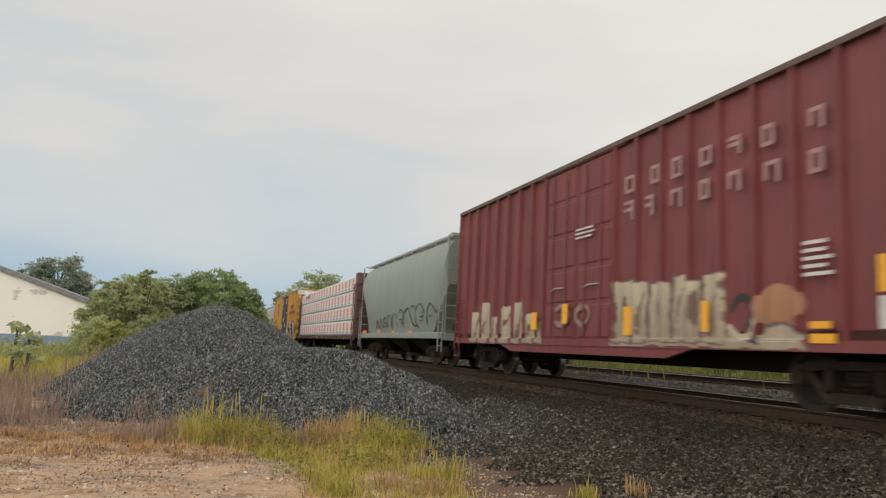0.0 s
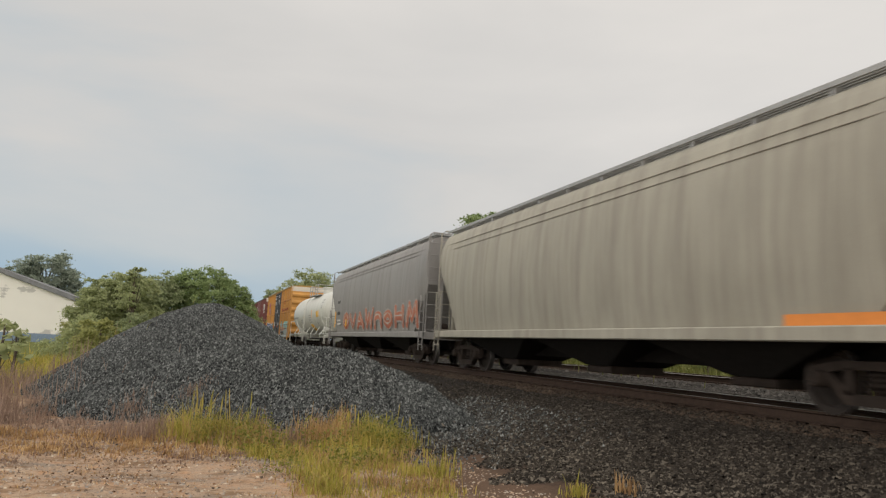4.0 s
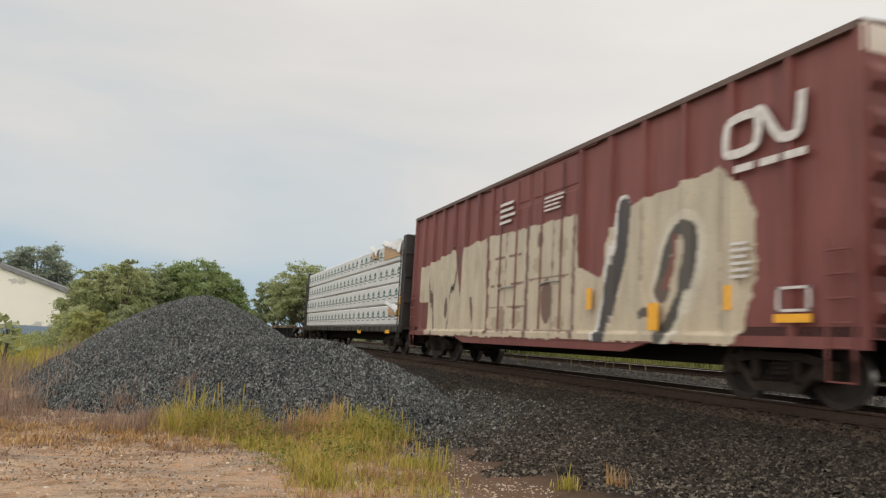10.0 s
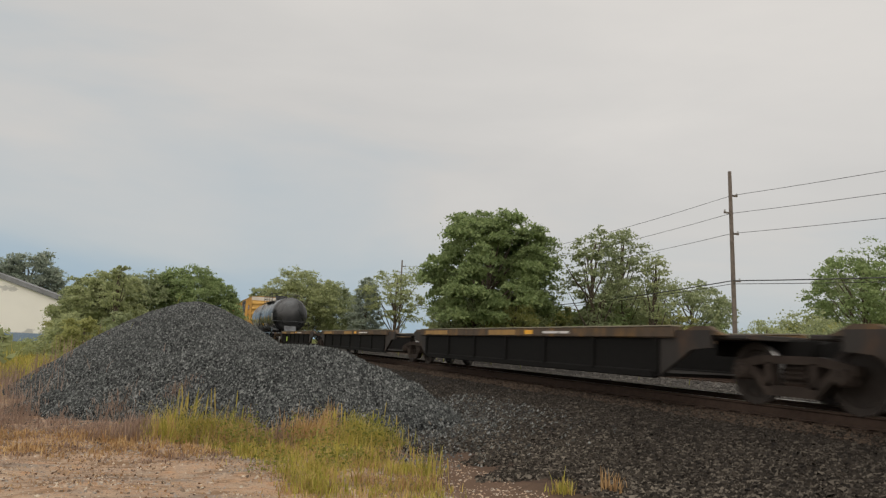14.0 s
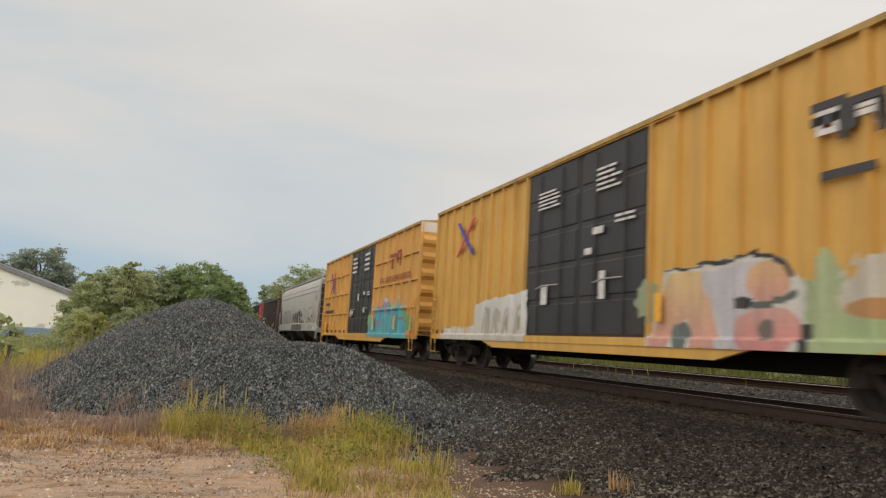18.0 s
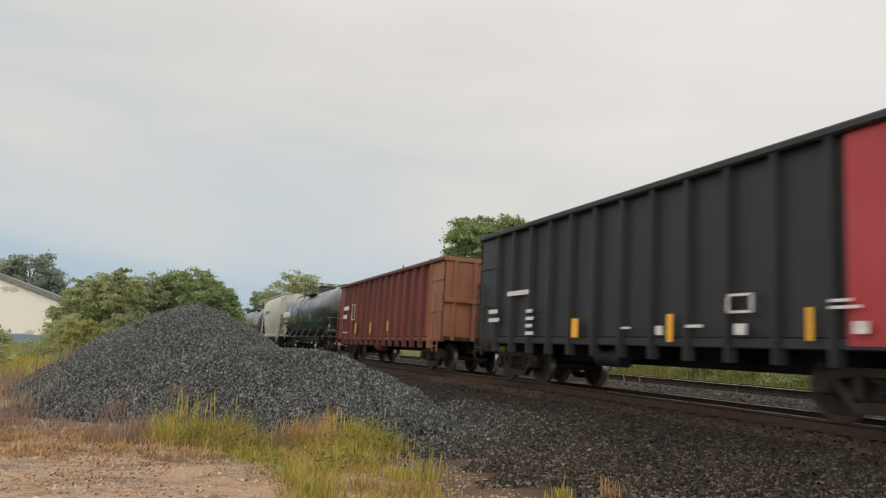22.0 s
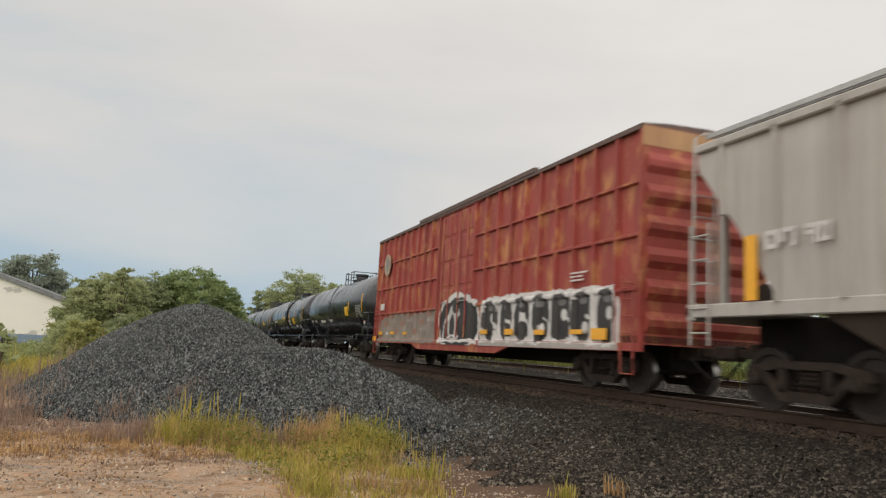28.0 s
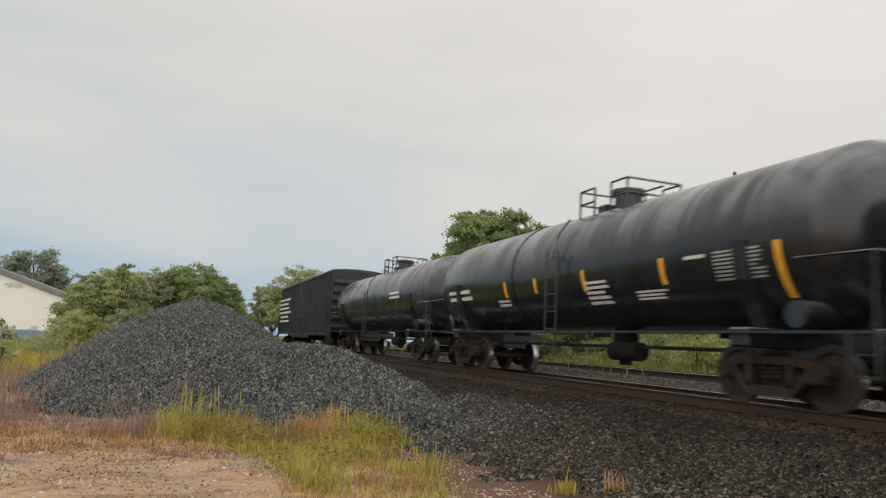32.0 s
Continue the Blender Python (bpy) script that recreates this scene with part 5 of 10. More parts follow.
    if board:
        walkb = part("running_board", Mesh().box(-0.66, -0.60, -hb - 0.1, hb + 0.1, top + 0.0, top + 0.04), M["galv"], car)
        for i in range(int(hb * 2 / 1.5)):
            y = -hb + 0.6 + i * 1.5
            part("board_bracket", Mesh().box(-1.24, -0.5, y - 0.03, y + 0.03, top - 0.16, top + 0.0), M["galv"], walkb)
        part("board_edge", Mesh().box(-1.27, -1.24, -hb - 0.1, hb + 0.1, top - 0.03, top + 0.05), M["galv"], walkb)
        for i in range(6):
            x = -1.2 + i * 0.09
            part("grating_bar", Mesh().box(x, x + 0.055, -hb - 0.1, hb + 0.1, top + 0.005, top + 0.035), M["galv"], walkb)
        for i in range(int(hb * 2 / 2.0)):
            y = -hb + 1.2 + i * 2.0
            part("hatch", Mesh().box(-0.28, 0.28, y - 0.8, y + 0.8, top - 0.06, top + 0.10, 0.03), body, car)
    for sgn, y in ((-1, -h), (1, h)):
        part("end_sill", Mesh().box(-HALF, HALF, y, y - sgn * 0.16, sill - 0.1, sill + 0.15, 0.02), sm2, car)
        part("end_platform", Mesh().box(-HALF + 0.1, HALF - 0.1, y - sgn * 0.1, y - sgn * 1.3, sill + 0.0, sill + 0.04), M["galv"], car)
        for x in (-0.9, 0.9):
            part("end_post", Mesh().box(x - 0.06, x + 0.06, y - sgn * 0.12, y - sgn * 0.24, sill + 0.1, mid + 0.5), body, car)
        ladder(car, -HALF + 0.06, -HALF + 0.5, sill, top - 0.1, y - sgn * 0.1, body, 8, axis="x")
        ladder(car, y - sgn * 0.12, y - sgn * 0.55, sill - 0.5, sill + 1.5, -HALF - 0.02, body, 5)
        part("roof_grab", Mesh().tube([(-HALF + 0.08, y - sgn * 0.1, top - 0.6), (-HALF + 0.08, y - sgn * 0.1, top - 0.02), (-HALF + 0.2, y - sgn * 0.16, top + 0.06), (-0.5, y - sgn * 0.3, top + 0.08)], 0.028, 6), body, car, smooth=True)
        part("brake_cylinder", Mesh().disc((-0.6, y - sgn * 0.95, sill + 0.35), (1, 0, 0), [(-0.2, 0.0), (-0.2, 0.18), (0.25, 0.18), (0.3, 0.1), (0.3, 0.0)], 12), M["truck"], car, smooth=True)
        coupler(car, y, sgn)
        truck(car, y - sgn * 1.95)
    return car, h


TK = {"r": 1.5, "z": 2.62}      # radius and axis height of the tank in hand


def tank_arc(car, y0, y1, z0, z1, mat, name="stencil", label="", r=None, d=0.008):
    """A thin painted patch or strip that follows the tank's near side between two heights."""
    R, TANK_Z = TK["r"] + d, TK["z"]
    a0, a1 = (math.asin(max(-1, min(1, (z - TANK_Z) / R))) for z in (z0, z1))
    rings = []
    for k in range(7):
        a = a0 + (a1 - a0) * k / 6
        rings.append([(-R * math.cos(a), y0, TANK_Z + R * math.sin(a)), (-R * math.cos(a), y1, TANK_Z + R * math.sin(a)), (-(R - 0.02) * math.cos(a), y1, TANK_Z + (R - 0.02) * math.sin(a)), (-(R - 0.02) * math.cos(a), y0, TANK_Z + (R - 0.02) * math.sin(a))])
    return part(name, Mesh().loft(rings), mat, car, label)


def tank_lines(car, y0, y1, z0, z1, mat, rows, seed):
    r = random.Random(seed)
    dz = (z1 - z0) / rows
    for i in range(rows):
        z = z1 - dz * (i + 0.5)
        tank_arc(car, y0 + (y1 - y0) * r.uniform(0, 0.25), y1, z - dz * 0.26, z + dz * 0.26, mat, "stencil_line")


def tank_car(label, front, back, mat, rail_mat=None, sill_mat=None, bands=(), centre=0.0, top_rail=True, walkway=False, dome=0.38, rail_len=1.6, over=1.05, struts=False, r=1.5, neck=0.52, rail_h=0.68, ladder_y=None):
    """A tank car: dished shell, manway platform with railings, ladder, running boards, stub sills, end platforms. front and back are the shell's straight ends."""
    car, h = new_car("tank_car", label, "tank car", front, back)
    hr, sm2 = rail_mat or M["darkrail"], sill_mat or mat
    TANK_R, TANK_Z = TK["r"], TK["z"] = r, 1.12 + r
    k = r / 1.5
    prof = [(-h - 0.62, 0.02), (-h - 0.60, 0.35 * k), (-h - 0.50, 0.80 * k), (-h - 0.33, 1.15 * k), (-h - 0.16, 1.36 * k), (-h, 1.47 * k), (-h + 0.12, TANK_R)]
    prof = prof + [(y, TANK_R) for y in (-h * 0.5, 0.0, h * 0.5)] + [(-a, r) for a, r in prof[::-1]]
    part("shell", Mesh().disc((0, 0, TANK_Z), (0, 1, 0), prof, 40), mat, car, smooth=True)
    for y in bands:
        part("band", Mesh().disc((0, y, TANK_Z), (0, 1, 0), [(-0.07, TANK_R - 0.01), (-0.07, TANK_R + 0.022), (0.07, TANK_R + 0.022), (0.07, TANK_R - 0.01)], 40), mat, car, smooth=True)
    zt = TANK_Z + TANK_R
    if dome:
        dm = part("manway", Mesh().disc((0, centre, zt - 0.1), (0, 0, 1), [(0.0, neck), (dome, neck), (dome + 0.05, neck + 0.06), (dome + 0.14, neck + 0.06), (dome + 0.16, neck * 0.6), (dome + 0.16, 0.02)], 20), mat, car, smooth=True)
        part("valve_box", Mesh().box(-0.3, 0.3, centre + neck + 0.2, centre + neck + 0.2 + neck, zt - 0.1, zt + 0.28 * neck / 0.52, 0.05), mat, car)
    pw = 1.22 if neck > 0.4 else 0.7
    pf = part("platform", Mesh().box(-pw - 0.03, pw + 0.03, centre - rail_len, centre + rail_len, zt - 0.26, zt - 0.22), M["galv"] if hr == M["galv"] else M["darkrail"], car)
    if top_rail:
        zz = zt - 0.22
        for x in (-pw, pw):
            for k, y in enumerate((centre - rail_len, centre - rail_len * 0.35, centre + rail_len * 0.35, centre + rail_len)):
                part("rail_post", Mesh().tube([(x, y, zz - 0.12), (x, y, zz + rail_h)], 0.026, 6), hr, pf)
            for z in (zz + rail_h * 0.53, zz + rail_h):
                part("hand_rail", Mesh().tube([(x, centre - rail_len, z), (x, centre - rail_len * 0.35, z)], 0.024, 6), hr, pf)
                part("hand_rail", Mesh().tube([(x, centre + rail_len * 0.35, z), (x, centre + rail_len, z)], 0.024, 6), hr, pf)
                part("hand_rail", Mesh().tube([(x, centre - rail_len * 0.35, z + 0.10), (x, centre + rail_len * 0.35, z + 0.10)], 0.024, 6), hr, pf) if x > 0 else None
        for y in (centre - rail_len, centre + rail_len):
            for z in (zz + rail_h * 0.53, zz + rail_h):
                part("hand_rail", Mesh().tube([(-pw, y, z), (pw, y, z)], 0.024, 6), hr, pf)
    if walkway:
        part("top_pipe", Mesh().tube([(-0.55, -h + 0.4, zt - 0.02), (-0.55, centre - rail_len, zt + 0.06)], 0.03, 6), hr, car)
        part("top_pipe", Mesh().tube([(-0.55, centre + rail_len, zt + 0.06), (-0.55, h - 0.4, zt - 0.02)], 0.03, 6), hr, car)
    ly = centre + rail_len - 0.55 if ladder_y is None else ladder_y
    ladder(car, ly, ly + 0.5, 0.55, TANK_Z + 0.35, -HALF - 0.06, sm2, 6)
    part("upper_ladder", Mesh().tube([(-HALF - 0.05, ly + 0.25, TANK_Z + 0.2), (-1.42, ly + 0.25, TANK_Z + 0.8), (-1.15, ly + 0.25, zt - 0.3)], 0.03, 5), sm2, car)
    # running board along the side, on brackets
    L = h + over
    part("running_board", Mesh().box(-HALF - 0.02, -HALF + 0.2, -L + 0.1, L - 0.1, 1.06, 1.10), sm2, car)
    for i in range(7 if struts else 4):
        y = -h + 2 * h * (i + 0.5) / (7 if struts else 4)
        part("bracket", Mesh().tube([(-HALF + 0.05, y, 1.08), (-1.22, y, TANK_Z - 1.05)], 0.035, 5) if struts else Mesh().box(-HALF + 0.08, -1.0, y - 0.02, y + 0.02, 0.98, 1.07), sm2, car)
    part("pipe", Mesh().tube([(-0.5, -h + 2.5, 0.82), (-0.5, h - 2.5, 0.82)], 0.04, 6), M["under"], car)
    part("brake_reservoir", Mesh().disc((-0.45, -h * 0.22, 0.72), (0, 1, 0), [(-0.5, 0.0), (-0.5, 0.2), (0.5, 0.2), (0.5, 0.0)], 12), M["under"], car, smooth=True)
    part("bottom_outlet", Mesh().disc((0, centre, TANK_Z - TANK_R + 0.1), (0, 0, -1), [(0, 0.28), (0.35, 0.28), (0.45, 0.16), (0.8, 0.14), (0.8, 0.0)], 14), M["under"], car, smooth=True)
    for sgn in (-1, 1):
        y = sgn * h
        # saddle, stub sill and end platform
        part("saddle", Mesh().prism([(-1.2, 1.9), (-1.36, 2.1), (-1.42, 2.5), (-1.48, 2.5), (-1.4, 1.9), (-1.0, 1.12), (1.0, 1.12), (1.4, 1.9), (1.48, 2.5), (1.42, 2.5), (1.36, 2.1), (1.2, 1.9), (0.6, 1.35), (-0.6, 1.35)], "y", y - sgn * 1.55, y - sgn * 1.25), sm2, car)
        part("stub_sill", Mesh().box(-0.36, 0.36, y - sgn * 2.6, sgn * L, 0.66, 1.14, 0.03), sm2, car)
        part("bolster_beam", Mesh().box(-1.45, 1.45, y - sgn * 1.2, y - sgn * 1.6, 0.86, 1.16, 0.03), sm2, car)
        part("end_platform", Mesh().box(-HALF, HALF, y + sgn * 0.55, sgn * L, 1.06, 1.10), M["galv"], car)
        part("end_beam", Mesh().box(-HALF, HALF, sgn * L, sgn * (L - 0.12), 0.92, 1.12, 0.02), sm2, car)
        for x in (-HALF + 0.02, HALF - 0.02):
            part("end_rail", Mesh().tube([(x, sgn * (L - 0.1), 1.08), (x, sgn * (L - 0.1), 2.1), (x * 0.97, y - sgn * 0.3, 2.12)], 0.024, 6), sm2, car)
        part("end_rail", Mesh().tube([(-HALF + 0.02, sgn * (L - 0.1), 2.1), (HALF - 0.02, sgn * (L - 0.1), 2.1)], 0.024, 6), sm2, car)
        for yy in (L - 0.06, L - 0.46):
            part("step_bar", Mesh().tube([(-HALF - 0.02, sgn * yy, 0.5), (-HALF - 0.02, sgn * yy, 1.1)], 0.022, 5), sm2, car)
        for z in (0.52, 0.80):
            part("step", Mesh().box(-HALF - 0.045, -HALF + 0.02, sgn * (L - 0.46), sgn * (L - 0.06), z - 0.012, z + 0.012), sm2, car)
        part("head_brace", Mesh().prism([(y - sgn * 1.7, 1.14), (sgn * (L - 0.15), 1.14), (y + sgn * 0.50, 1.72), (y + sgn * 0.10, 1.5)], "x", -0.5, 0.5), sm2, car)
        part("brake_reservoir", Mesh().disc((-1.0, y - sgn * 0.35, 1.34), (1, 0, 0), [(-0.42, 0.0), (-0.42, 0.2), (0.35, 0.2), (0.42, 0.12), (0.42, 0.0)], 12), sm2, car, smooth=True) if sgn < 0 else None
        if sgn > 0:
            stand = part("brake_stand", Mesh().box(-0.75, -0.05, L - 0.42, L - 0.2, 1.1, 2.0, 0.04), sm2, car)
            part("brake_wheel", Mesh().disc((-0.4, L - 0.16, 1.85), (0, 1, 0), [(0.0, 0.30), (0.04, 0.30), (0.04, 0.24), (0.02, 0.22), (0.02, 0.0)], 16), M["darkrail"], stand)
        coupler(car, sgn * L, sgn)
        truck(car, y - sgn * 1.2)
    return car, h, r


def gondola(label, front, back, body, endm=None, top=3.95, sill=1.0, posts=13, end_len=1.2, post_mat=None):
    """A high-sided open gondola: posted sides, top chord, plain ends, floor."""
    car, h = new_car("gondola_car", label, "gondola car", front, back)
    em, pm = endm or body, post_mat or body
    X = -HALF + 0.08
    for s in (-1, 1):
        part("side_panel", Mesh().box(s * (HALF - 0.15), s * (HALF - 0.19), -h + end_len, h - 1.2, sill, top - 0.1), body, car)
        for e in (-1, 1):
            part("end_side_panel", Mesh().box(s * (HALF - 0.08), s * (HALF - 0.13), e * h, e * (h - (end_len if e < 0 else 1.2)), sill, top - 0.1), em if e < 0 else body, car)
        part("top_chord", Mesh().box(s * (HALF + 0.02), s * (HALF - 0.15), -h, h, top - 0.14, top, 0.03), pm, car)
        part("side_sill", Mesh().box(s * (HALF - 0.09), s * (HALF - 0.17), -h, h, sill - 0.06, sill + 0.10, 0.02), body, car)
    part("floor", Mesh().box(-HALF + 0.1, HALF - 0.1, -h, h, sill, sill + 0.12), M["under"], car)
    part("centre_sill", Mesh().box(-0.35, 0.35, -h + 0.4, h - 0.4, 0.6, sill), M["under"], car)
    for i in range(posts):
        y = -h + 1.2 + (2 * h - 2.4) * i / (posts - 1)
        part("side_post", Mesh().loft([[(X + 0.09, y - 0.075, z), (X - 0.075, y - 0.035, z), (X - 0.075, y + 0.035, z), (X + 0.09, y + 0.075, z)] for z in (sill - 0.28, top - 0.12)]), em if y < -h + end_len + 0.1 else pm, car)
    front_mat = em
    for e in (-1, 1):
        em = front_mat if e < 0 else body
        for z in (sill + 0.9, sill + 1.95):
            part("end_girt", Mesh().box(X - 0.03, X + 0.02, e * (h - 0.05), e * (h - 1.1), z, z + 0.08, 0.01), em, car)
        y = e * h
        part("end_wall", Mesh().box(-HALF + 0.08, HALF - 0.08, y, y - e * 0.08, sill, top - 0.05), em, car)
        for x in (-1.1, -0.4, 0.4, 1.1):
            part("end_post", Mesh().box(x - 0.06, x + 0.06, y, y + e * 0.08, sill, top - 0.08, 0.02), em, car)
        part("end_beam", Mesh().box(-HALF + 0.08, HALF - 0.08, y, y + e * 0.1, top - 1.5, top - 1.36, 0.02), em, car)
        part("end_cap", Mesh().box(-HALF + 0.02, HALF - 0.02, y + e * 0.06, y - e * 0.12, top - 0.14, top, 0.02), em, car)
        ladder(car, y - e * 0.12, y - e * 0.55, sill - 0.4, sill + 1.6, -HALF - 0.03, em, 5)
        coupler(car, y, e)
        truck(car, y - e * 1.75)
    for i in range(5):
        y = -h + 2.4 + (2 * h - 4.8) * i / 4
        part("hopper_door", Mesh().loft([[(-1.3, y - 0.5, sill), (1.3, y - 0.5, sill), (1.3, y + 0.5, sill), (-1.3, y + 0.5, sill)], [(-0.9, y - 0.3, sill - 0.28), (0.9, y - 0.3, sill - 0.28), (0.9, y + 0.3, sill - 0.28), (-0.9, y + 0.3, sill - 0.28)]]), M["under"], car)
    part("brake_reservoir", Mesh().disc((-1.0, 0.9, 0.72), (0, 1, 0), [(-0.45, 0.0), (-0.45, 0.2), (0.45, 0.2), (0.45, 0.0)], 12), body, car, smooth=True)
    return car, h


def centerbeam(label, front, back, frame_mat, wrap, print_mat, print2, packs=5, tiers=4, top=4.52, torn=(), bulk=None, marks=4, style="square"):
    """A bulkhead flatcar with a centre beam, loaded with wrapped lumber packs in tiers."""
    car, h = new_car("centerbeam_flatcar", label, "flatcar", front, back)
    bm2 = bulk or frame_mat
    dz = 1.12
    part("deck", Mesh().box(-HALF + 0.02, HALF - 0.02, -h, h, dz - 0.12, dz), frame_mat, car)
    for s in (-1, 1):
        part("side_sill", Mesh().box(s * HALF, s * (HALF - 0.1), -h, h, dz - 0.25, dz + 0.02, 0.02), frame_mat, car)
        for i in range(26):
            y = -h + 0.4 + (2 * h - 0.8) * i / 25
            part("stake_pocket", Mesh().box(s * (HALF + 0.05), s * (HALF - 0.02), y - 0.11, y + 0.11, dz - 0.22, dz - 0.02, 0.015), frame_mat, car) if s < 0 else None
    part("centre_sill", Mesh().box(-0.4, 0.4, -h + 0.5, h - 0.5, 0.5, dz - 0.1), M["under"], car)
    for i in range(15):
        y = -h + 0.9 + (2 * h - 1.8) * i / 14
        part("beam_post", Mesh().box(-0.12, 0.12, y - 0.08, y + 0.08, dz, top - 0.05), frame_mat, car)
    part("top_beam", Mesh().box(-0.2, 0.2, -h + 0.3, h - 0.3, top - 0.06, top + 0.10, 0.02), frame_mat, car)
    for e in (-1, 1):
        y = e * h
        bh = part("bulkhead", Mesh().box(-HALF + 0.03, HALF - 0.03, y, y - e * 0.42, dz, top + 0.10, 0.04), bm2, car)
        for x in (-1.1, -0.55, 0, 0.55, 1.1):
            part("bulkhead_rib", Mesh().box(x - 0.07, x + 0.07, y, y + e * 0.1, dz, top + 0.05, 0.02), bm2, bh)
        for z in (dz + 0.9, dz + 1.9, dz + 2.8):
            part("bulkhead_girt", Mesh().box(-HALF + 0.06, HALF - 0.06, y, y + e * 0.07, z, z + 0.12, 0.02), bm2, bh)
        ladder(car, y - e * 0.05, y - e * 0.38, dz - 0.6, top - 0.5, -HALF - 0.03, bm2, 9)
        coupler(car, y, e)
        truck(car, y - e * 2.6)
        plate(car, "reflector", -HALF - 0.01, y - e * 0.3, y - e * 0.2, dz + 0.35, dz + 0.85, M["amber"])
    L0, L1 = -h + 0.46, h - 0.46
    th, pl = (top - 0.04 - dz) / tiers, (L1 - L0) / packs
    r = random.Random(7)
    for s in (-1, 1):
        for i in range(packs):
            for k in range(tiers):
                y0, y1 = L0 + pl * i + 0.015, L0 + pl * (i + 1) - 0.015
                z0, z1 = dz + th * k + 0.028, dz + th * (k + 1) - 0.008
                x0, x1 = s * (HALF - 0.05 - r.uniform(0, 0.04)), s * 0.16
                pk = part("lumber_pack", Mesh().box(x0, x1, y0, y1, z0, z1, 0.05), wrap, car, "lumber pack in white printed wrap")
                part("dunnage", Mesh().box(s * (HALF - 0.1), s * 0.2, y0 + pl * 0.5 - 0.05, y0 + pl * 0.5 + 0.05, z0 - 0.030, z0 + 0.004), M["wood"], pk)
                if s > 0:
                    continue
                for q in range(marks):
                    yc = y0 + (y1 - y0) * (q + 0.5 + 0.12 * (k % 2)) / marks
                    zc = (z0 + z1) / 2 + 0.06
                    if style == "square":
                        part("print", Mesh().box(x0 - 0.004, x0 + 0.02, yc - 0.17, yc + 0.17, zc - 0.2, zc + 0.2), print_mat, pk)
                        part("print_bar", Mesh().box(x0 - 0.004, x0 + 0.02, yc - 0.26, yc + 0.24, zc - 0.35, zc - 0.27), print2, pk)
                        part("print_mark", Mesh().box(x0 - 0.007, x0, yc - 0.10, yc + 0.10, zc - 0.02, zc + 0.03), wrap, pk)
                    else:
                        part("print", Mesh().prism([(yc - 0.17, zc - 0.14), (yc + 0.17, zc - 0.14), (yc + 0.17, zc + 0.05), (yc, zc + 0.18), (yc - 0.17, zc + 0.05)], "x", x0 - 0.004, x0 + 0.02), print_mat, pk)
                        part("print_mark", Mesh().box(x0 - 0.007, x0, yc - 0.09, yc + 0.09, zc - 0.06, zc - 0.01), wrap, pk)
                        part("print_bar", Mesh().box(x0 - 0.004, x0 + 0.02, yc + 0.24, yc + 0.75, zc - 0.17, zc - 0.11), print2, pk)
                        part("print_bar", Mesh().box(x0 - 0.004, x0 + 0.02, yc - 0.22, yc + 0.22, zc - 0.26, zc - 0.21), print2, pk)
    for i, k, w, up in torn:
        # torn wrap that bares the boards
        y0, z1 = L0 + pl * i + 0.1, dz + th * (k + 1)
        for j in range(7):
            # the tear is tall at its far end and runs out to a point
            lo = z1 - th * up + j * th * up / 7.2
            part("bare_board", Mesh().box(-HALF + 0.012 - 0.004 * (j % 2), -HALF + 0.08, y0 + w * (j / 7.5) ** 1.3, y0 + w - 0.04 * (j % 3), lo, lo + th * up / 7.6, 0.005), M["wood"], car, "bare sawn board where the wrap is torn")
        flap, n = Mesh(), 16
        rows = []
        for j in range(n + 1):
            f = j / n
            y, z = y0 - 0.1 + (w + 0.15) * f, z1 - th * up * (1 - f ** 0.8) * 0.95
            d = 0.03 * math.sin(j * 2.1) + 0.02 * math.sin(j * 4.7)
            rows.append([(-HALF - 0.02, y, z - 0.03 + d), (-HALF - 0.09 - 0.03 * math.sin(j * 1.7), y + 0.03, z + 0.05 + d), (-HALF - 0.05, y + 0.05, z + 0.16 + abs(d)), (-HALF + 0.02, y + 0.04, (max(z + 0.22, z1 + 0.04) if k == tiers - 1 else min(z + 0.24, z1)) + abs(d))])
        flap.loft(rows, caps=False, closed=False)
        part("torn_wrap", flap, wrap, car, "loose flap of torn wrap", smooth=True)
    return car, h


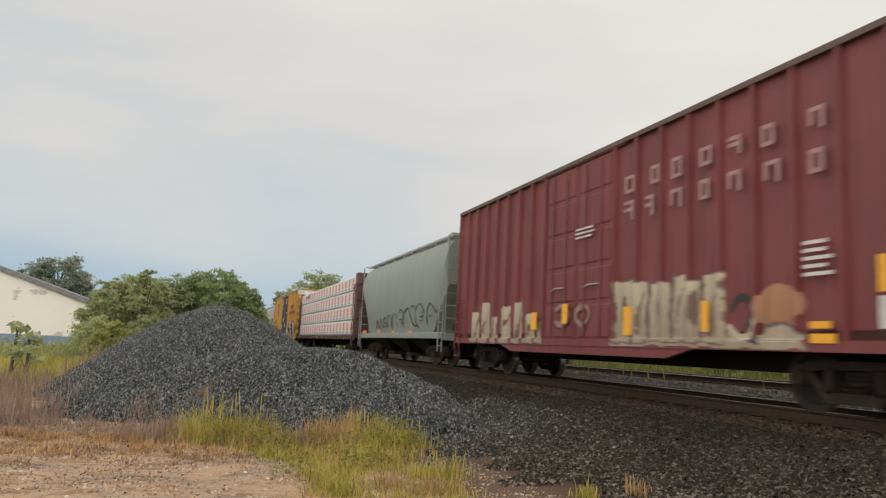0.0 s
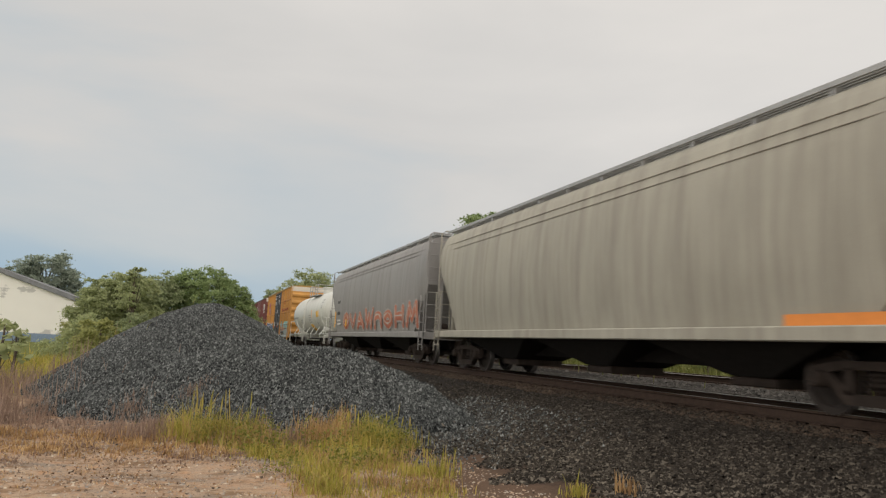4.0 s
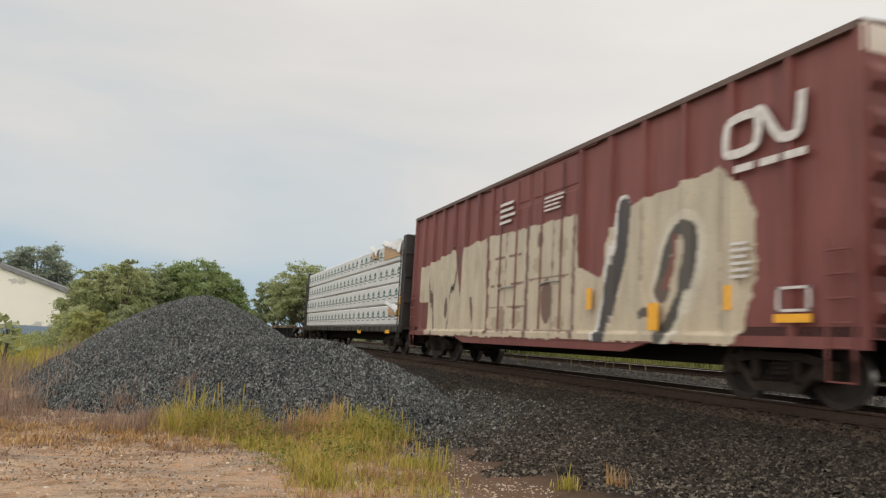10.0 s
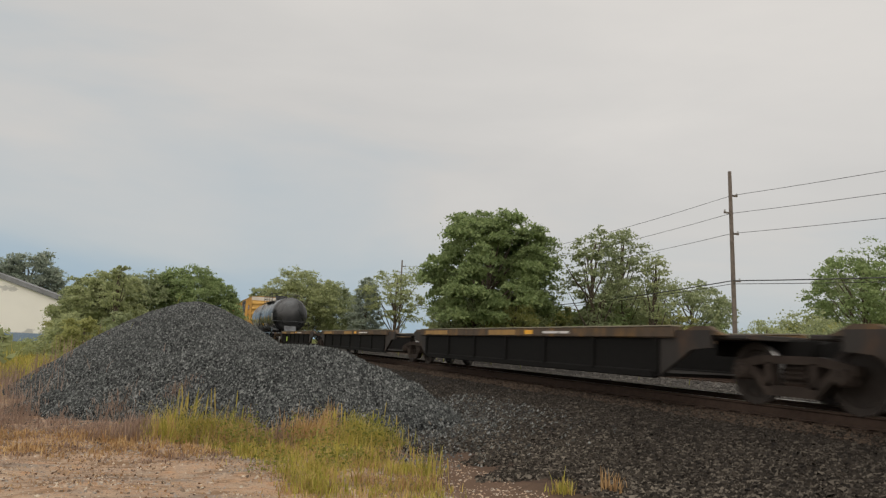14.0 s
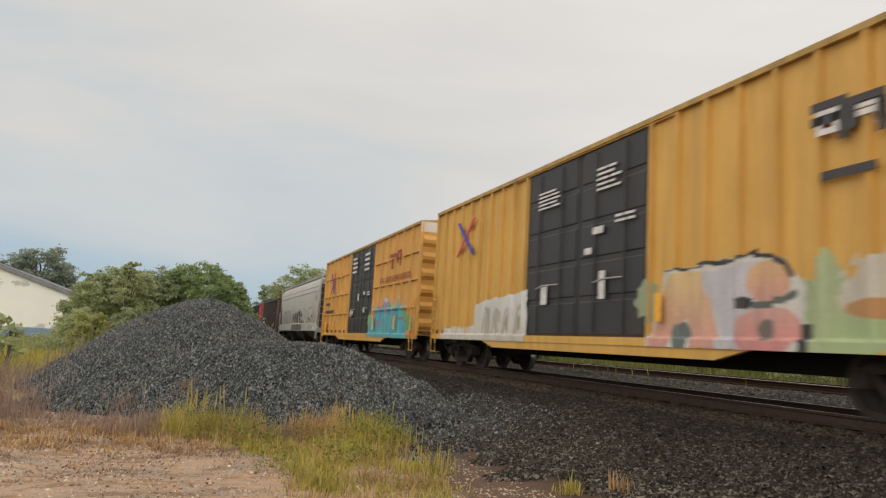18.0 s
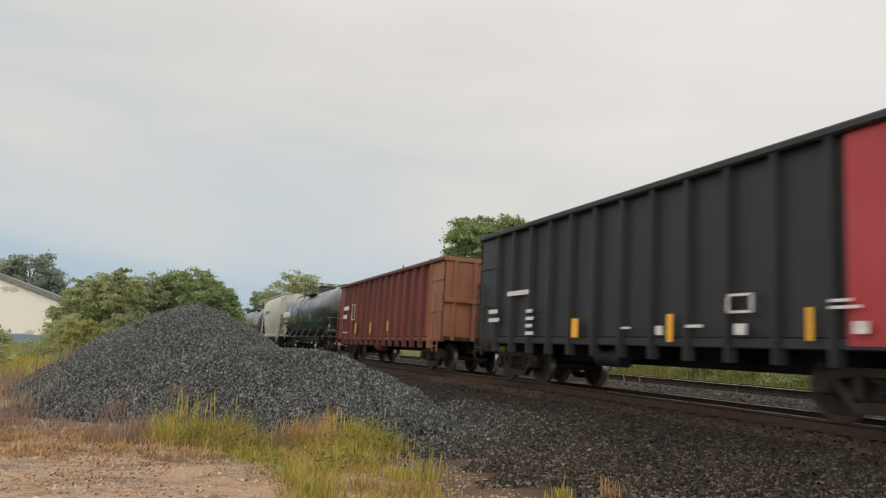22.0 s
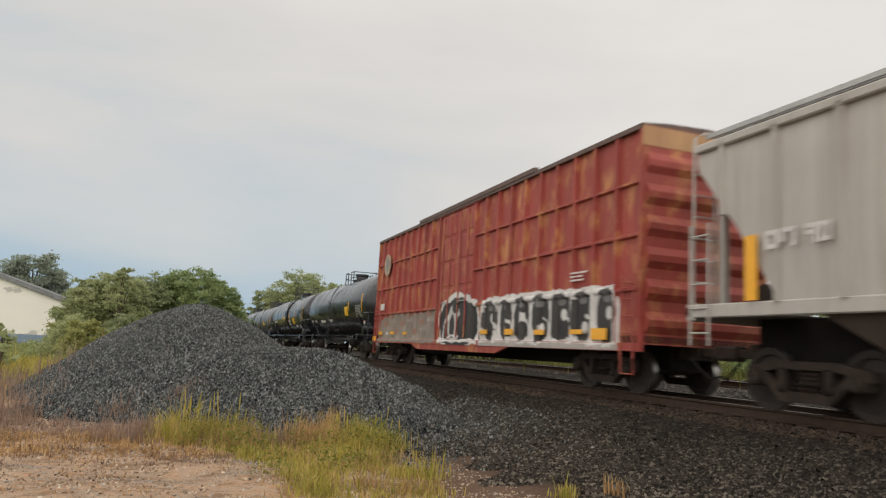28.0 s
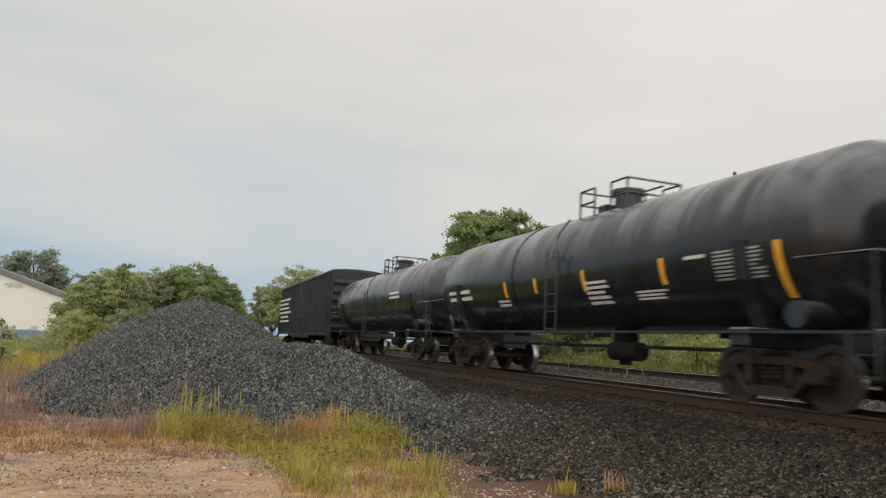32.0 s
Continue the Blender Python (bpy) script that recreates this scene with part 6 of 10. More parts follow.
def well_car(label, trucks, front, back):
    """An articulated set of five empty container wells on six shared trucks."""
    car, h = new_car("well_car", label, "well car", front, back)
    mid = (front + back) / 2
    T = [u - mid for u in trucks]
    for a, b in zip(T[:-1], T[1:]):
        y0, y1 = a + 1.75, b - 1.75
        for s in (-1, 1):
            side = part("well_side", Mesh().box(s * (HALF - 0.08), s * (HALF - 0.16), y0 + 0.6, y1 - 0.6, 0.30, 1.10), M["wellside"], car)
            part("top_chord", Mesh().box(s * HALF, s * (HALF - 0.2), y0 + 0.3, y1 - 0.3, 0.97, 1.168, 0.02), M["wellyellow"], car, "weathered brown top chord")
            part("chord_cap", Mesh().box(s * (HALF + 0.01), s * (HALF - 0.21), y0 + 0.3, y1 - 0.3, 1.168, 1.19), M["wellcap"], car)
            part("bottom_chord", Mesh().box(s * (HALF - 0.05), s * (HALF - 0.22), y0 + 0.9, y1 - 0.9, 0.26, 0.40, 0.02), M["wellside"], car)
            n = 7
            for i in range(n):
                y = y0 + 0.8 + (y1 - y0 - 1.6) * i / (n - 1)
                part("well_rib", Mesh().box(s * (HALF - 0.03), s * (HALF - 0.10), y - 0.06, y + 0.06, 0.36, 1.04, 0.01), M["wellside"], side)
            for e, y in ((1, y0), (-1, y1)):
                part("well_gusset", Mesh().prism([(y + e * 0.7, 0.32), (y + e * 0.7, 1.10), (y - e * 0.55, 1.10), (y - e * 0.55, 0.82), (y - e * 0.1, 0.78)], "x", s * (HALF - 0.07), s * (HALF - 0.15)), M["wellrust"], car)
        part("well_floor", Mesh().box(-HALF + 0.2, HALF - 0.2, y0 + 0.7, y1 - 0.7, 0.30, 0.36), M["under"], car)
        for e, y in ((1, y0), (-1, y1)):
            part("end_deck", Mesh().box(-HALF + 0.2, HALF - 0.2, y + e * 0.6, y - e * 1.2, 0.96, 1.04, 0.02), M["wellrust"], car)
            part("end_box", Mesh().box(-0.5, 0.5, y + e * 0.4, y - e * 1.6, 0.70, 1.0, 0.03), M["wellside"], car)
            for s in (-1, 1):
                part("end_cheek", Mesh().prism([(y + e * 0.4, 1.02), (y - e * 0.1, 1.17), (y - e * 0.45, 1.17), (y - e * 0.8, 1.02)], "x", s * (HALF - 0.1), s * (HALF - 0.2)), M["wellyellow"], car, "brown corner guide")
    for i, y in enumerate(T):
        truck(car, y, 1.83)
        if i in (1, 2, 3, 4):
            part("articulation", Mesh().box(-0.35, 0.35, y - 0.9, y + 0.9, 0.62, 0.98, 0.04), M["wellside"], car)
    for y, sgn in ((-h, -1), (h, 1)):
        part("end_sill", Mesh().box(-HALF + 0.1, HALF - 0.1, y, y - sgn * 0.25, 0.8, 1.06, 0.03), M["wellyellow"], car)
        part("end_platform", Mesh().box(-HALF + 0.15, HALF - 0.15, y, y - sgn * 3.0, 1.0, 1.06), M["wellrust"], car)
        coupler(car, y, sgn)
        ladder(car, y - sgn * 0.1, y - sgn * 0.5, 0.45, 1.1, -HALF, M["wellyellow"], 2, name="step")
    return car, h, T

# ---- the cars, in the train's order ----


def g(y0, y1, z0, z1, palette, **kw):
    return dict(y0=y0, y1=y1, z0=z0, z1=z1, palette=palette, **kw)


M["wood"] = plain("sawn_lumber", (0.50, 0.34, 0.20), 0.8, 0, 0.2, 12.0)
M["wellside"] = plain("black_well_steel", (0.009, 0.0085, 0.008), 0.85, spec=0.12)
M["wellrust"] = paint("brown_well_steel", (0.019, 0.0145, 0.0115), (0.012, 0.010, 0.009), 0.6, 0.85, rust=(0.085, 0.042, 0.02, 0.6))
M["wellyellow"] = paint("brown_weathered_chord", (0.070, 0.045, 0.026), (0.030, 0.022, 0.016), 0.7, 0.85, rust=(0.24, 0.13, 0.035, 0.75))
M["wellochre"] = paint("faded_ochre_stripe", (0.34, 0.19, 0.05), (0.10, 0.075, 0.05), 0.6, 0.7)
M["wellcap"] = paint("dusty_chord_top", (0.26, 0.24, 0.17), (0.12, 0.10, 0.07), 0.5, 0.8)
M["roof_brown"] = paint("brown_roof", (0.115, 0.075, 0.062), DIRT, 0.5, 0.7)
M["roof_yellow"] = paint("yellow_roof_edge", (0.42, 0.26, 0.07), DIRT, 0.6, 0.7)
M["doorblack"] = paint("black_door_paint", (0.022, 0.020, 0.021), (0.05, 0.04, 0.035), 0.5, 0.5)
M["tanband"] = paint("faded_tan_end_band", (0.46, 0.27, 0.13), (0.2, 0.09, 0.05), 0.5, 0.65)
M["capwhite"] = paint("white_end_band", (0.62, 0.57, 0.50), (0.3, 0.2, 0.12), 0.35, 0.6)
M["orange"] = plain("orange_print", (0.72, 0.13, 0.035), 0.6, 0, 0.1)
M["greenprint"] = plain("green_print", (0.055, 0.135, 0.11), 0.6, 0, 0.25)
M["greyprint"] = plain("grey_print", (0.22, 0.22, 0.23), 0.6, 0, 0.15)
M["palegrey"] = plain("pale_grey_stencil", (0.40, 0.40, 0.39), 0.6, 0, 0.15)
M["redmark"] = plain("red_brown_lettering", (0.26, 0.040, 0.030), 0.6, 0, 0.2)
M["bluemark"] = plain("blue_emblem", (0.06, 0.07, 0.34), 0.6, 0, 0.2)
M["redcross"] = plain("red_emblem", (0.55, 0.06, 0.05), 0.6, 0, 0.2)


def wrap_mat():
    m, n, l, p = node_mat("white_lumber_wrap")
    tc = n.new("ShaderNodeTexCoord").outputs["Object"]
    c = mixer(n, l, noise_of(n, l, tc, 1.2, 5.0), (0.56, 0.56, 0.57, 1), (0.68, 0.68, 0.68, 1))
    l.new(c, p.inputs["Base Color"])
    p.inputs["Roughness"].default_value = 0.42
    bump_of(n, l, p, math_of(n, l, "ADD", noise_of(n, l, tc, 3.5, 5.0, 0.6, distort=1.5), math_of(n, l, "MULTIPLY", noise_of(n, l, tc, 1.5, 3.0, stretch=(1, 0.6, 1.0)), 1.2)), 0.75, 0.06)
    return m


M["wrap"] = wrap_mat()
YEL = (0.57, 0.31, 0.055)
GR = {
    "t15": [g(1.2, 6.8, 1.7, 2.5, [(0.50, 0.50, 0.50), (0.03, 0.03, 0.03), (0.40, 0.40, 0.40)], seed=36.0, size=0.4, cover=0.55, edge=(0.5, 0.5, 0.5)), g(-3.3, -2.3, 2.7, 3.7, [(0.55, 0.55, 0.55), (0.45, 0.45, 0.45)], seed=37.0, size=0.3, cover=0.8)],
}
BROWN = (0.185, 0.050, 0.042)
M["wc"] = paint("maroon_boxcar", (0.19, 0.042, 0.042), (0.07, 0.03, 0.028), 0.55)
M["y4"] = paint("ochre_boxcar", YEL, (0.22, 0.12, 0.04), 0.5)
M["y8"] = paint("ochre_posted_boxcar", (0.56, 0.27, 0.05), (0.22, 0.12, 0.05), 0.5)
M["cn9"] = paint("brown_boxcar", BROWN, (0.06, 0.02, 0.018), 0.5)
M["cn10"] = paint("rusty_brown_boxcar", (0.205, 0.055, 0.042), (0.07, 0.025, 0.022), 0.5)
M["cn11"] = paint("brown_boxcar_painted_over", (0.185, 0.052, 0.045), (0.07, 0.025, 0.022), 0.5)
M["y16"] = paint("bright_ochre_boxcar", (0.60, 0.34, 0.07), (0.25, 0.14, 0.05), 0.4)
M["y17"] = paint("amber_posted_boxcar", (0.60, 0.31, 0.06), (0.25, 0.14, 0.05), 0.4)
M["red27"] = paint("faded_red_boxcar", (0.33, 0.052, 0.038), (0.15, 0.040, 0.032), 0.5, rust=(0.52, 0.23, 0.085, 0.95))
M["hop2"] = paint("grey_green_hopper", (0.235, 0.265, 0.24), (0.15, 0.16, 0.15), 0.28)
M["hop5"] = paint("tan_grey_hopper", (0.36, 0.34, 0.28), (0.16, 0.14, 0.11), 0.55)
M["furx"] = paint("grey_hopper", (0.26, 0.25, 0.24), (0.13, 0.12, 0.11), 0.5)
M["darkgrey"] = paint("dark_grey_steel", (0.075, 0.068, 0.058), (0.03, 0.026, 0.022), 0.6)
M["hop18"] = paint("pale_grey_hopper", (0.42, 0.40, 0.36), (0.20, 0.17, 0.14), 0.5)
M["hop23"] = paint("light_grey_hopper", (0.50, 0.50, 0.45), (0.28, 0.26, 0.22), 0.35)
M["hop26"] = paint("ribbed_grey_hopper", (0.42, 0.40, 0.37), (0.22, 0.18, 0.15), 0.45)
M["hopbase"] = paint("brown_hopper_base", (0.085, 0.066, 0.052), DIRT, 0.5)
M["gon19"] = paint("brown_gondola", (0.15, 0.062, 0.036), (0.04, 0.026, 0.020), 0.7, rust=(0.27, 0.105, 0.045, 0.6))
M["gonpost"] = paint("sooty_brown_post", (0.030, 0.021, 0.018), (0.018, 0.015, 0.013), 0.6, rust=(0.12, 0.045, 0.025, 0.35))
M["redpost"] = paint("sooty_red_post", (0.115, 0.022, 0.018), (0.03, 0.014, 0.012), 0.7, rust=(0.2, 0.05, 0.03, 0.35))
M["gon19end"] = paint("sooty_gondola_end", (0.13, 0.055, 0.035), (0.03, 0.022, 0.018), 0.75)
M["gon20"] = paint("black_gondola", (0.013, 0.0145, 0.018), (0.034, 0.034, 0.036), 0.5, fade=0.06)
M["gon20end"] = paint("red_gondola_end", (0.38, 0.035, 0.045), (0.12, 0.02, 0.025), 0.4)
M["gon21"] = paint("oxide_red_gondola", (0.19, 0.036, 0.025), (0.045, 0.018, 0.015), 0.75, fade=0.08, rust=(0.26, 0.07, 0.035, 0.5))
M["gon21end"] = paint("orange_brown_gondola_end", (0.28, 0.11, 0.055), (0.10, 0.035, 0.025), 0.7)
M["cb3"] = paint("maroon_flatcar", (0.10, 0.045, 0.042), DIRT, 0.5)
M["cb12"] = paint("black_flatcar", (0.021, 0.018, 0.017), (0.045, 0.035, 0.028), 0.5)
M["t15"] = paint("black_tank_tagged", (0.014, 0.015, 0.017), (0.06, 0.06, 0.06), 0.5, 0.27, fade=0.1, bump=0.08, dust_sheen=0.45, graffiti=GR["t15"])
M["t22"] = paint("black_tank_with_teal_tag", (0.013, 0.015, 0.018), (0.06, 0.064, 0.07), 0.5, 0.28, fade=0.1, bump=0.08, dust_sheen=0.85)

XS = -HALF - 0.006     # just outside the posts


CAR["wc"] = boxcar("maroon ribbed boxcar with pale graffiti along its lower side", 5.5, 22.1, M["wc"], M["roof_brown"], 5.2, 0.8, "mid", (-1.05, 2.02))
CAR["hop2"] = covered_hopper("grey-green covered hopper with a dark scrawl", 23.2, 36.9, M["hop2"], top=4.64, sill=1.02, curve=0.2)
CAR["cb3"] = centerbeam("maroon flatcar loaded with white-wrapped lumber with orange prints", 38.3, 60.85, M["cb3"], M["wrap"], M["orange"], M["greyprint"], 5, 4, 4.45, torn=((4, 3, 1.6, 0.5),))
CAR["y4"] = boxcar("ochre boxcar with black double doors and silver graffiti", 63.1, 81.8, M["y4"], M["roof_yellow"], 5.2, 0.78, "mid", (-2.55, 2.5), M["capwhite"], door_mat=M["doorblack"])
CAR["hop5"] = covered_hopper("tan-grey long covered hopper", 83.1, 101.4, M["hop5"], top=4.6, sill=1.02, seams=(3.9, 4.1))
CAR["furx"] = covered_hopper("grey covered hopper with orange graffiti", 102.5, 120.75, M["furx"], top=4.75, sill=1.0, seams=(4.1, 4.25))
CAR["t7"] = tank_car("white tank car with galvanised railings", 122.9, 136.9, M["white"], M["galv"], M["white"], struts=True, r=1.48, centre=-0.6)
CAR["y8"] = boxcar("ochre boxcar with outside posts, black doors and blue graffiti", 139.2, 157.75, M["y8"], M["roof_yellow"], 5.21, 0.74, "wide", (-2.54, 2.48), M["capwhite"], door_mat=M["doorblack"], girts=3)
CAR["cn9"] = boxcar("brown boxcar with yellow and green graffiti", 160.1, 178.3, M["cn9"], M["roof_brown"], 5.2, 0.8, "wide", (-2.6, 2.3), M["capwhite"])
CAR["cn10"] = boxcar("brown boxcar with teal and purple graffiti", 180.8, 199.2, M["cn10"], M["roof_brown"], 5.21, 0.8, "wide", (-2.56, 2.37), M["capwhite"])
CAR["cn11"] = boxcar("brown boxcar painted over with cream graffiti", 201.4, 220.1, M["cn11"], M["roof_brown"], 5.18, 0.76, "wide", (-2.35, 2.31), M["capwhite"])
CAR["cb12"] = centerbeam("black bulkhead flatcar loaded with white-wrapped lumber with green prints", 221.3, 244.0, M["cb12"], M["wrap"], M["greenprint"], M["greyprint"], 6, 4, 4.62, torn=((0, 3, 2.6, 0.75), (1, 3, 1.0, 0.5), (0, 0, 1.4, 0.5)), style="house", marks=4)
CAR["well"] = well_car("empty articulated container well car, weathered brown and black", [247.1, 263.7, 280.4, 297.7, 314.8, 331.1], 245.0, 333.1)
CAR["t15"] = tank_car("black tank car with white spray tags and long top railing", 335.6, 352.3, M["t15"], M["darkrail"], M["black"], rail_len=2.9, walkway=True, r=1.55, centre=-2.2)
CAR["y16"] = boxcar("bright ochre boxcar with black doors and pastel graffiti", 354.5, 373.4, M["y16"], M["roof_yellow"], 5.2, 0.78, "mid", (-2.54, 2.53), M["capwhite"], door_mat=M["doorblack"])
CAR["y17"] = boxcar("amber boxcar with outside posts, black doors and turquoise graffiti", 375.2, 393.75, M["y17"], M["roof_yellow"], 5.23, 0.74, "wide", (-2.64, 2.41), M["capwhite"], door_mat=M["doorblack"], girts=3)
CAR["hop18"] = covered_hopper("pale grey covered hopper with black graffiti", 395.2, 414.35, M["hop18"], top=4.62, sill=1.05, seams=(3.62, 3.95), cut=0.9, mid=4.02, pocket_mat=M["hopbase"], band=1.53, slope_mat=M["darkgrey"])
CAR["gon19"] = gondola("rusty brown high-sided gondola with sooty posts", 415.9, 429.8, M["gon19"], M["gon19end"], 3.97, posts=13, post_mat=M["gonpost"])
CAR["gon20"] = gondola("black gondola with red ends", 432.2, 446.0, M["gon20"], M["gon20end"], 3.95, posts=13, end_len=1.95)
CAR["gon21"] = gondola("oxide red gondola with orange-brown end panels", 448.9, 464.2, M["gon21"], M["gon21end"], 3.72, posts=15, post_mat=M["redpost"])
CAR["t22"] = tank_car("black tank car with teal scrawl and pale lettering", 466.9, 484.6, M["t22"], M["darkrail"], M["black"], walkway=True, struts=True, r=1.51, centre=-0.2)
CAR["hop23"] = covered_hopper("light grey short covered hopper with dark lettering", 486.7, 498.3, M["hop23"], top=4.62, sill=1.08, curve=0.2, pockets=2, pocket_mat=M["hop23"])
CAR["t24"] = tank_car("black tank car with white block lettering", 500.6, 516.4, M["blackwaffle"], M["darkrail"], M["black"], r=1.52, centre=-0.9)
CAR["t25"] = tank_car("dusty black tank car with white lettering block", 518.9, 534.8, M["blackwaffle"], M["darkrail"], M["black"], r=1.52, centre=-0.9)
CAR["hop26"] = covered_hopper("grey ribbed covered hopper with brown underside", 536.0, 553.0, M["hop26"], M["hop26"], top=4.5, sill=1.42, curve=0.02, ribs=15, pockets=3, mid=3.85, cut=1.7, board=True, pocket_mat=M["hopbase"])
CAR["red27"] = boxcar("faded red boxcar with black and white graffiti", 554.3, 573.1, M["red27"], M["roof_brown"], 5.2, 0.75, "mid", (-1.23, 1.72), M["tanband"], raised=True, girts=3)
CAR["t28"] = tank_car("black tank car with amber reflectors and a yellow square", 575.2, 589.7, M["black"], M["darkrail"], M["black"], r=1.51, centre=-0.3, rail_len=0.95, neck=0.32)
CAR["t29"] = tank_car("black tank car with yellow squares and a lettered panel", 591.9, 608.4, M["black"], M["darkrail"], M["black"], r=1.49, centre=0.1, neck=0.33, dome=0.38, rail_len=1.2, rail_h=0.98, ladder_y=-0.75)
CAR["t30"] = tank_car("dusty grey-black tank car with a yellow square", 610.6, 625.3, M["blackdusty"], M["darkrail"], M["black"], r=1.43, centre=-1.4, rail_len=0.95, neck=0.32)
CAR["t31"] = tank_car("black tank car with white lines of lettering", 627.6, 642.2, M["black"], M["darkrail"], M["black"], r=1.44, centre=-0.9, rail_len=0.95, neck=0.32, bands=(2.2,))
CAR["t32"] = tank_car("streaked black tank car", 644.4, 658.8, M["blackwaffle"], M["darkrail"], M["black"], r=1.42, centre=-0.4, rail_len=0.95, neck=0.32)
CAR["blk33"] = boxcar("black boxcar with white bars of lettering", 660.1, 681.0, M["gon20"], M["doorblack"], 4.62, 0.8, "mid", (-1.6, 1.6))


# ---- lettering, reflectors and placards ----
M["ambersq"] = plain("yellow_placard", (0.80, 0.46, 0.03), 0.5, 0, 0.12)
M["orangeprint"] = plain("orange_emblem", (0.62, 0.22, 0.06), 0.5, 0, 0.2)
KIND = {"block": "lettering_block", "reflector": "reflector", "placard": "placard", "frame": "stencil_frame"}


def glyph(car, x, y0, y1, z0, z1, mat):
    """One letter-sized plain sign: an open square of strokes."""
    t = min(0.065 if mat == M["faded"] else 0.13, (z1 - z0) * 0.24, (y1 - y0) * 0.32)
    k = int(abs(y0) * 37) % 3
    m = Mesh().loft([[(a, y0, z0), (a, y0, z1), (a, y1, z1), (a, y1, z1 - t), (a, y0 + t, z1 - t), (a, y0 + t, z0)] for a in (x - 0.006, x + 0.01)])
    part("lettering_block", m, mat, car)
    if k != 1:
        part("lettering_block", Mesh().box(x - 0.006, x + 0.01, y0 + t, y1, z0 + (0 if k == 0 else (z1 - z0) * 0.45), z0 + (0 if k == 0 else (z1 - z0) * 0.45) + t), mat, car)
    if k != 2:
        part("lettering_block", Mesh().box(x - 0.006, x + 0.01, y1 - t, y1, z0 + t, z1 - t), mat, car)


def side_marks(key, kind, mat, *rects):
    car = CAR[key][0]
    face_at = car_face.get(car.name)
    for y0, y1, z0, z1 in rects:
        x = face_at((z0 + z1) / 2) if face_at else XS
        if kind.startswith("lines"):
            bars(car, x, y0, y1, z0, z1, M[mat], int(kind[5:]), int(abs(y0 * 100)), "stencil_line")
        elif kind == "frame":
            m = Mesh()
            for a, b, c, d in ((y0, y1, z0, z0 + 0.04), (y0, y1, z1 - 0.04, z1), (y0, y0 + 0.05, z0, z1), (y1 - 0.05, y1, z0, z1)):
                m.box(x - 0.006, x + 0.01, a, b, c, d)
            part(KIND[kind], m, M[mat], car)
        else:
            if kind == "block":
                glyph(car, x, y0, y1, z0, z1, M["faded" if key == "wc" else mat])
                continue
            plate(car, KIND[kind], x - (0.004 if kind == "reflector" else 0), y0, y1, z0, z1, M[mat])


def tank_marks(key, kind, mat, *rects):
    car, h, TK["r"] = CAR[key][0], CAR[key][1], CAR[key][2]
    TK["z"] = 1.12 + TK["r"]
    for y0, y1, z0, z1 in rects:
        if kind.startswith("lines"):
            tank_lines(car, y0, y1, z0, z1, M[mat], int(kind[5:]), int(abs(y0 * 100)))
        elif kind == "frame":
            for a, b, c, d in ((y0, y1, z0, z0 + 0.04), (y0, y1, z1 - 0.04, z1), (y0, y0 + 0.05, z0, z1), (y1 - 0.05, y1, z0, z1)):
                tank_arc(car, a, b, c, d, M[mat], KIND[kind])
        else:
            if kind == "reflector" and y1 - y0 > 0.11:
                y0, y1 = (y0 + y1) / 2 - 0.055, (y0 + y1) / 2 + 0.055
            tank_arc(car, y0, y1, z0, z1, M[mat], KIND[kind])


side_marks("wc", "block", "bar_white", (-1.88, -1.56, 3.94, 4.29), (-2.69, -2.43, 3.97, 4.32), (-3.35, -3.07, 3.94, 4.32), (-4.14, -3.85, 3.98, 4.31), (-4.84, -4.55, 3.99, 4.31), (-5.53, -5.28, 3.96, 4.3), (-6.45, -6.19, 3.98, 4.3), (-1.85, -1.54, 3.38, 3.77))
side_marks("wc", "block", "bar_white", (-2.51, -2.27, 3.36, 3.76), (-3.36, -3.03, 3.37, 3.73), (-4.08, -3.84, 3.39, 3.74), (-4.83, -4.54, 3.38, 3.73), (-5.64, -5.33, 3.36, 3.71), (-6.43, -6.18, 3.34, 3.69))
side_marks("wc", "lines3", "bar_white", (-0.41, 0.42, 3.23, 3.51))
side_marks("wc", "lines5", "bar_white", (-6.59, -6.04, 1.86, 2.42))
side_marks("wc", "reflector", "amber", (-1.85, -1.57, 1.08, 1.64), (-4.07, -3.89, 1.13, 1.65), (-6.49, -6.14, 1.16, 1.26), (-6.56, -6.14, 0.96, 1.09), (2.28, 2.6, 1.22, 1.65), (0.72, 0.96, 1.34, 1.8), (-7.36, -7.22, 1.61, 2.08))
side_marks("wc", "placard", "bar_white", (-7.34, -7.22, 1.15, 1.56))
side_marks("hop2", "reflector", "amberred", (5.69, 6.52, 1.13, 1.35), (2.73, 3.32, 1.12, 1.33), (0.1, 0.7, 1.13, 1.3), (-2.51, -1.9, 1.16, 1.27))
side_marks("cb3", "reflector", "amber", (1.06, 1.58, 0.91, 1.04), (-1.39, -0.92, 0.91, 1.03))
side_marks("y4", "block", "redmark", (-5.67, -5.06, 3.5, 3.91), (-6.23, -5.81, 3.43, 3.89), (-6.87, -6.35, 3.5, 4.01))
side_marks("y4", "lines1", "bar_dark", (5.99, 7.34, 2.56, 2.82))
side_marks("y4", "lines1", "bar_dark", (5.37, 8.04, 1.94, 2.22))
side_marks("y4", "lines4", "bar_white", (0.74, 1.75, 4.17, 4.67))
side_marks("y4", "lines4", "bar_white", (-1.76, -0.9, 4.16, 4.71))
side_marks("y4", "lines2", "bar_white", (-2.34, -1.56, 3.2, 3.4))
side_marks("y4", "placard", "bar_white", (-1.04, -0.73, 2.76, 2.87), (0.12, 0.48, 2.42, 2.87), (1.3, 1.62, 1.81, 2.23), (-1.21, -0.99, 1.92, 2.34))
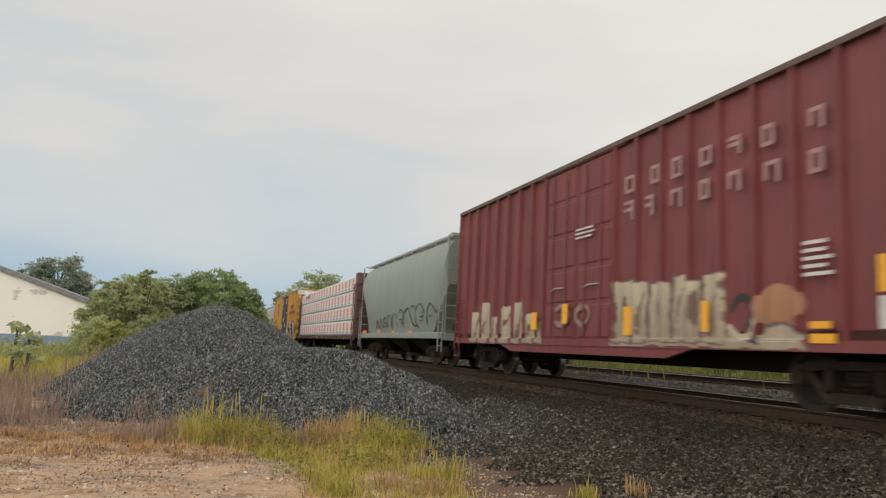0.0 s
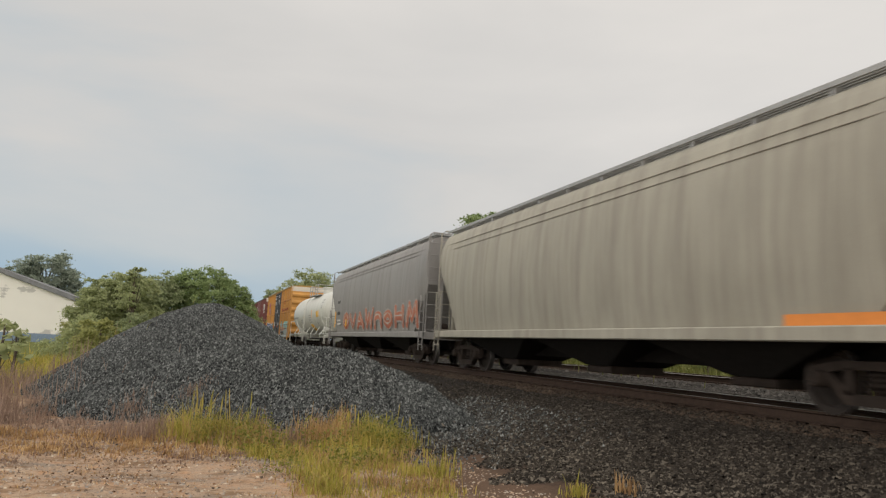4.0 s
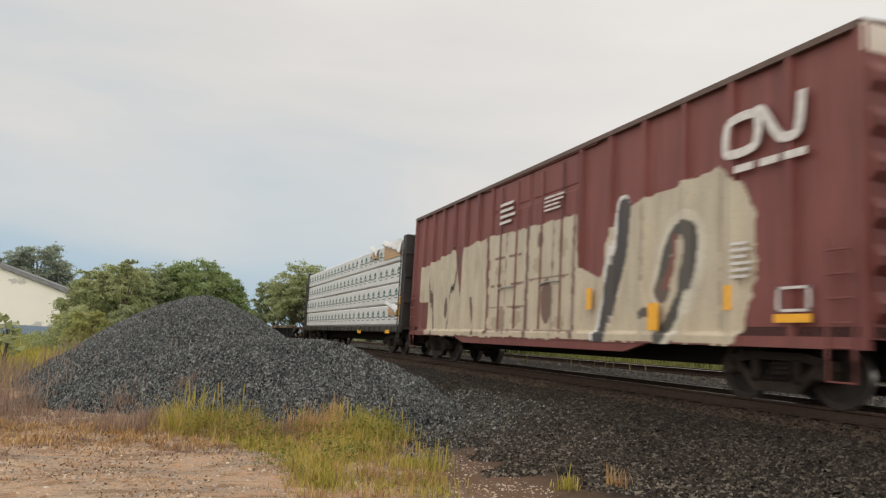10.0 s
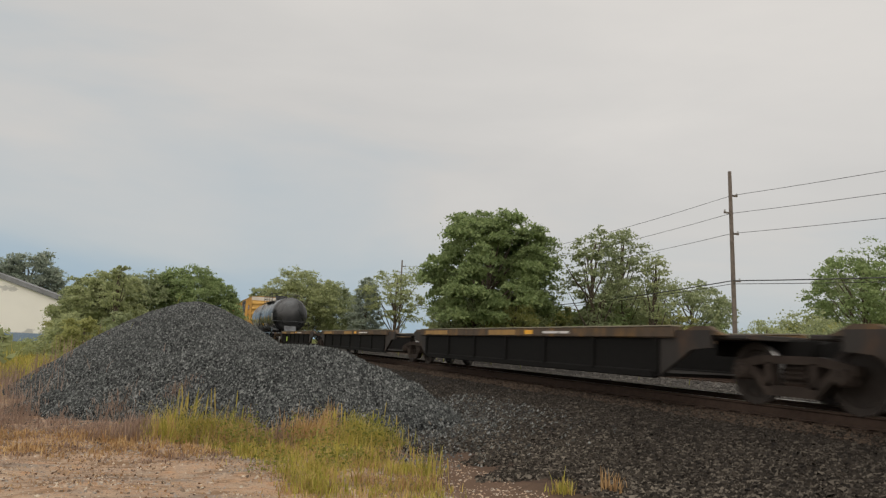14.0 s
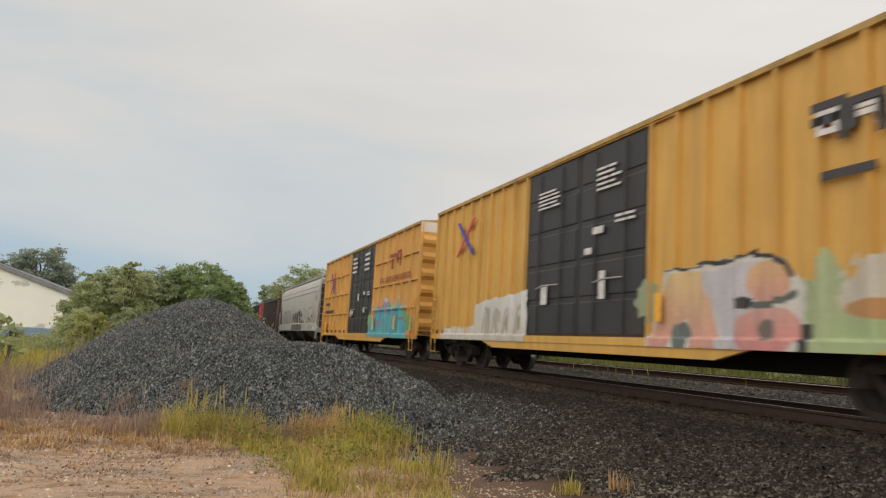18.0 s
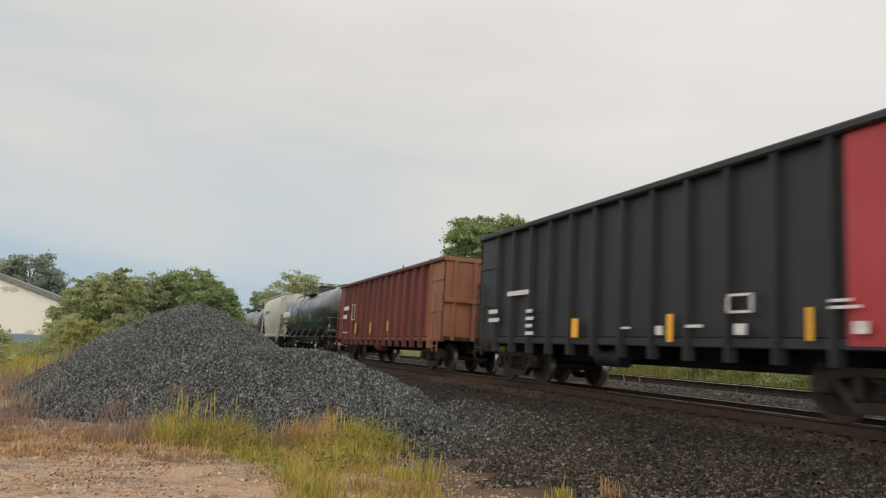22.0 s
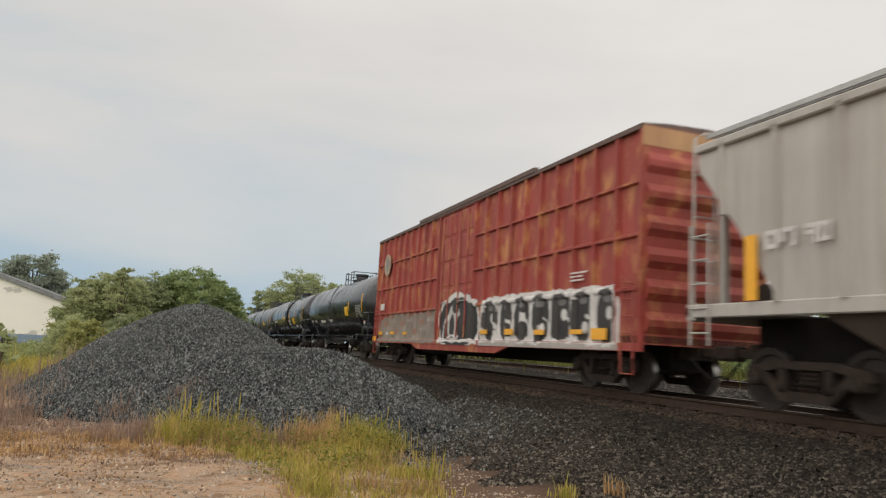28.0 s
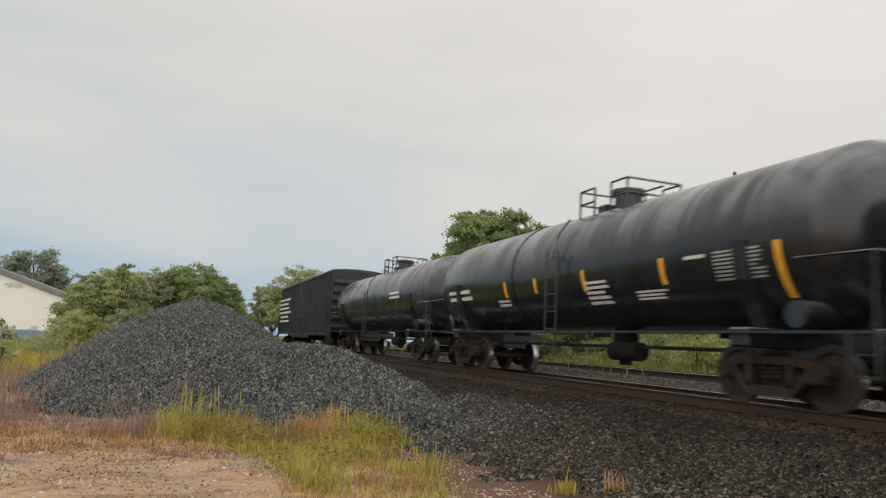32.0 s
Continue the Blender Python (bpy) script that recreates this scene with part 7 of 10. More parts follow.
side_marks("y4", "reflector", "amber", (-3.26, -3.05, 1.14, 1.63), (-6.47, -6.31, 1.13, 1.59), (2.72, 2.99, 1.2, 1.58))
side_marks("y4", "reflector", "amber", (5.89, 6.1, 1.08, 1.56), (7.64, 8.18, 0.82, 1.02))
side_marks("hop5", "reflector", "amberred", (-8.23, -6.05, 1.12, 1.36))
side_marks("furx", "lines1", "bar_dark", (6.17, 7.03, 2.71, 3.04))
side_marks("furx", "lines1", "bar_dark", (6, 7.05, 2.07, 2.44))
side_marks("furx", "lines2", "bar_white", (6.06, 7.05, 1.55, 1.95))
side_marks("furx", "reflector", "amber", (4.59, 4.78, 1.49, 1.97), (7.56, 7.76, 1.48, 2.38))
tank_marks("t7", "placard", "ambersq", (-4.27, -3.59, 2.23, 2.62), (-1.43, -0.44, 1.36, 1.78))
tank_marks("t7", "reflector", "amber", (-1.82, -1.68, 2.24, 2.75), (-4.59, -4.48, 2.25, 2.69), (1.66, 1.76, 2.26, 2.62))
tank_marks("t7", "lines1", "palegrey", (4.38, 6.71, 2.19, 2.45))
tank_marks("t7", "lines4", "palegrey", (-1.49, -0.56, 1.85, 2.46))
tank_marks("t7", "lines3", "palegrey", (-4.26, -3.42, 1.67, 1.92))
tank_marks("t7", "lines2", "palegrey", (-5.89, -5.18, 3.07, 3.38))
tank_marks("t7", "lines2", "palegrey", (-5.78, -5.3, 2.73, 2.96))
tank_marks("t7", "lines3", "palegrey", (-6.04, -5.24, 1.97, 2.22))
tank_marks("t7", "lines3", "palegrey", (2.06, 3.34, 1.81, 2.16))
side_marks("y8", "lines3", "bar_white", (0.67, 1.81, 4.4, 4.83))
side_marks("y8", "lines3", "bar_white", (0.64, 1.77, 3.87, 4.25))
side_marks("y8", "lines3", "bar_white", (-1.85, -0.8, 4.49, 4.82))
side_marks("y8", "lines4", "bar_white", (-1.89, -0.82, 3.88, 4.34))
side_marks("y8", "lines2", "bar_white", (-2.14, -1.49, 2.71, 2.9))
side_marks("y8", "placard", "bar_white", (-0.59, -0.29, 3.08, 3.39), (0.64, 0.95, 3.07, 3.19), (1.11, 1.53, 1.87, 2.27), (-1.26, -1.06, 1.87, 2.1))
side_marks("y8", "placard", "redcross", (1.37, 1.73, 1.72, 1.91), (-1.03, -0.73, 1.71, 1.9))
side_marks("y8", "lines3", "bar_white", (-2.41, -1.91, 1.93, 2.14))
side_marks("y8", "block", "redmark", (-5.82, -5.18, 3.94, 4.09), (-5.64, -5.39, 3.67, 3.94))
side_marks("cn9", "lines4", "bar_white", (0.76, 1.66, 3.81, 4.5))
side_marks("cn9", "lines4", "bar_white", (-1.84, -0.94, 3.83, 4.23))
side_marks("cn9", "lines2", "bar_white", (1.26, 2.12, 2.6, 2.76))
side_marks("cn9", "lines2", "bar_white", (-2.38, -1.56, 2.58, 2.78))
side_marks("cn9", "placard", "bar_white", (-1.58, -1.05, 2.03, 2.43), (0.97, 1.43, 2.19, 2.39))
side_marks("cn9", "reflector", "amber", (-3.58, -3.4, 1.14, 1.57), (-6.26, -6.11, 1.15, 1.64), (2.91, 3.13, 1.04, 1.51), (-0.6, -0.47, 1.47, 1.94))
side_marks("cn10", "lines4", "bar_white", (0.72, 1.67, 3.82, 4.49))
side_marks("cn10", "lines4", "bar_white", (-1.75, -0.97, 3.8, 4.23))
side_marks("cn10", "lines2", "bar_white", (-0.94, -0.38, 2.57, 2.72))
side_marks("cn10", "lines2", "bar_white", (-2.4, -1.64, 2.5, 2.65))
side_marks("cn10", "placard", "bar_white", (-1.45, -0.97, 1.76, 2.32))
side_marks("cn10", "reflector", "amber", (-7.69, -7.43, 1.13, 1.32), (2.42, 2.85, 1.24, 1.77))
side_marks("cn10", "lines4", "bar_white", (-7.23, -7.06, 2.13, 2.48))
side_marks("cn10", "lines4", "bar_white", (-7.62, -7.45, 2.14, 2.46))
side_marks("cn11", "lines4", "bar_white", (0.75, 1.71, 3.82, 4.48))
side_marks("cn11", "lines4", "bar_white", (-1.76, -0.83, 3.82, 4.22))
side_marks("cn11", "reflector", "amber", (-7.04, -6.89, 1.35, 1.74), (-5.25, -4.95, 1.03, 1.52), (-3.03, -2.85, 1.45, 1.9), (-8.54, -7.89, 1.15, 1.27))
side_marks("cn11", "frame", "bar_white", (-8.52, -7.94, 1.3, 1.66))
side_marks("cn11", "lines6", "bar_white", (-7.51, -7.01, 1.81, 2.43))
side_marks("cb12", "reflector", "amber", (-5.03, -4.39, 0.78, 0.96), (-9.85, -9.22, 0.82, 0.96), (-11.14, -11.02, 1.42, 2.29))
tank_marks("t15", "lines1", "bar_white", (5.29, 7.66, 1.87, 2.1))
tank_marks("t15", "lines1", "bar_white", (5.71, 7.13, 1.67, 1.75))
tank_marks("t15", "lines2", "bar_white", (-3.37, -1.57, 1.7, 1.98))
tank_marks("t15", "reflector", "amber", (-3.24, -3.1, 2.2, 2.64), (-5.94, -5.81, 2.2, 2.65), (-0.22, -0.09, 2.26, 2.68), (2.5, 2.62, 2.24, 2.62), (5.26, 5.38, 2.22, 2.64))
tank_marks("t15", "placard", "ambersq", (-1.12, -0.35, 1.75, 1.98))
tank_marks("t15", "lines1", "bar_white", (-5.81, -5.08, 1.5, 1.57))
tank_marks("t15", "lines8", "galv", (-8.83, -7.59, 2.19, 2.77))
tank_marks("t15", "placard", "redcross", (-7.02, -6.68, 1.51, 1.77))
side_marks("y16", "lines5", "bar_white", (0.77, 1.83, 4.01, 4.48))
side_marks("y16", "lines5", "bar_white", (-1.71, -0.79, 4.02, 4.57))
side_marks("y16", "placard", "bar_white", (-1.07, -0.68, 3.13, 3.28), (1.27, 1.55, 1.71, 2.18), (-1.18, -0.97, 1.75, 2.33), (-0.64, -0.37, 2.72, 2.86))
side_marks("y16", "lines2", "bar_white", (-2.3, -1.51, 3.25, 3.47))
side_marks("y16", "block", "bar_dark", (-6.87, -6.29, 3.66, 4.26), (-7.43, -6.88, 3.63, 4.19))
side_marks("y16", "block", "bar_white", (-6.74, -6.38, 3.78, 4.14), (-7.37, -6.98, 3.74, 4.08))
side_marks("y16", "lines1", "bar_dark", (-7.41, -6.44, 3.07, 3.34))
side_marks("y16", "reflector", "amber", (-3.03, -2.84, 1.27, 1.78))
side_marks("y17", "lines4", "bar_white", (0.69, 1.72, 3.91, 4.81))
side_marks("y17", "lines4", "bar_white", (-1.86, -0.82, 3.86, 4.83))
side_marks("y17", "lines2", "bar_white", (-2.21, -1.61, 2.69, 2.91))
side_marks("y17", "placard", "bar_white", (0.02, 0.22, 2.52, 2.87), (-1.21, -0.89, 2.78, 2.92), (-1.32, -1.07, 1.92, 2.17), (1.38, 1.71, 1.76, 2.13))
side_marks("y17", "block", "redmark", (-6.3, -5.25, 4.03, 4.27), (-5.86, -5.56, 3.64, 4.05), (-6.92, -6.41, 3.69, 4.35))
side_marks("y17", "lines1", "bar_dark", (6.93, 8.34, 2.45, 2.73))
side_marks("y17", "lines1", "bar_dark", (5.89, 8.31, 1.98, 2.3))
side_marks("y17", "placard", "redcross", (1.32, 1.53, 1.74, 1.89))
side_marks("y17", "placard", "bar_white", (1.08, 1.25, 1.83, 2.06))
side_marks("y17", "reflector", "amber", (7.79, 8.29, 0.88, 1.56), (2.46, 2.61, 1.12, 1.61), (5.78, 5.99, 1.09, 1.55))
side_marks("y17", "reflector", "amber", (-3.15, -2.96, 1.12, 1.67), (-6.54, -6.38, 1.13, 1.68))
side_marks("y17", "reflector", "amberred", (-8.6, -8.19, 0.9, 1.08))
side_marks("hop18", "reflector", "amberred", (-8.40, -8.31, 1.58, 2.52))
side_marks("hop18", "reflector", "amber", (-4.29, -4.11, 1.59, 2.06), (-1.22, -1.06, 1.62, 2.08))
side_marks("hop18", "placard", "bar_white", (-8.10, -7.89, 1.1, 1.31))
side_marks("hop18", "lines2", "greyprint", (7.06, 8.61, 1.95, 2.15))
side_marks("gon19", "frame", "bar_white", (-4.46, -3.91, 1.43, 1.74))
side_marks("gon19", "reflector", "amber", (-6.17, -6.05, 1.05, 2.66), (-3.53, -3.38, 1.12, 1.61), (-0.62, -0.46, 1.05, 1.53), (2.25, 2.43, 1.06, 1.56), (6.72, 6.99, 1.09, 1.96))
side_marks("gon19", "lines3", "bar_white", (4.08, 4.73, 1.34, 2.39))
side_marks("gon19", "lines3", "bar_white", (3.19, 3.71, 1.42, 2.38))
side_marks("gon19", "placard", "bar_white", (-4.2, -4.08, 2.61, 2.67))
side_marks("gon20", "lines1", "bar_white", (3.46, 4.92, 2.07, 2.32))
side_marks("gon20", "lines2", "bar_white", (5.29, 6.01, 1.43, 1.88))
side_marks("gon20", "lines4", "bar_white", (3.34, 3.83, 1.1, 1.81))
side_marks("gon20", "lines1", "bar_white", (-0.54, -0.14, 1.23, 1.32))
side_marks("gon20", "lines1", "bar_white", (-2.39, -1.96, 1.23, 1.34))
side_marks("gon20", "reflector", "amber", (1.44, 1.67, 1.09, 1.49), (-1.62, -1.48, 1.02, 1.5), (-4.48, -4.39, 1.06, 1.51))
side_marks("gon20", "placard", "bar_white", (-3.29, -3.06, 1.14, 1.31), (-1.35, -1.17, 1.14, 1.3), (-5.3, -5.09, 1.15, 1.31))
side_marks("gon20", "frame", "bar_white", (-3.43, -2.89, 1.47, 1.77))
side_marks("gon20", "lines2", "bar_white", (-5.26, -4.74, 1.45, 1.63))
side_marks("gon21", "lines2", "bar_white", (5.15, 6.33, 1.85, 2.68))
side_marks("gon21", "frame", "bar_white", (4.03, 4.61, 1.86, 2.63))
side_marks("gon21", "reflector", "amber", (3.51, 3.7, 1.23, 1.71), (0.89, 1.06, 1.23, 1.7), (-1.76, -1.61, 1.32, 1.71))
side_marks("gon21", "lines1", "bar_white", (5.15, 6.23, 1.23, 1.33))
tank_marks("t22", "block", "bar_white", (8.2, 8.81, 2.52, 2.96), (7.56, 8.14, 2.52, 2.95), (6.89, 7.5, 2.52, 2.93), (6.27, 6.84, 2.53, 2.93), (5.74, 6.22, 2.53, 2.93), (5.16, 5.69, 2.53, 2.93))
tank_marks("t22", "lines1", "bar_white", (6.65, 8.6, 2.11, 2.34))
tank_marks("t22", "lines1", "bar_white", (6.81, 8.53, 1.81, 2.02))
tank_marks("t22", "reflector", "amber", (3.31, 3.43, 2.08, 2.51), (0.25, 0.44, 2.06, 2.51), (-2.92, -2.78, 2.07, 2.53))
side_marks("hop23", "block", "bar_dark", (3.73, 4.19, 3.06, 3.4), (3.18, 3.65, 3.05, 3.38), (2.69, 3.12, 3.05, 3.37), (2.17, 2.63, 3.03, 3.35), (1.66, 2.09, 3.02, 3.35), (1.22, 1.59, 3.03, 3.39))
side_marks("hop23", "lines1", "greyprint", (3.43, 4.26, 2.45, 2.68))
side_marks("hop23", "lines1", "greyprint", (3, 4.19, 1.98, 2.19))
side_marks("hop23", "lines1", "greyprint", (2.32, 4.14, 1.57, 1.72))
side_marks("hop23", "placard", "ambersq", (-0.13, 0.53, 1.9, 2.26))
side_marks("hop23", "reflector", "amberred", (4.13, 5.02, 1.13, 1.28), (1.92, 2.36, 1.16, 1.27), (-0.12, 0.31, 1.17, 1.26), (3.2, 3.4, 1.17, 1.27))
tank_marks("t24", "lines1", "bar_white", (-5.1, -3.69, 2.63, 2.92))
tank_marks("t24", "lines1", "bar_white", (-5.65, -3.71, 2.24, 2.55))
tank_marks("t24", "placard", "orangeprint", (-5.69, -5.24, 2.65, 3.03))
tank_marks("t24", "reflector", "amber", (-5.87, -5.76, 2.36, 2.78), (-3.16, -3.03, 2.36, 2.76), (-0.59, -0.42, 2.35, 2.82), (2.22, 2.39, 2.38, 2.8))
tank_marks("t24", "lines3", "bar_white", (-0.42, 0.24, 1.54, 1.77))
tank_marks("t24", "lines4", "bar_white", (-2.1, -1.27, 1.56, 1.89))
tank_marks("t24", "lines1", "bar_white", (-3.52, -2.73, 1.78, 1.89))
tank_marks("t24", "lines1", "bar_white", (-4.86, -4.03, 1.8, 1.88))
tank_marks("t24", "frame", "greyprint", (-6.15, -5.62, 1.6, 1.86))
tank_marks("t24", "lines1", "bar_white", (5.16, 7.19, 2.12, 2.42))
tank_marks("t25", "lines2", "bar_white", (-5.22, -3.26, 2.32, 2.86))
side_marks("hop26", "reflector", "amber", (2.17, 2.38, 1.57, 2.03), (-0.15, 0.05, 1.57, 2.02), (-2.46, -2.29, 1.54, 2.01), (-4.83, -4.73, 1.55, 2.03), (6.9, 7.13, 1.6, 2.58))
side_marks("hop26", "block", "bar_white", (6.5, 6.73, 2.33, 2.6), (6.19, 6.45, 2.34, 2.61), (5.83, 6.01, 2.33, 2.61), (5.61, 5.79, 2.34, 2.61))
side_marks("hop26", "frame", "greyprint", (-4.68, -4.31, 1.72, 2.08))
side_marks("red27", "reflector", "amber", (-8.34, -7.78, 1, 1.23), (-7.43, -6.93, 1.11, 1.21), (-5.76, -5.28, 1.1, 1.22), (-4.15, -3.66, 1.1, 1.25), (-2.54, -2.08, 1.12, 1.24))
side_marks("red27", "lines3", "bar_white", (-7.59, -6.9, 2.23, 2.47))
side_marks("red27", "reflector", "amber", (8.97, 9.49, 0.86, 1.05), (8.04, 8.57, 1.1, 1.23), (6.37, 6.89, 1.12, 1.23), (4.74, 5.21, 1.11, 1.21))
side_marks("red27", "placard", "bar_white", (7.98, 8.51, 2.12, 2.38), (7.2, 7.48, 1.11, 1.22))
tank_marks("t28", "placard", "ambersq", (-3.77, -3.04, 2.08, 2.54))
tank_marks("t28", "reflector", "amber", (-4.03, -3.86, 2.34, 2.76), (-6.78, -6.57, 2.21, 3.05))
tank_marks("t28", "lines8", "galv", (-6.58, -5.4, 1.96, 2.54))
tank_marks("t28", "lines1", "bar_white", (4.85, 6.76, 1.82, 2.06))
tank_marks("t28", "lines1", "bar_white", (2.39, 3.73, 1.76, 2.04))
tank_marks("t28", "lines1", "bar_white", (0.36, 1.49, 1.78, 2.05))
tank_marks("t28", "lines1", "bar_white", (5.26, 6.51, 1.82, 2))
tank_marks("t28", "lines2", "bar_white", (5.43, 6.6, 1.5, 1.68))
for k in range(9):
    tank_arc(CAR["t29"][0], -0.86 + 0.1 * k, -0.76 + 0.1 * k, 1.2 + 0.25 * abs(k - 3.5) * (0.4 + 0.6 * (k % 2)), 3.84, M["under"], "spill_streak", "matt black spill below the manway", r=1.492, d=0.003)
tank_marks("t29", "placard", "ambersq", (-3.91, -3.06, 1.92, 2.37), (0.59, 1.39, 2.22, 2.55))
tank_marks("t29", "reflector", "amber", (-1.48, -1.34, 2.34, 2.8), (-4.16, -3.99, 2.37, 2.81), (-7.56, -7.34, 2.12, 3.05), (2.14, 2.3, 2.33, 2.84))
tank_marks("t29", "lines8", "galv", (-7.27, -6.18, 2.07, 2.6))
tank_marks("t29", "lines4", "bar_white", (-1.96, -1.1, 1.84, 2.28))
tank_marks("t29", "lines2", "bar_white", (-4.86, -3.86, 1.69, 1.87))
tank_marks("t29", "lines3", "bar_white", (-6.09, -5.57, 1.58, 1.86))
tank_marks("t29", "lines2", "bar_white", (5.32, 6.81, 2.11, 2.35))
tank_marks("t30", "placard", "ambersq", (-2.23, -1.39, 2.07, 2.33))
tank_marks("t30", "reflector", "amber", (-1.41, -1.23, 2.26, 2.68), (-4.83, -4.63, 2.26, 2.75), (-6.73, -6.54, 2.08, 2.93))
tank_marks("t30", "lines8", "galv", (-6.34, -5.15, 2.05, 2.5))
tank_marks("t30", "lines2", "greyprint", (-3.92, -2.54, 1.52, 1.75))
tank_marks("t31", "lines8", "galv", (-6.43, -5.29, 1.9, 2.4))
tank_marks("t31", "reflector", "amber", (-1.36, -1.22, 1.95, 2.41), (-4.08, -3.84, 1.94, 2.41), (-6.79, -6.47, 1.6, 2.43), (0.85, 0.99, 2.02, 2.38), (2.54, 2.68, 1.98, 2.39))
tank_marks("t31", "lines2", "bar_white", (4.56, 6.71, 1.97, 2.37))
tank_marks("t31", "lines5", "bar_white", (-2.18, -1.31, 1.65, 2.17))
tank_marks("t31", "lines3", "bar_white", (-3.96, -3.03, 1.69, 1.88))
tank_marks("t31", "lines1", "bar_white", (-5.14, -4.59, 2.29, 2.4))
tank_marks("t31", "lines2", "bar_white", (2.37, 3.21, 1.74, 1.95))
tank_marks("t32", "lines2", "bar_white", (-4.78, -3.03, 2.36, 2.71))
side_marks("blk33", "lines6", "bar_white", (4.22, 10.34, 1.69, 3.7))


def ribbon_emblem(key, y0, y1, z0, z1):
    """Two crossed ribbons, blue over red."""
    car, w = CAR[key][0], 0.2
    for k, (mat, up) in enumerate((("redcross", False), ("bluemark", True))):
        a, b = (z0, z1) if up else (z1, z0)
        part("emblem", Mesh().prism([(y0, a), (y0 + w, a), (y1, b), (y1 - w, b)], "x", XS - 0.006 - 0.004 * k, XS + 0.01), M[mat], car, "crossed red and blue ribbon emblem")


ribbon_emblem("y4", 5.05, 6.5, 3.1, 4.5)
ribbon_emblem("y8", 5.9, 7.2, 3.1, 4.35)
ribbon_emblem("y16", 5.9, 7.4, 3.4, 4.5)
ribbon_emblem("y17", 6.04, 7.3, 3.13, 4.35)


def ribbon(pts, w, closed=False):
    """A flat painted band along a line with rounded corners."""
    for k in range(2):
        pairs = list(zip(pts, pts[1:] + pts[:1])) if closed else list(zip(pts[:-1], pts[1:]))
        cut = []
        for a, b in pairs:
            n = math.hypot(b[0] - a[0], b[1] - a[1])
            f = min(0.25, 0.10 / max(n, 1e-6)) if k == 0 else 0.3
            cut += [(a[0] + (b[0] - a[0]) * f, a[1] + (b[1] - a[1]) * f), (b[0] + (a[0] - b[0]) * f, b[1] + (a[1] - b[1]) * f)]
        pts = cut if closed else [pts[0]] + cut[1:-1] + [pts[-1]]
    rings = []
    for i, p in enumerate(pts):
        a, b = (pts[i - 1], pts[(i + 1) % len(pts)]) if closed else (pts[max(0, i - 1)], pts[min(len(pts) - 1, i + 1)])
        d = Vector((b[0] - a[0], b[1] - a[1])).normalized() * w / 2
        rings.append([(XS - 0.008, p[0] - d.y, p[1] + d.x), (XS + 0.01, p[0] - d.y, p[1] + d.x), (XS + 0.01, p[0] + d.y, p[1] - d.x), (XS - 0.008, p[0] + d.y, p[1] - d.x)])
    return Mesh().loft(rings + rings[:1] if closed else rings, caps=not closed)


def line_emblem(key, shift=0.0):
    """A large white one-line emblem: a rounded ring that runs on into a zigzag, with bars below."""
    car, y = CAR[key][0], 0.75 - CAR[key][1] + shift
    part("emblem", ribbon([(y + 1.02, 3.82), (y + 1.72, 3.80), (y + 1.66, 4.38), (y + 0.98, 4.40)], 0.15, True), M["bar_white"], car, "white one-line emblem")
    part("emblem", ribbon([(y + 1.05, 4.40), (y + 0.92, 4.40), (y + 0.60, 3.84), (y + 0.24, 3.82), (y + 0.18, 4.46)], 0.15), M["bar_white"], car, "white one-line emblem")
    for a, b in ((1.1, 1.5), (0.62, 0.98), (0.12, 0.52)):
        part("lettering_bar", Mesh().box(XS - 0.004, XS + 0.01, y + a, y + b, 3.50, 3.62), M["bar_white"], car)


for key, shift in (("cn9", -0.3), ("cn10", -0.3), ("cn11", 0.0)):
    line_emblem(key, shift)


def words(car, text, y, z, size, mat, x=None):
    """Painted words on the near side, read from the left, each one a part."""
    for word in text.split():
        cu = bpy.data.curves.new("words", "FONT")
        cu.body, cu.size, cu.extrude = word, size, 0.003
        ob = new("lettering", cu)
        me = bpy.data.meshes.new_from_object(ob.evaluated_get(bpy.context.evaluated_depsgraph_get()))
        bpy.data.objects.remove(ob)
        bpy.data.curves.remove(cu)
        me.materials.clear()
        me.materials.append(mat)
        wide = max(v.co.x for v in me.vertices)
        me.transform(Matrix(((0, 0, -1, (x or XS) - 0.004), (-1, 0, 0, y), (0, 1, 0, z), (0, 0, 0, 1))))
        part("lettering", me, None, car)
        y -= wide + 0.32 * size


for key in ("y4", "y8", "y17"):
    words(CAR[key][0], "RAILCAR POOLING EXPERTS", -3.9, 3.12, 0.34, M["redmark"])
part("round_emblem", Mesh().disc((XS, 7.87, 3.98), (-1, 0, 0), [(-0.01, 0.46), (0.008, 0.46)], 24), M["fadedcream"], CAR["red27"][0], "faded round pale emblem")
part("emblem_mark", Mesh().prism([(7.98, 3.68), (8.06, 3.9), (7.95, 4.3), (7.78, 4.3), (7.68, 3.95), (7.8, 3.68)], "x", XS - 0.014, XS - 0.006), M["greyprint"], CAR["red27"][0])
WELL, WT = CAR["well"][0], CAR["well"][2]
for y in (WT[1] - 2.2, WT[2] - 2.2, WT[3] - 2.2, WT[4] - 2.2):
    part("locking_cone_bar", Mesh().box(-1.1, 0.9, y - 0.14, y + 0.14, 1.06, 1.2, 0.02), M["orange"], WELL, "red-orange locking bar")
plate(WELL, "placard", -HALF + 0.02, WT[5] - 5.2, WT[5] - 4.7, 0.45, 0.78, M["lime"], "lime yellow placard")
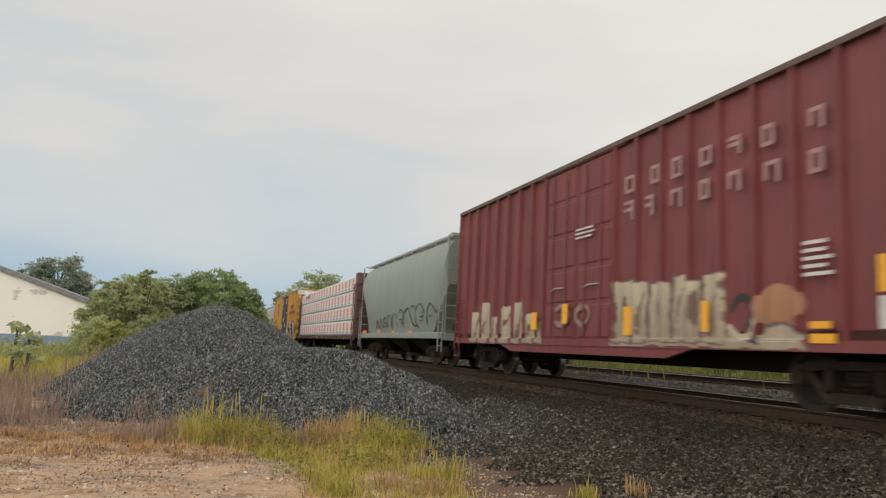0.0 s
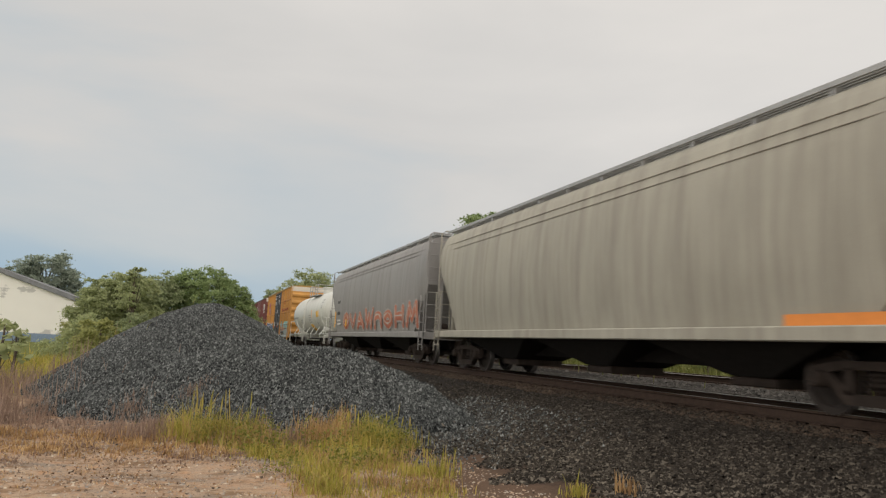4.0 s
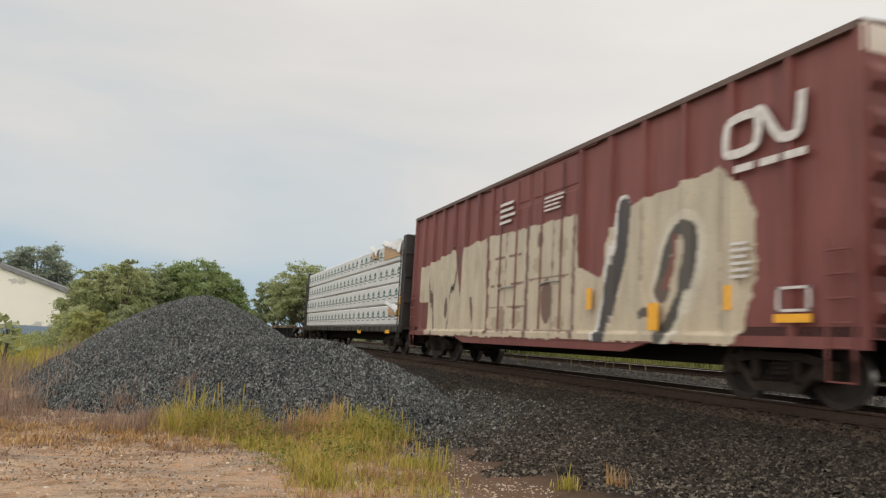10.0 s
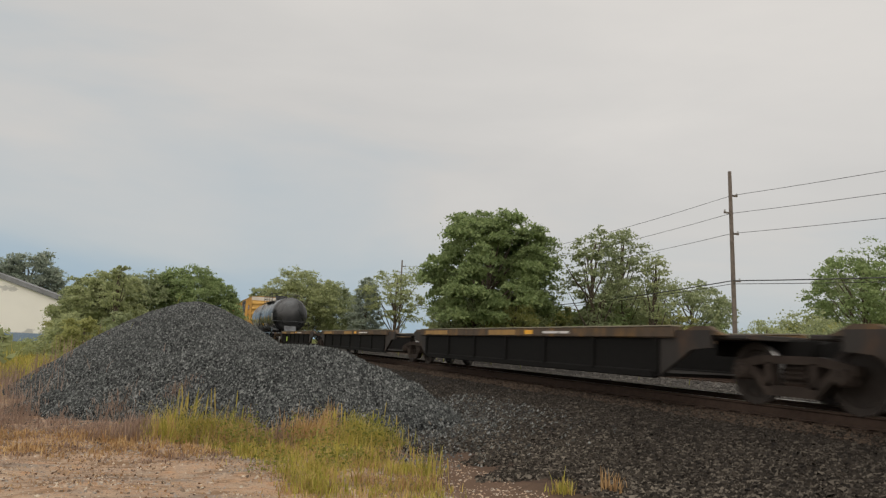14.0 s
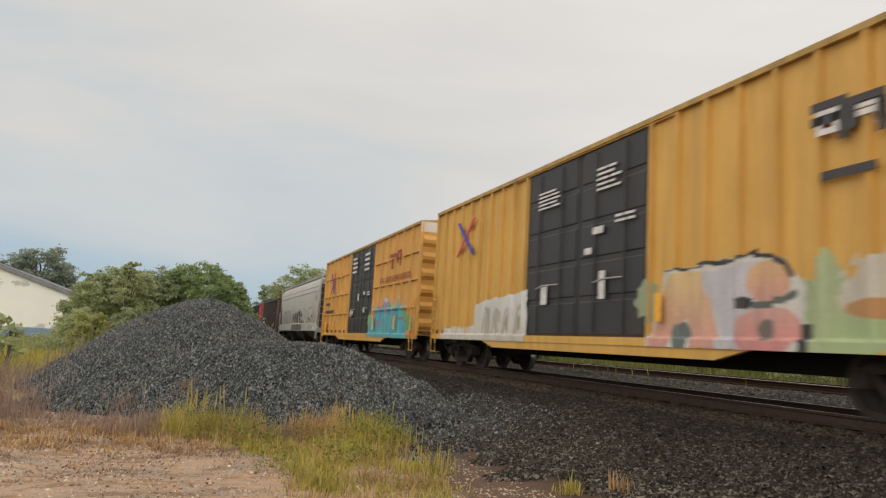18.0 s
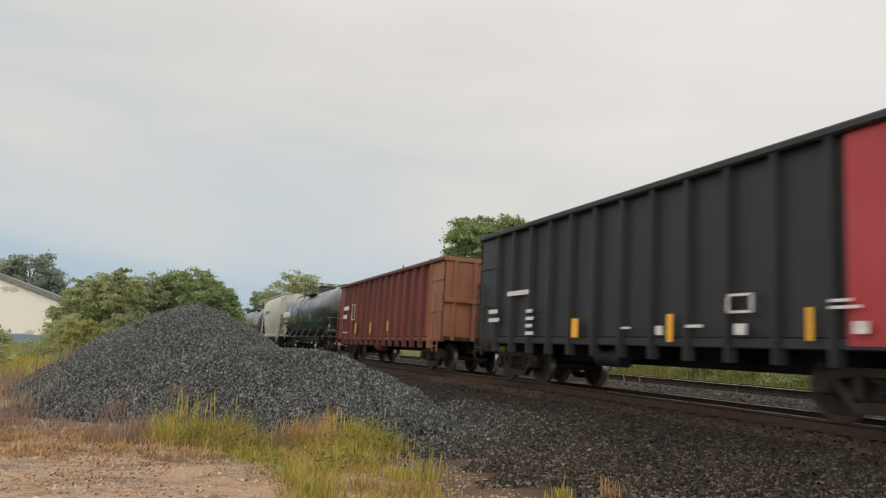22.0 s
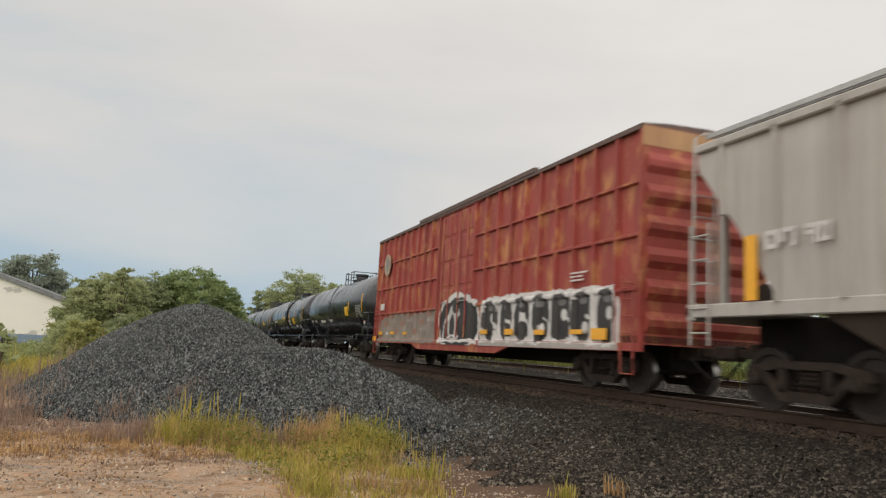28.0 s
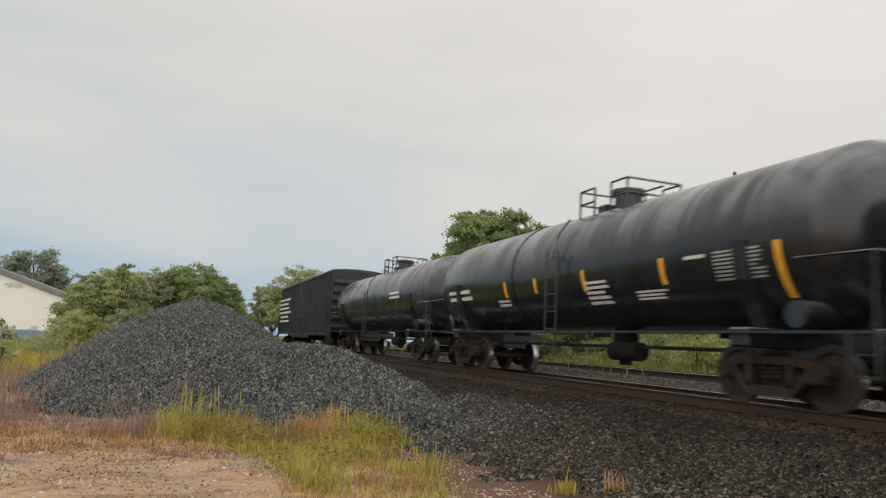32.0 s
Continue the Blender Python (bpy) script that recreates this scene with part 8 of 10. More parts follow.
for i, (a, b) in enumerate(zip(WT[:-1], WT[1:])):
    bars(WELL, -HALF - 0.003, a + 5.0, a + 6.6, 1.01, 1.12, M["bar_white"], 1, i, "lettering_bar")
    plate(WELL, "faded_stripe", -HALF - 0.003, b - 4.6, b - 2.6, 1.0, 1.13, M["wellochre"])
    plate(WELL, "faded_stripe", -HALF - 0.003, a + 8.0, a + 9.6, 1.0, 1.13, M["wellochre"])
    plate(WELL, "reflector", -HALF - 0.004, a + 7.1, a + 7.5, 1.02, 1.12, M["amber"])


def diamond(car, y, z, r):
    """A red and white diamond placard on the tank's side."""
    x = -math.sqrt(r * r - (z - 1.12 - r) ** 2) - 0.03
    p = part("diamond_placard", Mesh().prism([(y - 0.17, z), (y, z - 0.17), (y + 0.17, z), (y, z + 0.17)], "x", x - 0.004, x + 0.02), M["bar_white"], car, "white and red diamond placard")
    part("placard_top", Mesh().prism([(y - 0.15, z + 0.01), (y + 0.15, z + 0.01), (y, z + 0.155)], "x", x - 0.009, x - 0.003), M["redcross"], p)


for key in ("t15", "t22", "t24", "t28", "t30"):
    diamond(CAR[key][0], -CAR[key][1] + 0.75, 1.75, CAR[key][2])


# ---- sprayed lettering on the cars ----
def spray_mat():
    m, n, l, p = node_mat("sprayed_paint")
    a = n.new("ShaderNodeVertexColor")
    a.layer_name = "paint"
    tc = n.new("ShaderNodeTexCoord").outputs["Object"]
    c = mixer(n, l, ramp_of(n, l, noise_of(n, l, tc, 1.6, 5.0, 0.62, stretch=(1, 3, 0.6)), 0.42, 0.78, 0, 0.4), a.outputs["Color"], (0.12, 0.10, 0.085, 1))
    c = mixer(n, l, ramp_of(n, l, noise_of(n, l, tc, 26.0, 3.0), 0.5, 0.8, 0, 0.25), c, (0.08, 0.07, 0.06, 1))
    l.new(c, p.inputs["Base Color"])
    p.inputs["Roughness"].default_value = 0.55
    bump_of(n, l, p, noise_of(n, l, tc, 30.0), 0.15, 0.01)
    return m


SPRAY = spray_mat()
STROKES = {
    "I": [[(.5, 0), (.5, 1)]], "L": [[(.2, 1), (.2, .08), (.85, .08)]], "V": [[(.1, 1), (.5, 0), (.9, 1)]], "N": [[(.15, 0), (.15, 1), (.85, 0), (.85, 1)]],
    "W": [[(.05, 1), (.25, 0), (.5, .7), (.75, 0), (.95, 1)]], "M": [[(.05, 0), (.22, 1), (.5, .3), (.78, 1), (.95, 0)]], "A": [[(.08, 0), (.5, 1), (.92, 0)], [(.25, .38), (.75, .38)]],
    "H": [[(.15, 0), (.15, 1)], [(.85, 0), (.85, 1)], [(.15, .5), (.85, .5)]], "T": [[(.5, 0), (.5, 1)], [(.05, .95), (.95, .95)]], "K": [[(.18, 0), (.18, 1)], [(.85, 1), (.25, .45), (.9, 0)]],
    "E": [[(.85, .97), (.2, .97), (.2, .03), (.9, .03)], [(.2, .52), (.7, .52)]], "R": [[(.18, 0), (.18, .97), (.7, .95), (.85, .72), (.6, .5), (.2, .48), (.9, 0)]],
    "O": [[(.5, 1), (.14, .75), (.1, .3), (.5, 0), (.88, .3), (.86, .75), (.5, 1)]], "C": [[(.88, .8), (.55, 1), (.15, .72), (.12, .28), (.5, 0), (.9, .2)]],
    "S": [[(.85, .85), (.5, 1), (.16, .78), (.3, .55), (.75, .42), (.85, .2), (.5, 0), (.12, .14)]], "U": [[(.12, 1), (.14, .25), (.5, 0), (.86, .25), (.88, 1)]],
    "D": [[(.18, 0), (.18, 1), (.65, .9), (.88, .5), (.65, .08), (.18, 0)]], "Z": [[(.1, .96), (.88, .96), (.12, .04), (.9, .04)]],
}


class Canvas:
    """A patch of a car's near side, painted stroke by stroke on a fine grid that follows posts and girts."""

    def __init__(self, key, y0, y1, z0, z1, seed, cell=0.027):
        self.key, self.r = key, random.Random(seed)
        ny, nz = int((y1 - y0) / cell) + 2, int((z1 - z0) / cell) + 2
        self.y, self.z = np.meshgrid(np.linspace(y0, y1, ny), np.linspace(z0, z1, nz), indexing="ij")
        self.col = np.zeros(self.y.shape + (3,))
        self.on = np.zeros(self.y.shape, bool)
        self.wob = 0.03 * (wob(self.y, self.z, 5.0, seed) + 0.7 * wob(self.y, self.z, 13.0, seed + 1))

    def lay(self, mask, col, top=None):
        c = np.array(col)
        if top is not None:
            zz = self.z[mask]
            if len(zz):
                k = np.clip((zz - zz.min()) / max(1e-3, zz.max() - zz.min()), 0, 1)[:, None]
                c = c * (1 - k) + np.array(top) * k
        self.col[mask] = c
        self.on |= mask

    def dist(self, line):
        d = np.full(self.y.shape, 9.0)
        for (a, b), (c, e) in zip(line[:-1], line[1:]):
            vy, vz = c - a, e - b
            t = np.clip(((self.y - a) * vy + (self.z - b) * vz) / (vy * vy + vz * vz + 1e-9), 0, 1)
            d = np.minimum(d, np.hypot(self.y - a - t * vy, self.z - b - t * vz))
        return d + self.wob * 0.6

    def cloud(self, y, z, ry, rz, col, top=None):
        d = np.hypot((self.y - y) / ry, (self.z - z) / rz) + 5 * self.wob + 0.14 * np.sin(np.arctan2(self.z - z, self.y - y) * 7)
        self.lay(d < 1, col, top)
        return self

    def shape(self, pts, col, top=None):
        """A filled outline with slightly unsteady edges."""
        y, z = self.y + 1.2 * self.wob, self.z + 0.8 * self.wob
        inside = np.zeros(y.shape, bool)
        for (a, b), (c, e) in zip(pts, pts[1:] + pts[:1]):
            cross = ((b > z) != (e > z)) & (y < (c - a) * (z - b) / ((e - b) or 1e-9) + a)
            inside ^= cross
        self.lay(inside, col, top)
        return self

    def oval(self, y, z, ry, rz, col, top=None):
        self.lay(np.hypot((self.y - y) / ry, (self.z - z) / rz) + 1.5 * self.wob < 1, col, top)
        return self

    def sweep(self, pts, w, col):
        """A smooth bent line."""
        for k in range(2):
            pts = [pts[0]] + [(a[0] * f + b[0] * (1 - f), a[1] * f + b[1] * (1 - f)) for a, b in zip(pts[:-1], pts[1:]) for f in (0.75, 0.25)] + [pts[-1]]
        return self.line(pts, w, col)

    def block(self, y0, y1, z0, z1, col, top=None, slope=0.0):
        w = self.wob * 2.2
        self.lay((self.y > y0 + w) & (self.y < y1 + w) & (self.z > z0 - 1) & (self.z < z1 + w + slope * (self.y - y0)), col, top)
        return self

    def wild(self, y0, y1, z0, z1, cols, edge, size=0.36, ew=0.035, grow=0.12):
        """Interlocked angular shapes in several colours, with painted edges, inside a ragged outline."""
        n = int((y1 - y0) * (z1 - z0) / (size * size))
        best, second = np.full(self.y.shape, 9.0), np.full(self.y.shape, 9.0)
        who = np.zeros(self.y.shape, int)
        for i in range(n):
            a, b, k = self.r.uniform(y0, y1), self.r.uniform(z0, z1), self.r.uniform(-0.9, 0.9)
            dy, dz = self.y - a, self.z - b
            d = np.abs(dy + k * dz) * 1.25 + np.abs(dz - k * 0.4 * dy) * 0.7 + 2.0 * self.wob
            near = d < best
            second = np.where(near, best, np.minimum(second, d))
            who = np.where(near, i, who)
            best = np.minimum(best, d)
        tint = np.array([cols[self.r.randrange(len(cols))] for i in range(n)])
        rag = 0.10 * np.sin(self.y * 5.1) + 0.07 * np.sin(self.y * 11.7 + 1) + 3 * self.wob
        inside = (self.y > y0 + rag) & (self.y < y1 + rag) & (self.z < z1 + rag)
        self.col[inside] = tint[who][inside]
        line = inside & (second - best < ew * 2)
        self.col[line] = edge
        self.on |= inside
        return self

    def crown(self, y0, y1, z, amp, col, step=0.42):
        """A row of flame points."""
        saw = np.abs(((self.y / step) % 1.0) - 0.5) * 2
        self.lay((self.y > y0) & (self.y < y1) & (self.z > z - 0.6) & (self.z < z + amp * (1 - saw) + 2.5 * self.wob), col)
        return self

    def line(self, pts, w, col):
        self.lay(self.dist(pts) < w / 2, col)
        return self

    def text(self, word, left, right, z0, z1, w, col, top=None, edge=(0.02, 0.02, 0.02), ew=0.06, halo=None, hw=0.12, shine=None, jig=0.12, plain_form=False):
        """Fat letter-like shapes from left to right, turned over at random so that they spell nothing: halo, outline, body, shine."""
        slot = (left - right) / len(word)
        lines = []
        for i, ch in enumerate(word):
            k0, k1 = self.r.uniform(-jig, jig) * 0.5, self.r.uniform(-jig, jig)
            lo, hi = z0 + w / 2, z1 - w / 2 + (z1 - z0) * k1
            sl = self.r.uniform(-0.08, 0.08) * slot
            fu, fv = (False, False) if plain_form else (self.r.random() < 0.5, self.r.random() < 0.4)
            for st in STROKES[ch]:
                for k in range(2 if ch in "OCSUD" else 0):
                    # round the corners off
                    st = [st[0]] + [(p[0] * w1 + q[0] * (1 - w1), p[1] * w1 + q[1] * (1 - w1)) for p, q in zip(st[:-1], st[1:]) for w1 in (0.75, 0.25)] + [st[-1]]
                st = [(1 - u if fu else u, 1 - v if fv else v) for u, v in st]
                lines.append([(left - slot * (i + 0.06 + 0.88 * u) - w * 0.0 - sl * v, lo + (hi - lo) * v + k0 * 0.2) for u, v in st])
        ds = [self.dist(q) for q in lines]
        if halo is not None:
            for d in ds:
                self.lay(d < w / 2 + ew + hw, halo)
        for d in ds:
            self.lay(d < w / 2 + ew, edge)
        for d in ds:
            self.lay(d < w / 2, col, top)
        if shine is not None:
            for q in lines:
                self.lay(self.dist([(y + w * 0.22, z + w * 0.12) for y, z in q]) < 0.028, shine)
        return self

    def done(self, label):
        car = CAR[self.key][0]
        if car.name in car_skin:
            x = car_skin[car.name](self.y, self.z)
        elif len(CAR[self.key]) == 3:
            R = CAR[self.key][2]
            x = -np.sqrt(np.maximum(0.01, (R + 0.008) ** 2 - (self.z - 1.12 - R) ** 2))
        else:
            f = [car_face[car.name](float(v)) for v in self.z[0]]
            x = np.broadcast_to(np.array(f) - 0.004, self.y.shape)
        V = np.stack([x, self.y, self.z], -1).reshape(-1, 3)
        n = np.arange(self.y.size).reshape(self.y.shape)
        ok = self.on[:-1, :-1] & self.on[1:, :-1] & self.on[1:, 1:] & self.on[:-1, 1:]
        Q = np.stack([n[:-1, :-1], n[:-1, 1:], n[1:, 1:], n[1:, :-1]], -1)
        # each run of touching paint is a part of its own
        cols = np.concatenate([[False], ok.any(1), [False]])
        edges = np.flatnonzero(cols[1:] != cols[:-1])
        for i0, i1 in zip(edges[::2], edges[1::2]):
            F = Q[i0:i1][ok[i0:i1]]
            if len(F) < 12:
                continue
            used = np.unique(F)
            back = np.zeros(len(V), int)
            back[used] = np.arange(len(used))
            me = quads("sprayed_lettering", V[used], back[F], SPRAY)
            me.attributes.new("paint", "FLOAT_COLOR", "POINT").data.foreach_set("color", np.concatenate([self.col.reshape(-1, 3)[used], np.ones((len(used), 1))], 1).astype(np.float32).ravel())
            part("sprayed_lettering", me, None, car, label)


BONE, TAN, SOOT = (0.54, 0.46, 0.34), (0.34, 0.28, 0.19), (0.022, 0.021, 0.022)
SNOW = (0.68, 0.67, 0.65)
RUST, PINK, LAV = (0.165, 0.046, 0.04), (0.60, 0.30, 0.25), (0.52, 0.50, 0.53)
c = Canvas("wc", -6.6, 7.4, 0.86, 2.4, 1)
for y0, y1, zt in ((6.9, 6.3, 1.75), (6.2, 5.5, 2.0), (5.3, 4.9, 1.6), (4.7, 4.0, 1.85), (3.8, 3.3, 1.95), (3.1, 2.5, 1.6), (2.4, 2.0, 1.4)):
    c.shape([(y0, 0.86), (y0 + 0.05, zt), (y1 + 0.1, zt + 0.05), (y1, 0.86)], TAN, BONE).sweep([(y0 - 0.25, 1.0), (y0 - 0.3, 1.4), (y1 + 0.15, zt - 0.2)], 0.07, (0.16, 0.08, 0.06))
c.text("CO", 1.5, -0.3, 1.25, 1.8, 0.10, (0.30, 0.20, 0.15), None, (0.16, 0.07, 0.06), 0.03)
c.shape([(-1.0, 0.86), (-1.15, 1.2), (-4.3, 1.15), (-6.0, 1.0), (-6.1, 0.86)], TAN, (0.44, 0.38, 0.28))
for k, (y0, y1, zt) in enumerate(((-1.15, -1.75, 2.15), (-1.85, -2.2, 2.1), (-2.3, -2.9, 2.05), (-3.0, -3.35, 2.15), (-3.45, -3.75, 2.0), (-3.85, -4.35, 2.1))):
    c.shape([(y0 + 0.05, 0.92), (y0 + 0.05, zt + 0.04), (y1 - 0.05, zt + 0.04), (y1 - 0.05, 0.92)], (0.15, 0.09, 0.07))
    c.shape([(y0, 0.95), (y0, zt), (y1, zt), (y1, 0.95)], TAN, BONE)
    if k % 2 == 0:
        c.oval((y0 + y1) / 2, 1.55, 0.10, 0.32, (0.17, 0.10, 0.075))
    else:
        c.sweep([(y0 - 0.1, 1.1), (y0 - 0.12, 1.6), (y1 + 0.08, 1.9)], 0.06, (0.20, 0.12, 0.09))
c.sweep([(-4.5, 1.5), (-4.7, 1.75), (-5.0, 1.5), (-4.8, 1.1), (-5.2, 0.95), (-5.5, 1.2)], 0.13, SOOT).sweep([(-4.45, 1.2), (-4.8, 0.98), (-5.1, 1.3)], 0.12, BONE)
c.oval(-5.5, 1.5, 0.48, 0.36, (0.36, 0.16, 0.08), (0.42, 0.22, 0.12)).oval(-5.55, 1.05, 0.42, 0.22, (0.40, 0.33, 0.24)).sweep([(-5.2, 1.2), (-5.6, 1.28), (-5.95, 1.1)], 0.07, (0.14, 0.09, 0.07))
c.done("cream and tan sprayed letters")
c = Canvas("y4", -9.0, 7.2, 0.84, 2.5, 2)
RED = (0.52, 0.11, 0.06)
c.oval(-4.3, 2.05, 0.55, 0.28, RED).oval(-5.5, 1.95, 0.5, 0.35, RED).oval(-7.4, 1.95, 0.7, 0.5, RED).oval(-2.5, 1.2, 0.3, 0.28, RED).oval(-4.9, 1.25, 0.5, 0.3, (0.46, 0.12, 0.08))
for y, ry, rz in ((-3.15, 0.62, 0.62), (-3.75, 0.42, 0.55), (-4.75, 0.55, 0.78), (-5.95, 0.55, 0.68), (-6.9, 0.62, 0.72), (-8.0, 0.60, 0.70)):
    zc = 0.86 + rz + 0.03
    c.oval(y, zc, ry + 0.07, rz + 0.07, SOOT)
    if rz > 0.65:
        c.shape([(y + ry * 0.9, 0.86), (y + ry * 0.5, zc + rz * 0.9), (y - ry * 0.35, zc + rz), (y - ry * 1.0, zc + rz * 0.35), (y - ry * 0.8, 0.86)], (0.20, 0.20, 0.20), (0.50, 0.50, 0.49))
    else:
        c.oval(y, zc, ry, rz, (0.20, 0.20, 0.20), (0.50, 0.50, 0.49))
    c.oval(y - 0.05, zc - 0.1, ry * 0.3, rz * 0.28, (0.05, 0.045, 0.045)).sweep([(y + ry * 0.7, zc + rz * 0.3), (y + ry * 0.3, zc + rz * 0.82), (y - ry * 0.3, zc + rz * 0.84)], 0.08, SNOW)
    c.sweep([(y + ry * 0.2, 0.86), (y + ry * 0.1, zc - rz * 0.3), (y - ry * 0.6, zc - rz * 0.45)], 0.06, SOOT)
c.block(-8.8, -2.7, 0.8, 0.98, (0.25, 0.25, 0.25)).oval(-4.6, 0.95, 0.4, 0.16, RED).oval(-7.3, 0.95, 0.5, 0.14, RED)
for y, zt in ((6.5, 1.9), (5.6, 1.7), (4.8, 1.85), (3.9, 1.6), (3.1, 1.7), (2.5, 1.5)):
    c.shape([(y + 0.42, 0.85), (y + 0.36, zt + 0.06), (y - 0.34, zt + 0.06), (y - 0.40, 0.85)], SOOT).shape([(y + 0.34, 0.88), (y + 0.28, zt), (y - 0.26, zt), (y - 0.32, 0.88)], (0.30, 0.30, 0.31), SNOW)
    c.oval(y, 1.25, 0.10, 0.2, SOOT).sweep([(y - 0.1, 0.95), (y - 0.2, 1.3), (y + 0.05, 1.55)], 0.05, (0.07, 0.07, 0.09))
c.done("silver sprayed letters with black edges over red clouds")
c = Canvas("y8", -9.2, 9.2, 0.78, 2.5, 3)
NAVY, STEEL, TURQ, PALE = (0.025, 0.03, 0.06), (0.10, 0.19, 0.36), (0.36, 0.60, 0.58), (0.37, 0.41, 0.41)
c.cloud(2.2, 1.15, 0.7, 0.5, (0.12, 0.30, 0.10)).oval(2.9, 1.95, 0.25, 0.4, (0.14, 0.36, 0.12))
for y, ry, rz, zc in ((8.1, 0.75, 0.72, 1.55), (6.75, 0.75, 0.70, 1.52), (5.4, 0.72, 0.76, 1.56), (4.05, 0.74, 0.80, 1.58), (2.85, 0.42, 0.42, 1.22)):
    c.oval(y, zc, ry + 0.05, rz + 0.05, (0.55, 0.58, 0.62)).oval(y, zc, ry - 0.03, rz - 0.03, STEEL, (0.10, 0.13, 0.22))
    c.oval(y + 0.22, zc + 0.12, ry * 0.34, rz * 0.55, NAVY).sweep([(y - 0.3, zc - rz * 0.7), (y - 0.1, zc), (y - 0.32, zc + rz * 0.6)], 0.09, SNOW).sweep([(y + 0.5, zc - 0.5), (y + 0.42, zc), (y + 0.1, zc + rz * 0.75)], 0.06, SNOW)
c.block(2.7, 8.8, 0.78, 0.98, (0.12, 0.17, 0.27)).sweep([(8.6, 0.95), (8.75, 1.4), (8.5, 1.9)], 0.12, (0.16, 0.36, 0.12))
c.shape([(-1.9, 0.78), (-3.1, 1.25), (-3.6, 1.2), (-3.4, 0.78)], (0.50, 0.09, 0.08)).shape([(-3.0, 0.78), (-3.2, 1.7), (-8.9, 1.72), (-8.9, 0.78)], PALE, (0.40, 0.47, 0.46))
for k, (y, w) in enumerate(((-3.45, 0.62), (-4.35, 0.66), (-5.35, 0.58), (-6.2, 0.62), (-7.1, 0.6), (-8.1, 0.7))):
    c.shape([(y + w * 0.80, 1.62), (y + w * 0.45, 2.26), (y - w * 0.65, 2.28), (y - w * 0.65, 1.62)], (0.66, 0.50, 0.16))
    c.shape([(y + w * 0.72, 1.66), (y + w * 0.38, 2.2), (y - w * 0.56, 2.22), (y - w * 0.56, 1.66)], (0.34, 0.55, 0.53), TURQ)
    c.line([(y - w * 0.6, 2.2), (y - w * 0.6, 1.66)], 0.06, (0.06, 0.06, 0.05)).line([(y + w * 0.36, 2.23), (y - w * 0.55, 2.25)], 0.05, (0.12, 0.11, 0.07))
    c.oval(y - w * 0.8, 1.62, 0.22, 0.24, (0.58, 0.31, 0.22))
    a, b = 0.12 * math.sin(k * 2.3), 0.10 * math.cos(k * 1.7)
    c.shape([(y - w * 0.5, 1.28 + a), (y - w * 0.9, 1.36 + b), (y - w * 1.1, 1.14), (y - w * 0.6, 1.0 - a)], (0.07, 0.06, 0.055)).shape([(y + w * 0.4, 1.55), (y + w * 0.15, 1.62), (y + w * 0.1, 1.38 + b)], (0.15, 0.14, 0.14))
    c.shape([(y - w * 0.72, 1.12), (y - w * 0.9, 1.2 + b), (y - w * 0.95, 1.04)], (0.42, 0.36, 0.12)).line([(y + w * 0.1, 1.62), (y - w * 0.1, 0.85)], 0.10, (0.44, 0.49, 0.49))
    c.sweep([(y + w * 0.1, 1.6), (y - w * 0.5, 1.4 + a), (y - w * 0.9, 1.55)], 0.05, (0.12, 0.13, 0.13))
c.done("blue bubble letters and turquoise block letters, sprayed")
c = Canvas("cn9", -8.8, 8.7, 0.82, 2.75, 4)
GOLD, MINT, UMBER = (0.66, 0.45, 0.045), (0.42, 0.58, 0.40), (0.20, 0.08, 0.065)
c.shape([(8.5, 0.8), (8.4, 1.4), (7.5, 2.0), (6.0, 2.25), (4.1, 2.4), (2.9, 2.3), (1.3, 2.0), (0.9, 1.5), (0.4, 0.8)], GOLD)
for y, z in ((7.6, 2.0), (6.9, 2.1), (6.0, 2.3), (5.1, 2.35), (4.1, 2.45), (3.5, 2.3), (2.9, 2.4), (2.0, 2.2), (1.4, 2.0)):
    c.shape([(y + 0.32, z - 0.45), (y, z + 0.14), (y - 0.30, z - 0.45)], (0.56, 0.50, 0.36)).shape([(y + 0.26, z - 0.45), (y, z + 0.06), (y - 0.24, z - 0.45)], GOLD)
c.wild(1.9, 7.4, 0.8, 2.05, [(0.13, 0.14, 0.13), MINT, UMBER, (0.34, 0.42, 0.34), (0.16, 0.30, 0.28), GOLD, (0.52, 0.54, 0.46)], (0.52, 0.56, 0.46), 0.42, 0.014)
c.shape([(-0.7, 0.8), (-1.3, 1.25), (-1.9, 1.9), (-2.5, 2.35), (-3.4, 2.3), (-3.4, 0.8)], GOLD)
c.shape([(-2.0, 0.8), (-2.2, 1.5), (-2.9, 2.2), (-3.6, 2.35), (-6.0, 2.45), (-8.6, 2.45), (-8.6, 0.8)], (0.30, 0.36, 0.28))
for y, z in ((-2.55, 2.3), (-3.1, 2.25), (-3.6, 2.4), (-4.1, 2.3), (-4.6, 2.45), (-5.2, 2.4), (-5.7, 2.4), (-6.1, 2.5), (-6.6, 2.5), (-7.1, 2.45), (-7.6, 2.5), (-8.2, 2.4)):
    k = 0.5 + 0.5 * math.sin(y * 9.0)
    c.shape([(y + 0.26, z - 0.35), (y + 0.16 - 0.2 * k, z + 0.10 + 0.16 * k), (y - 0.2, z + 0.02), (y - 0.3, z - 0.4)], (0.58, 0.56, 0.44)).cloud(y, z - 0.10, 0.12 + 0.10 * k, 0.16, GOLD)
c.wild(-8.6, -2.1, 0.8, 2.25, [MINT, (0.50, 0.60, 0.45), (0.11, 0.11, 0.105), UMBER, (0.34, 0.36, 0.28), (0.56, 0.55, 0.47), (0.13, 0.14, 0.13), (0.36, 0.33, 0.25)], (0.58, 0.57, 0.50), 0.52, 0.016)
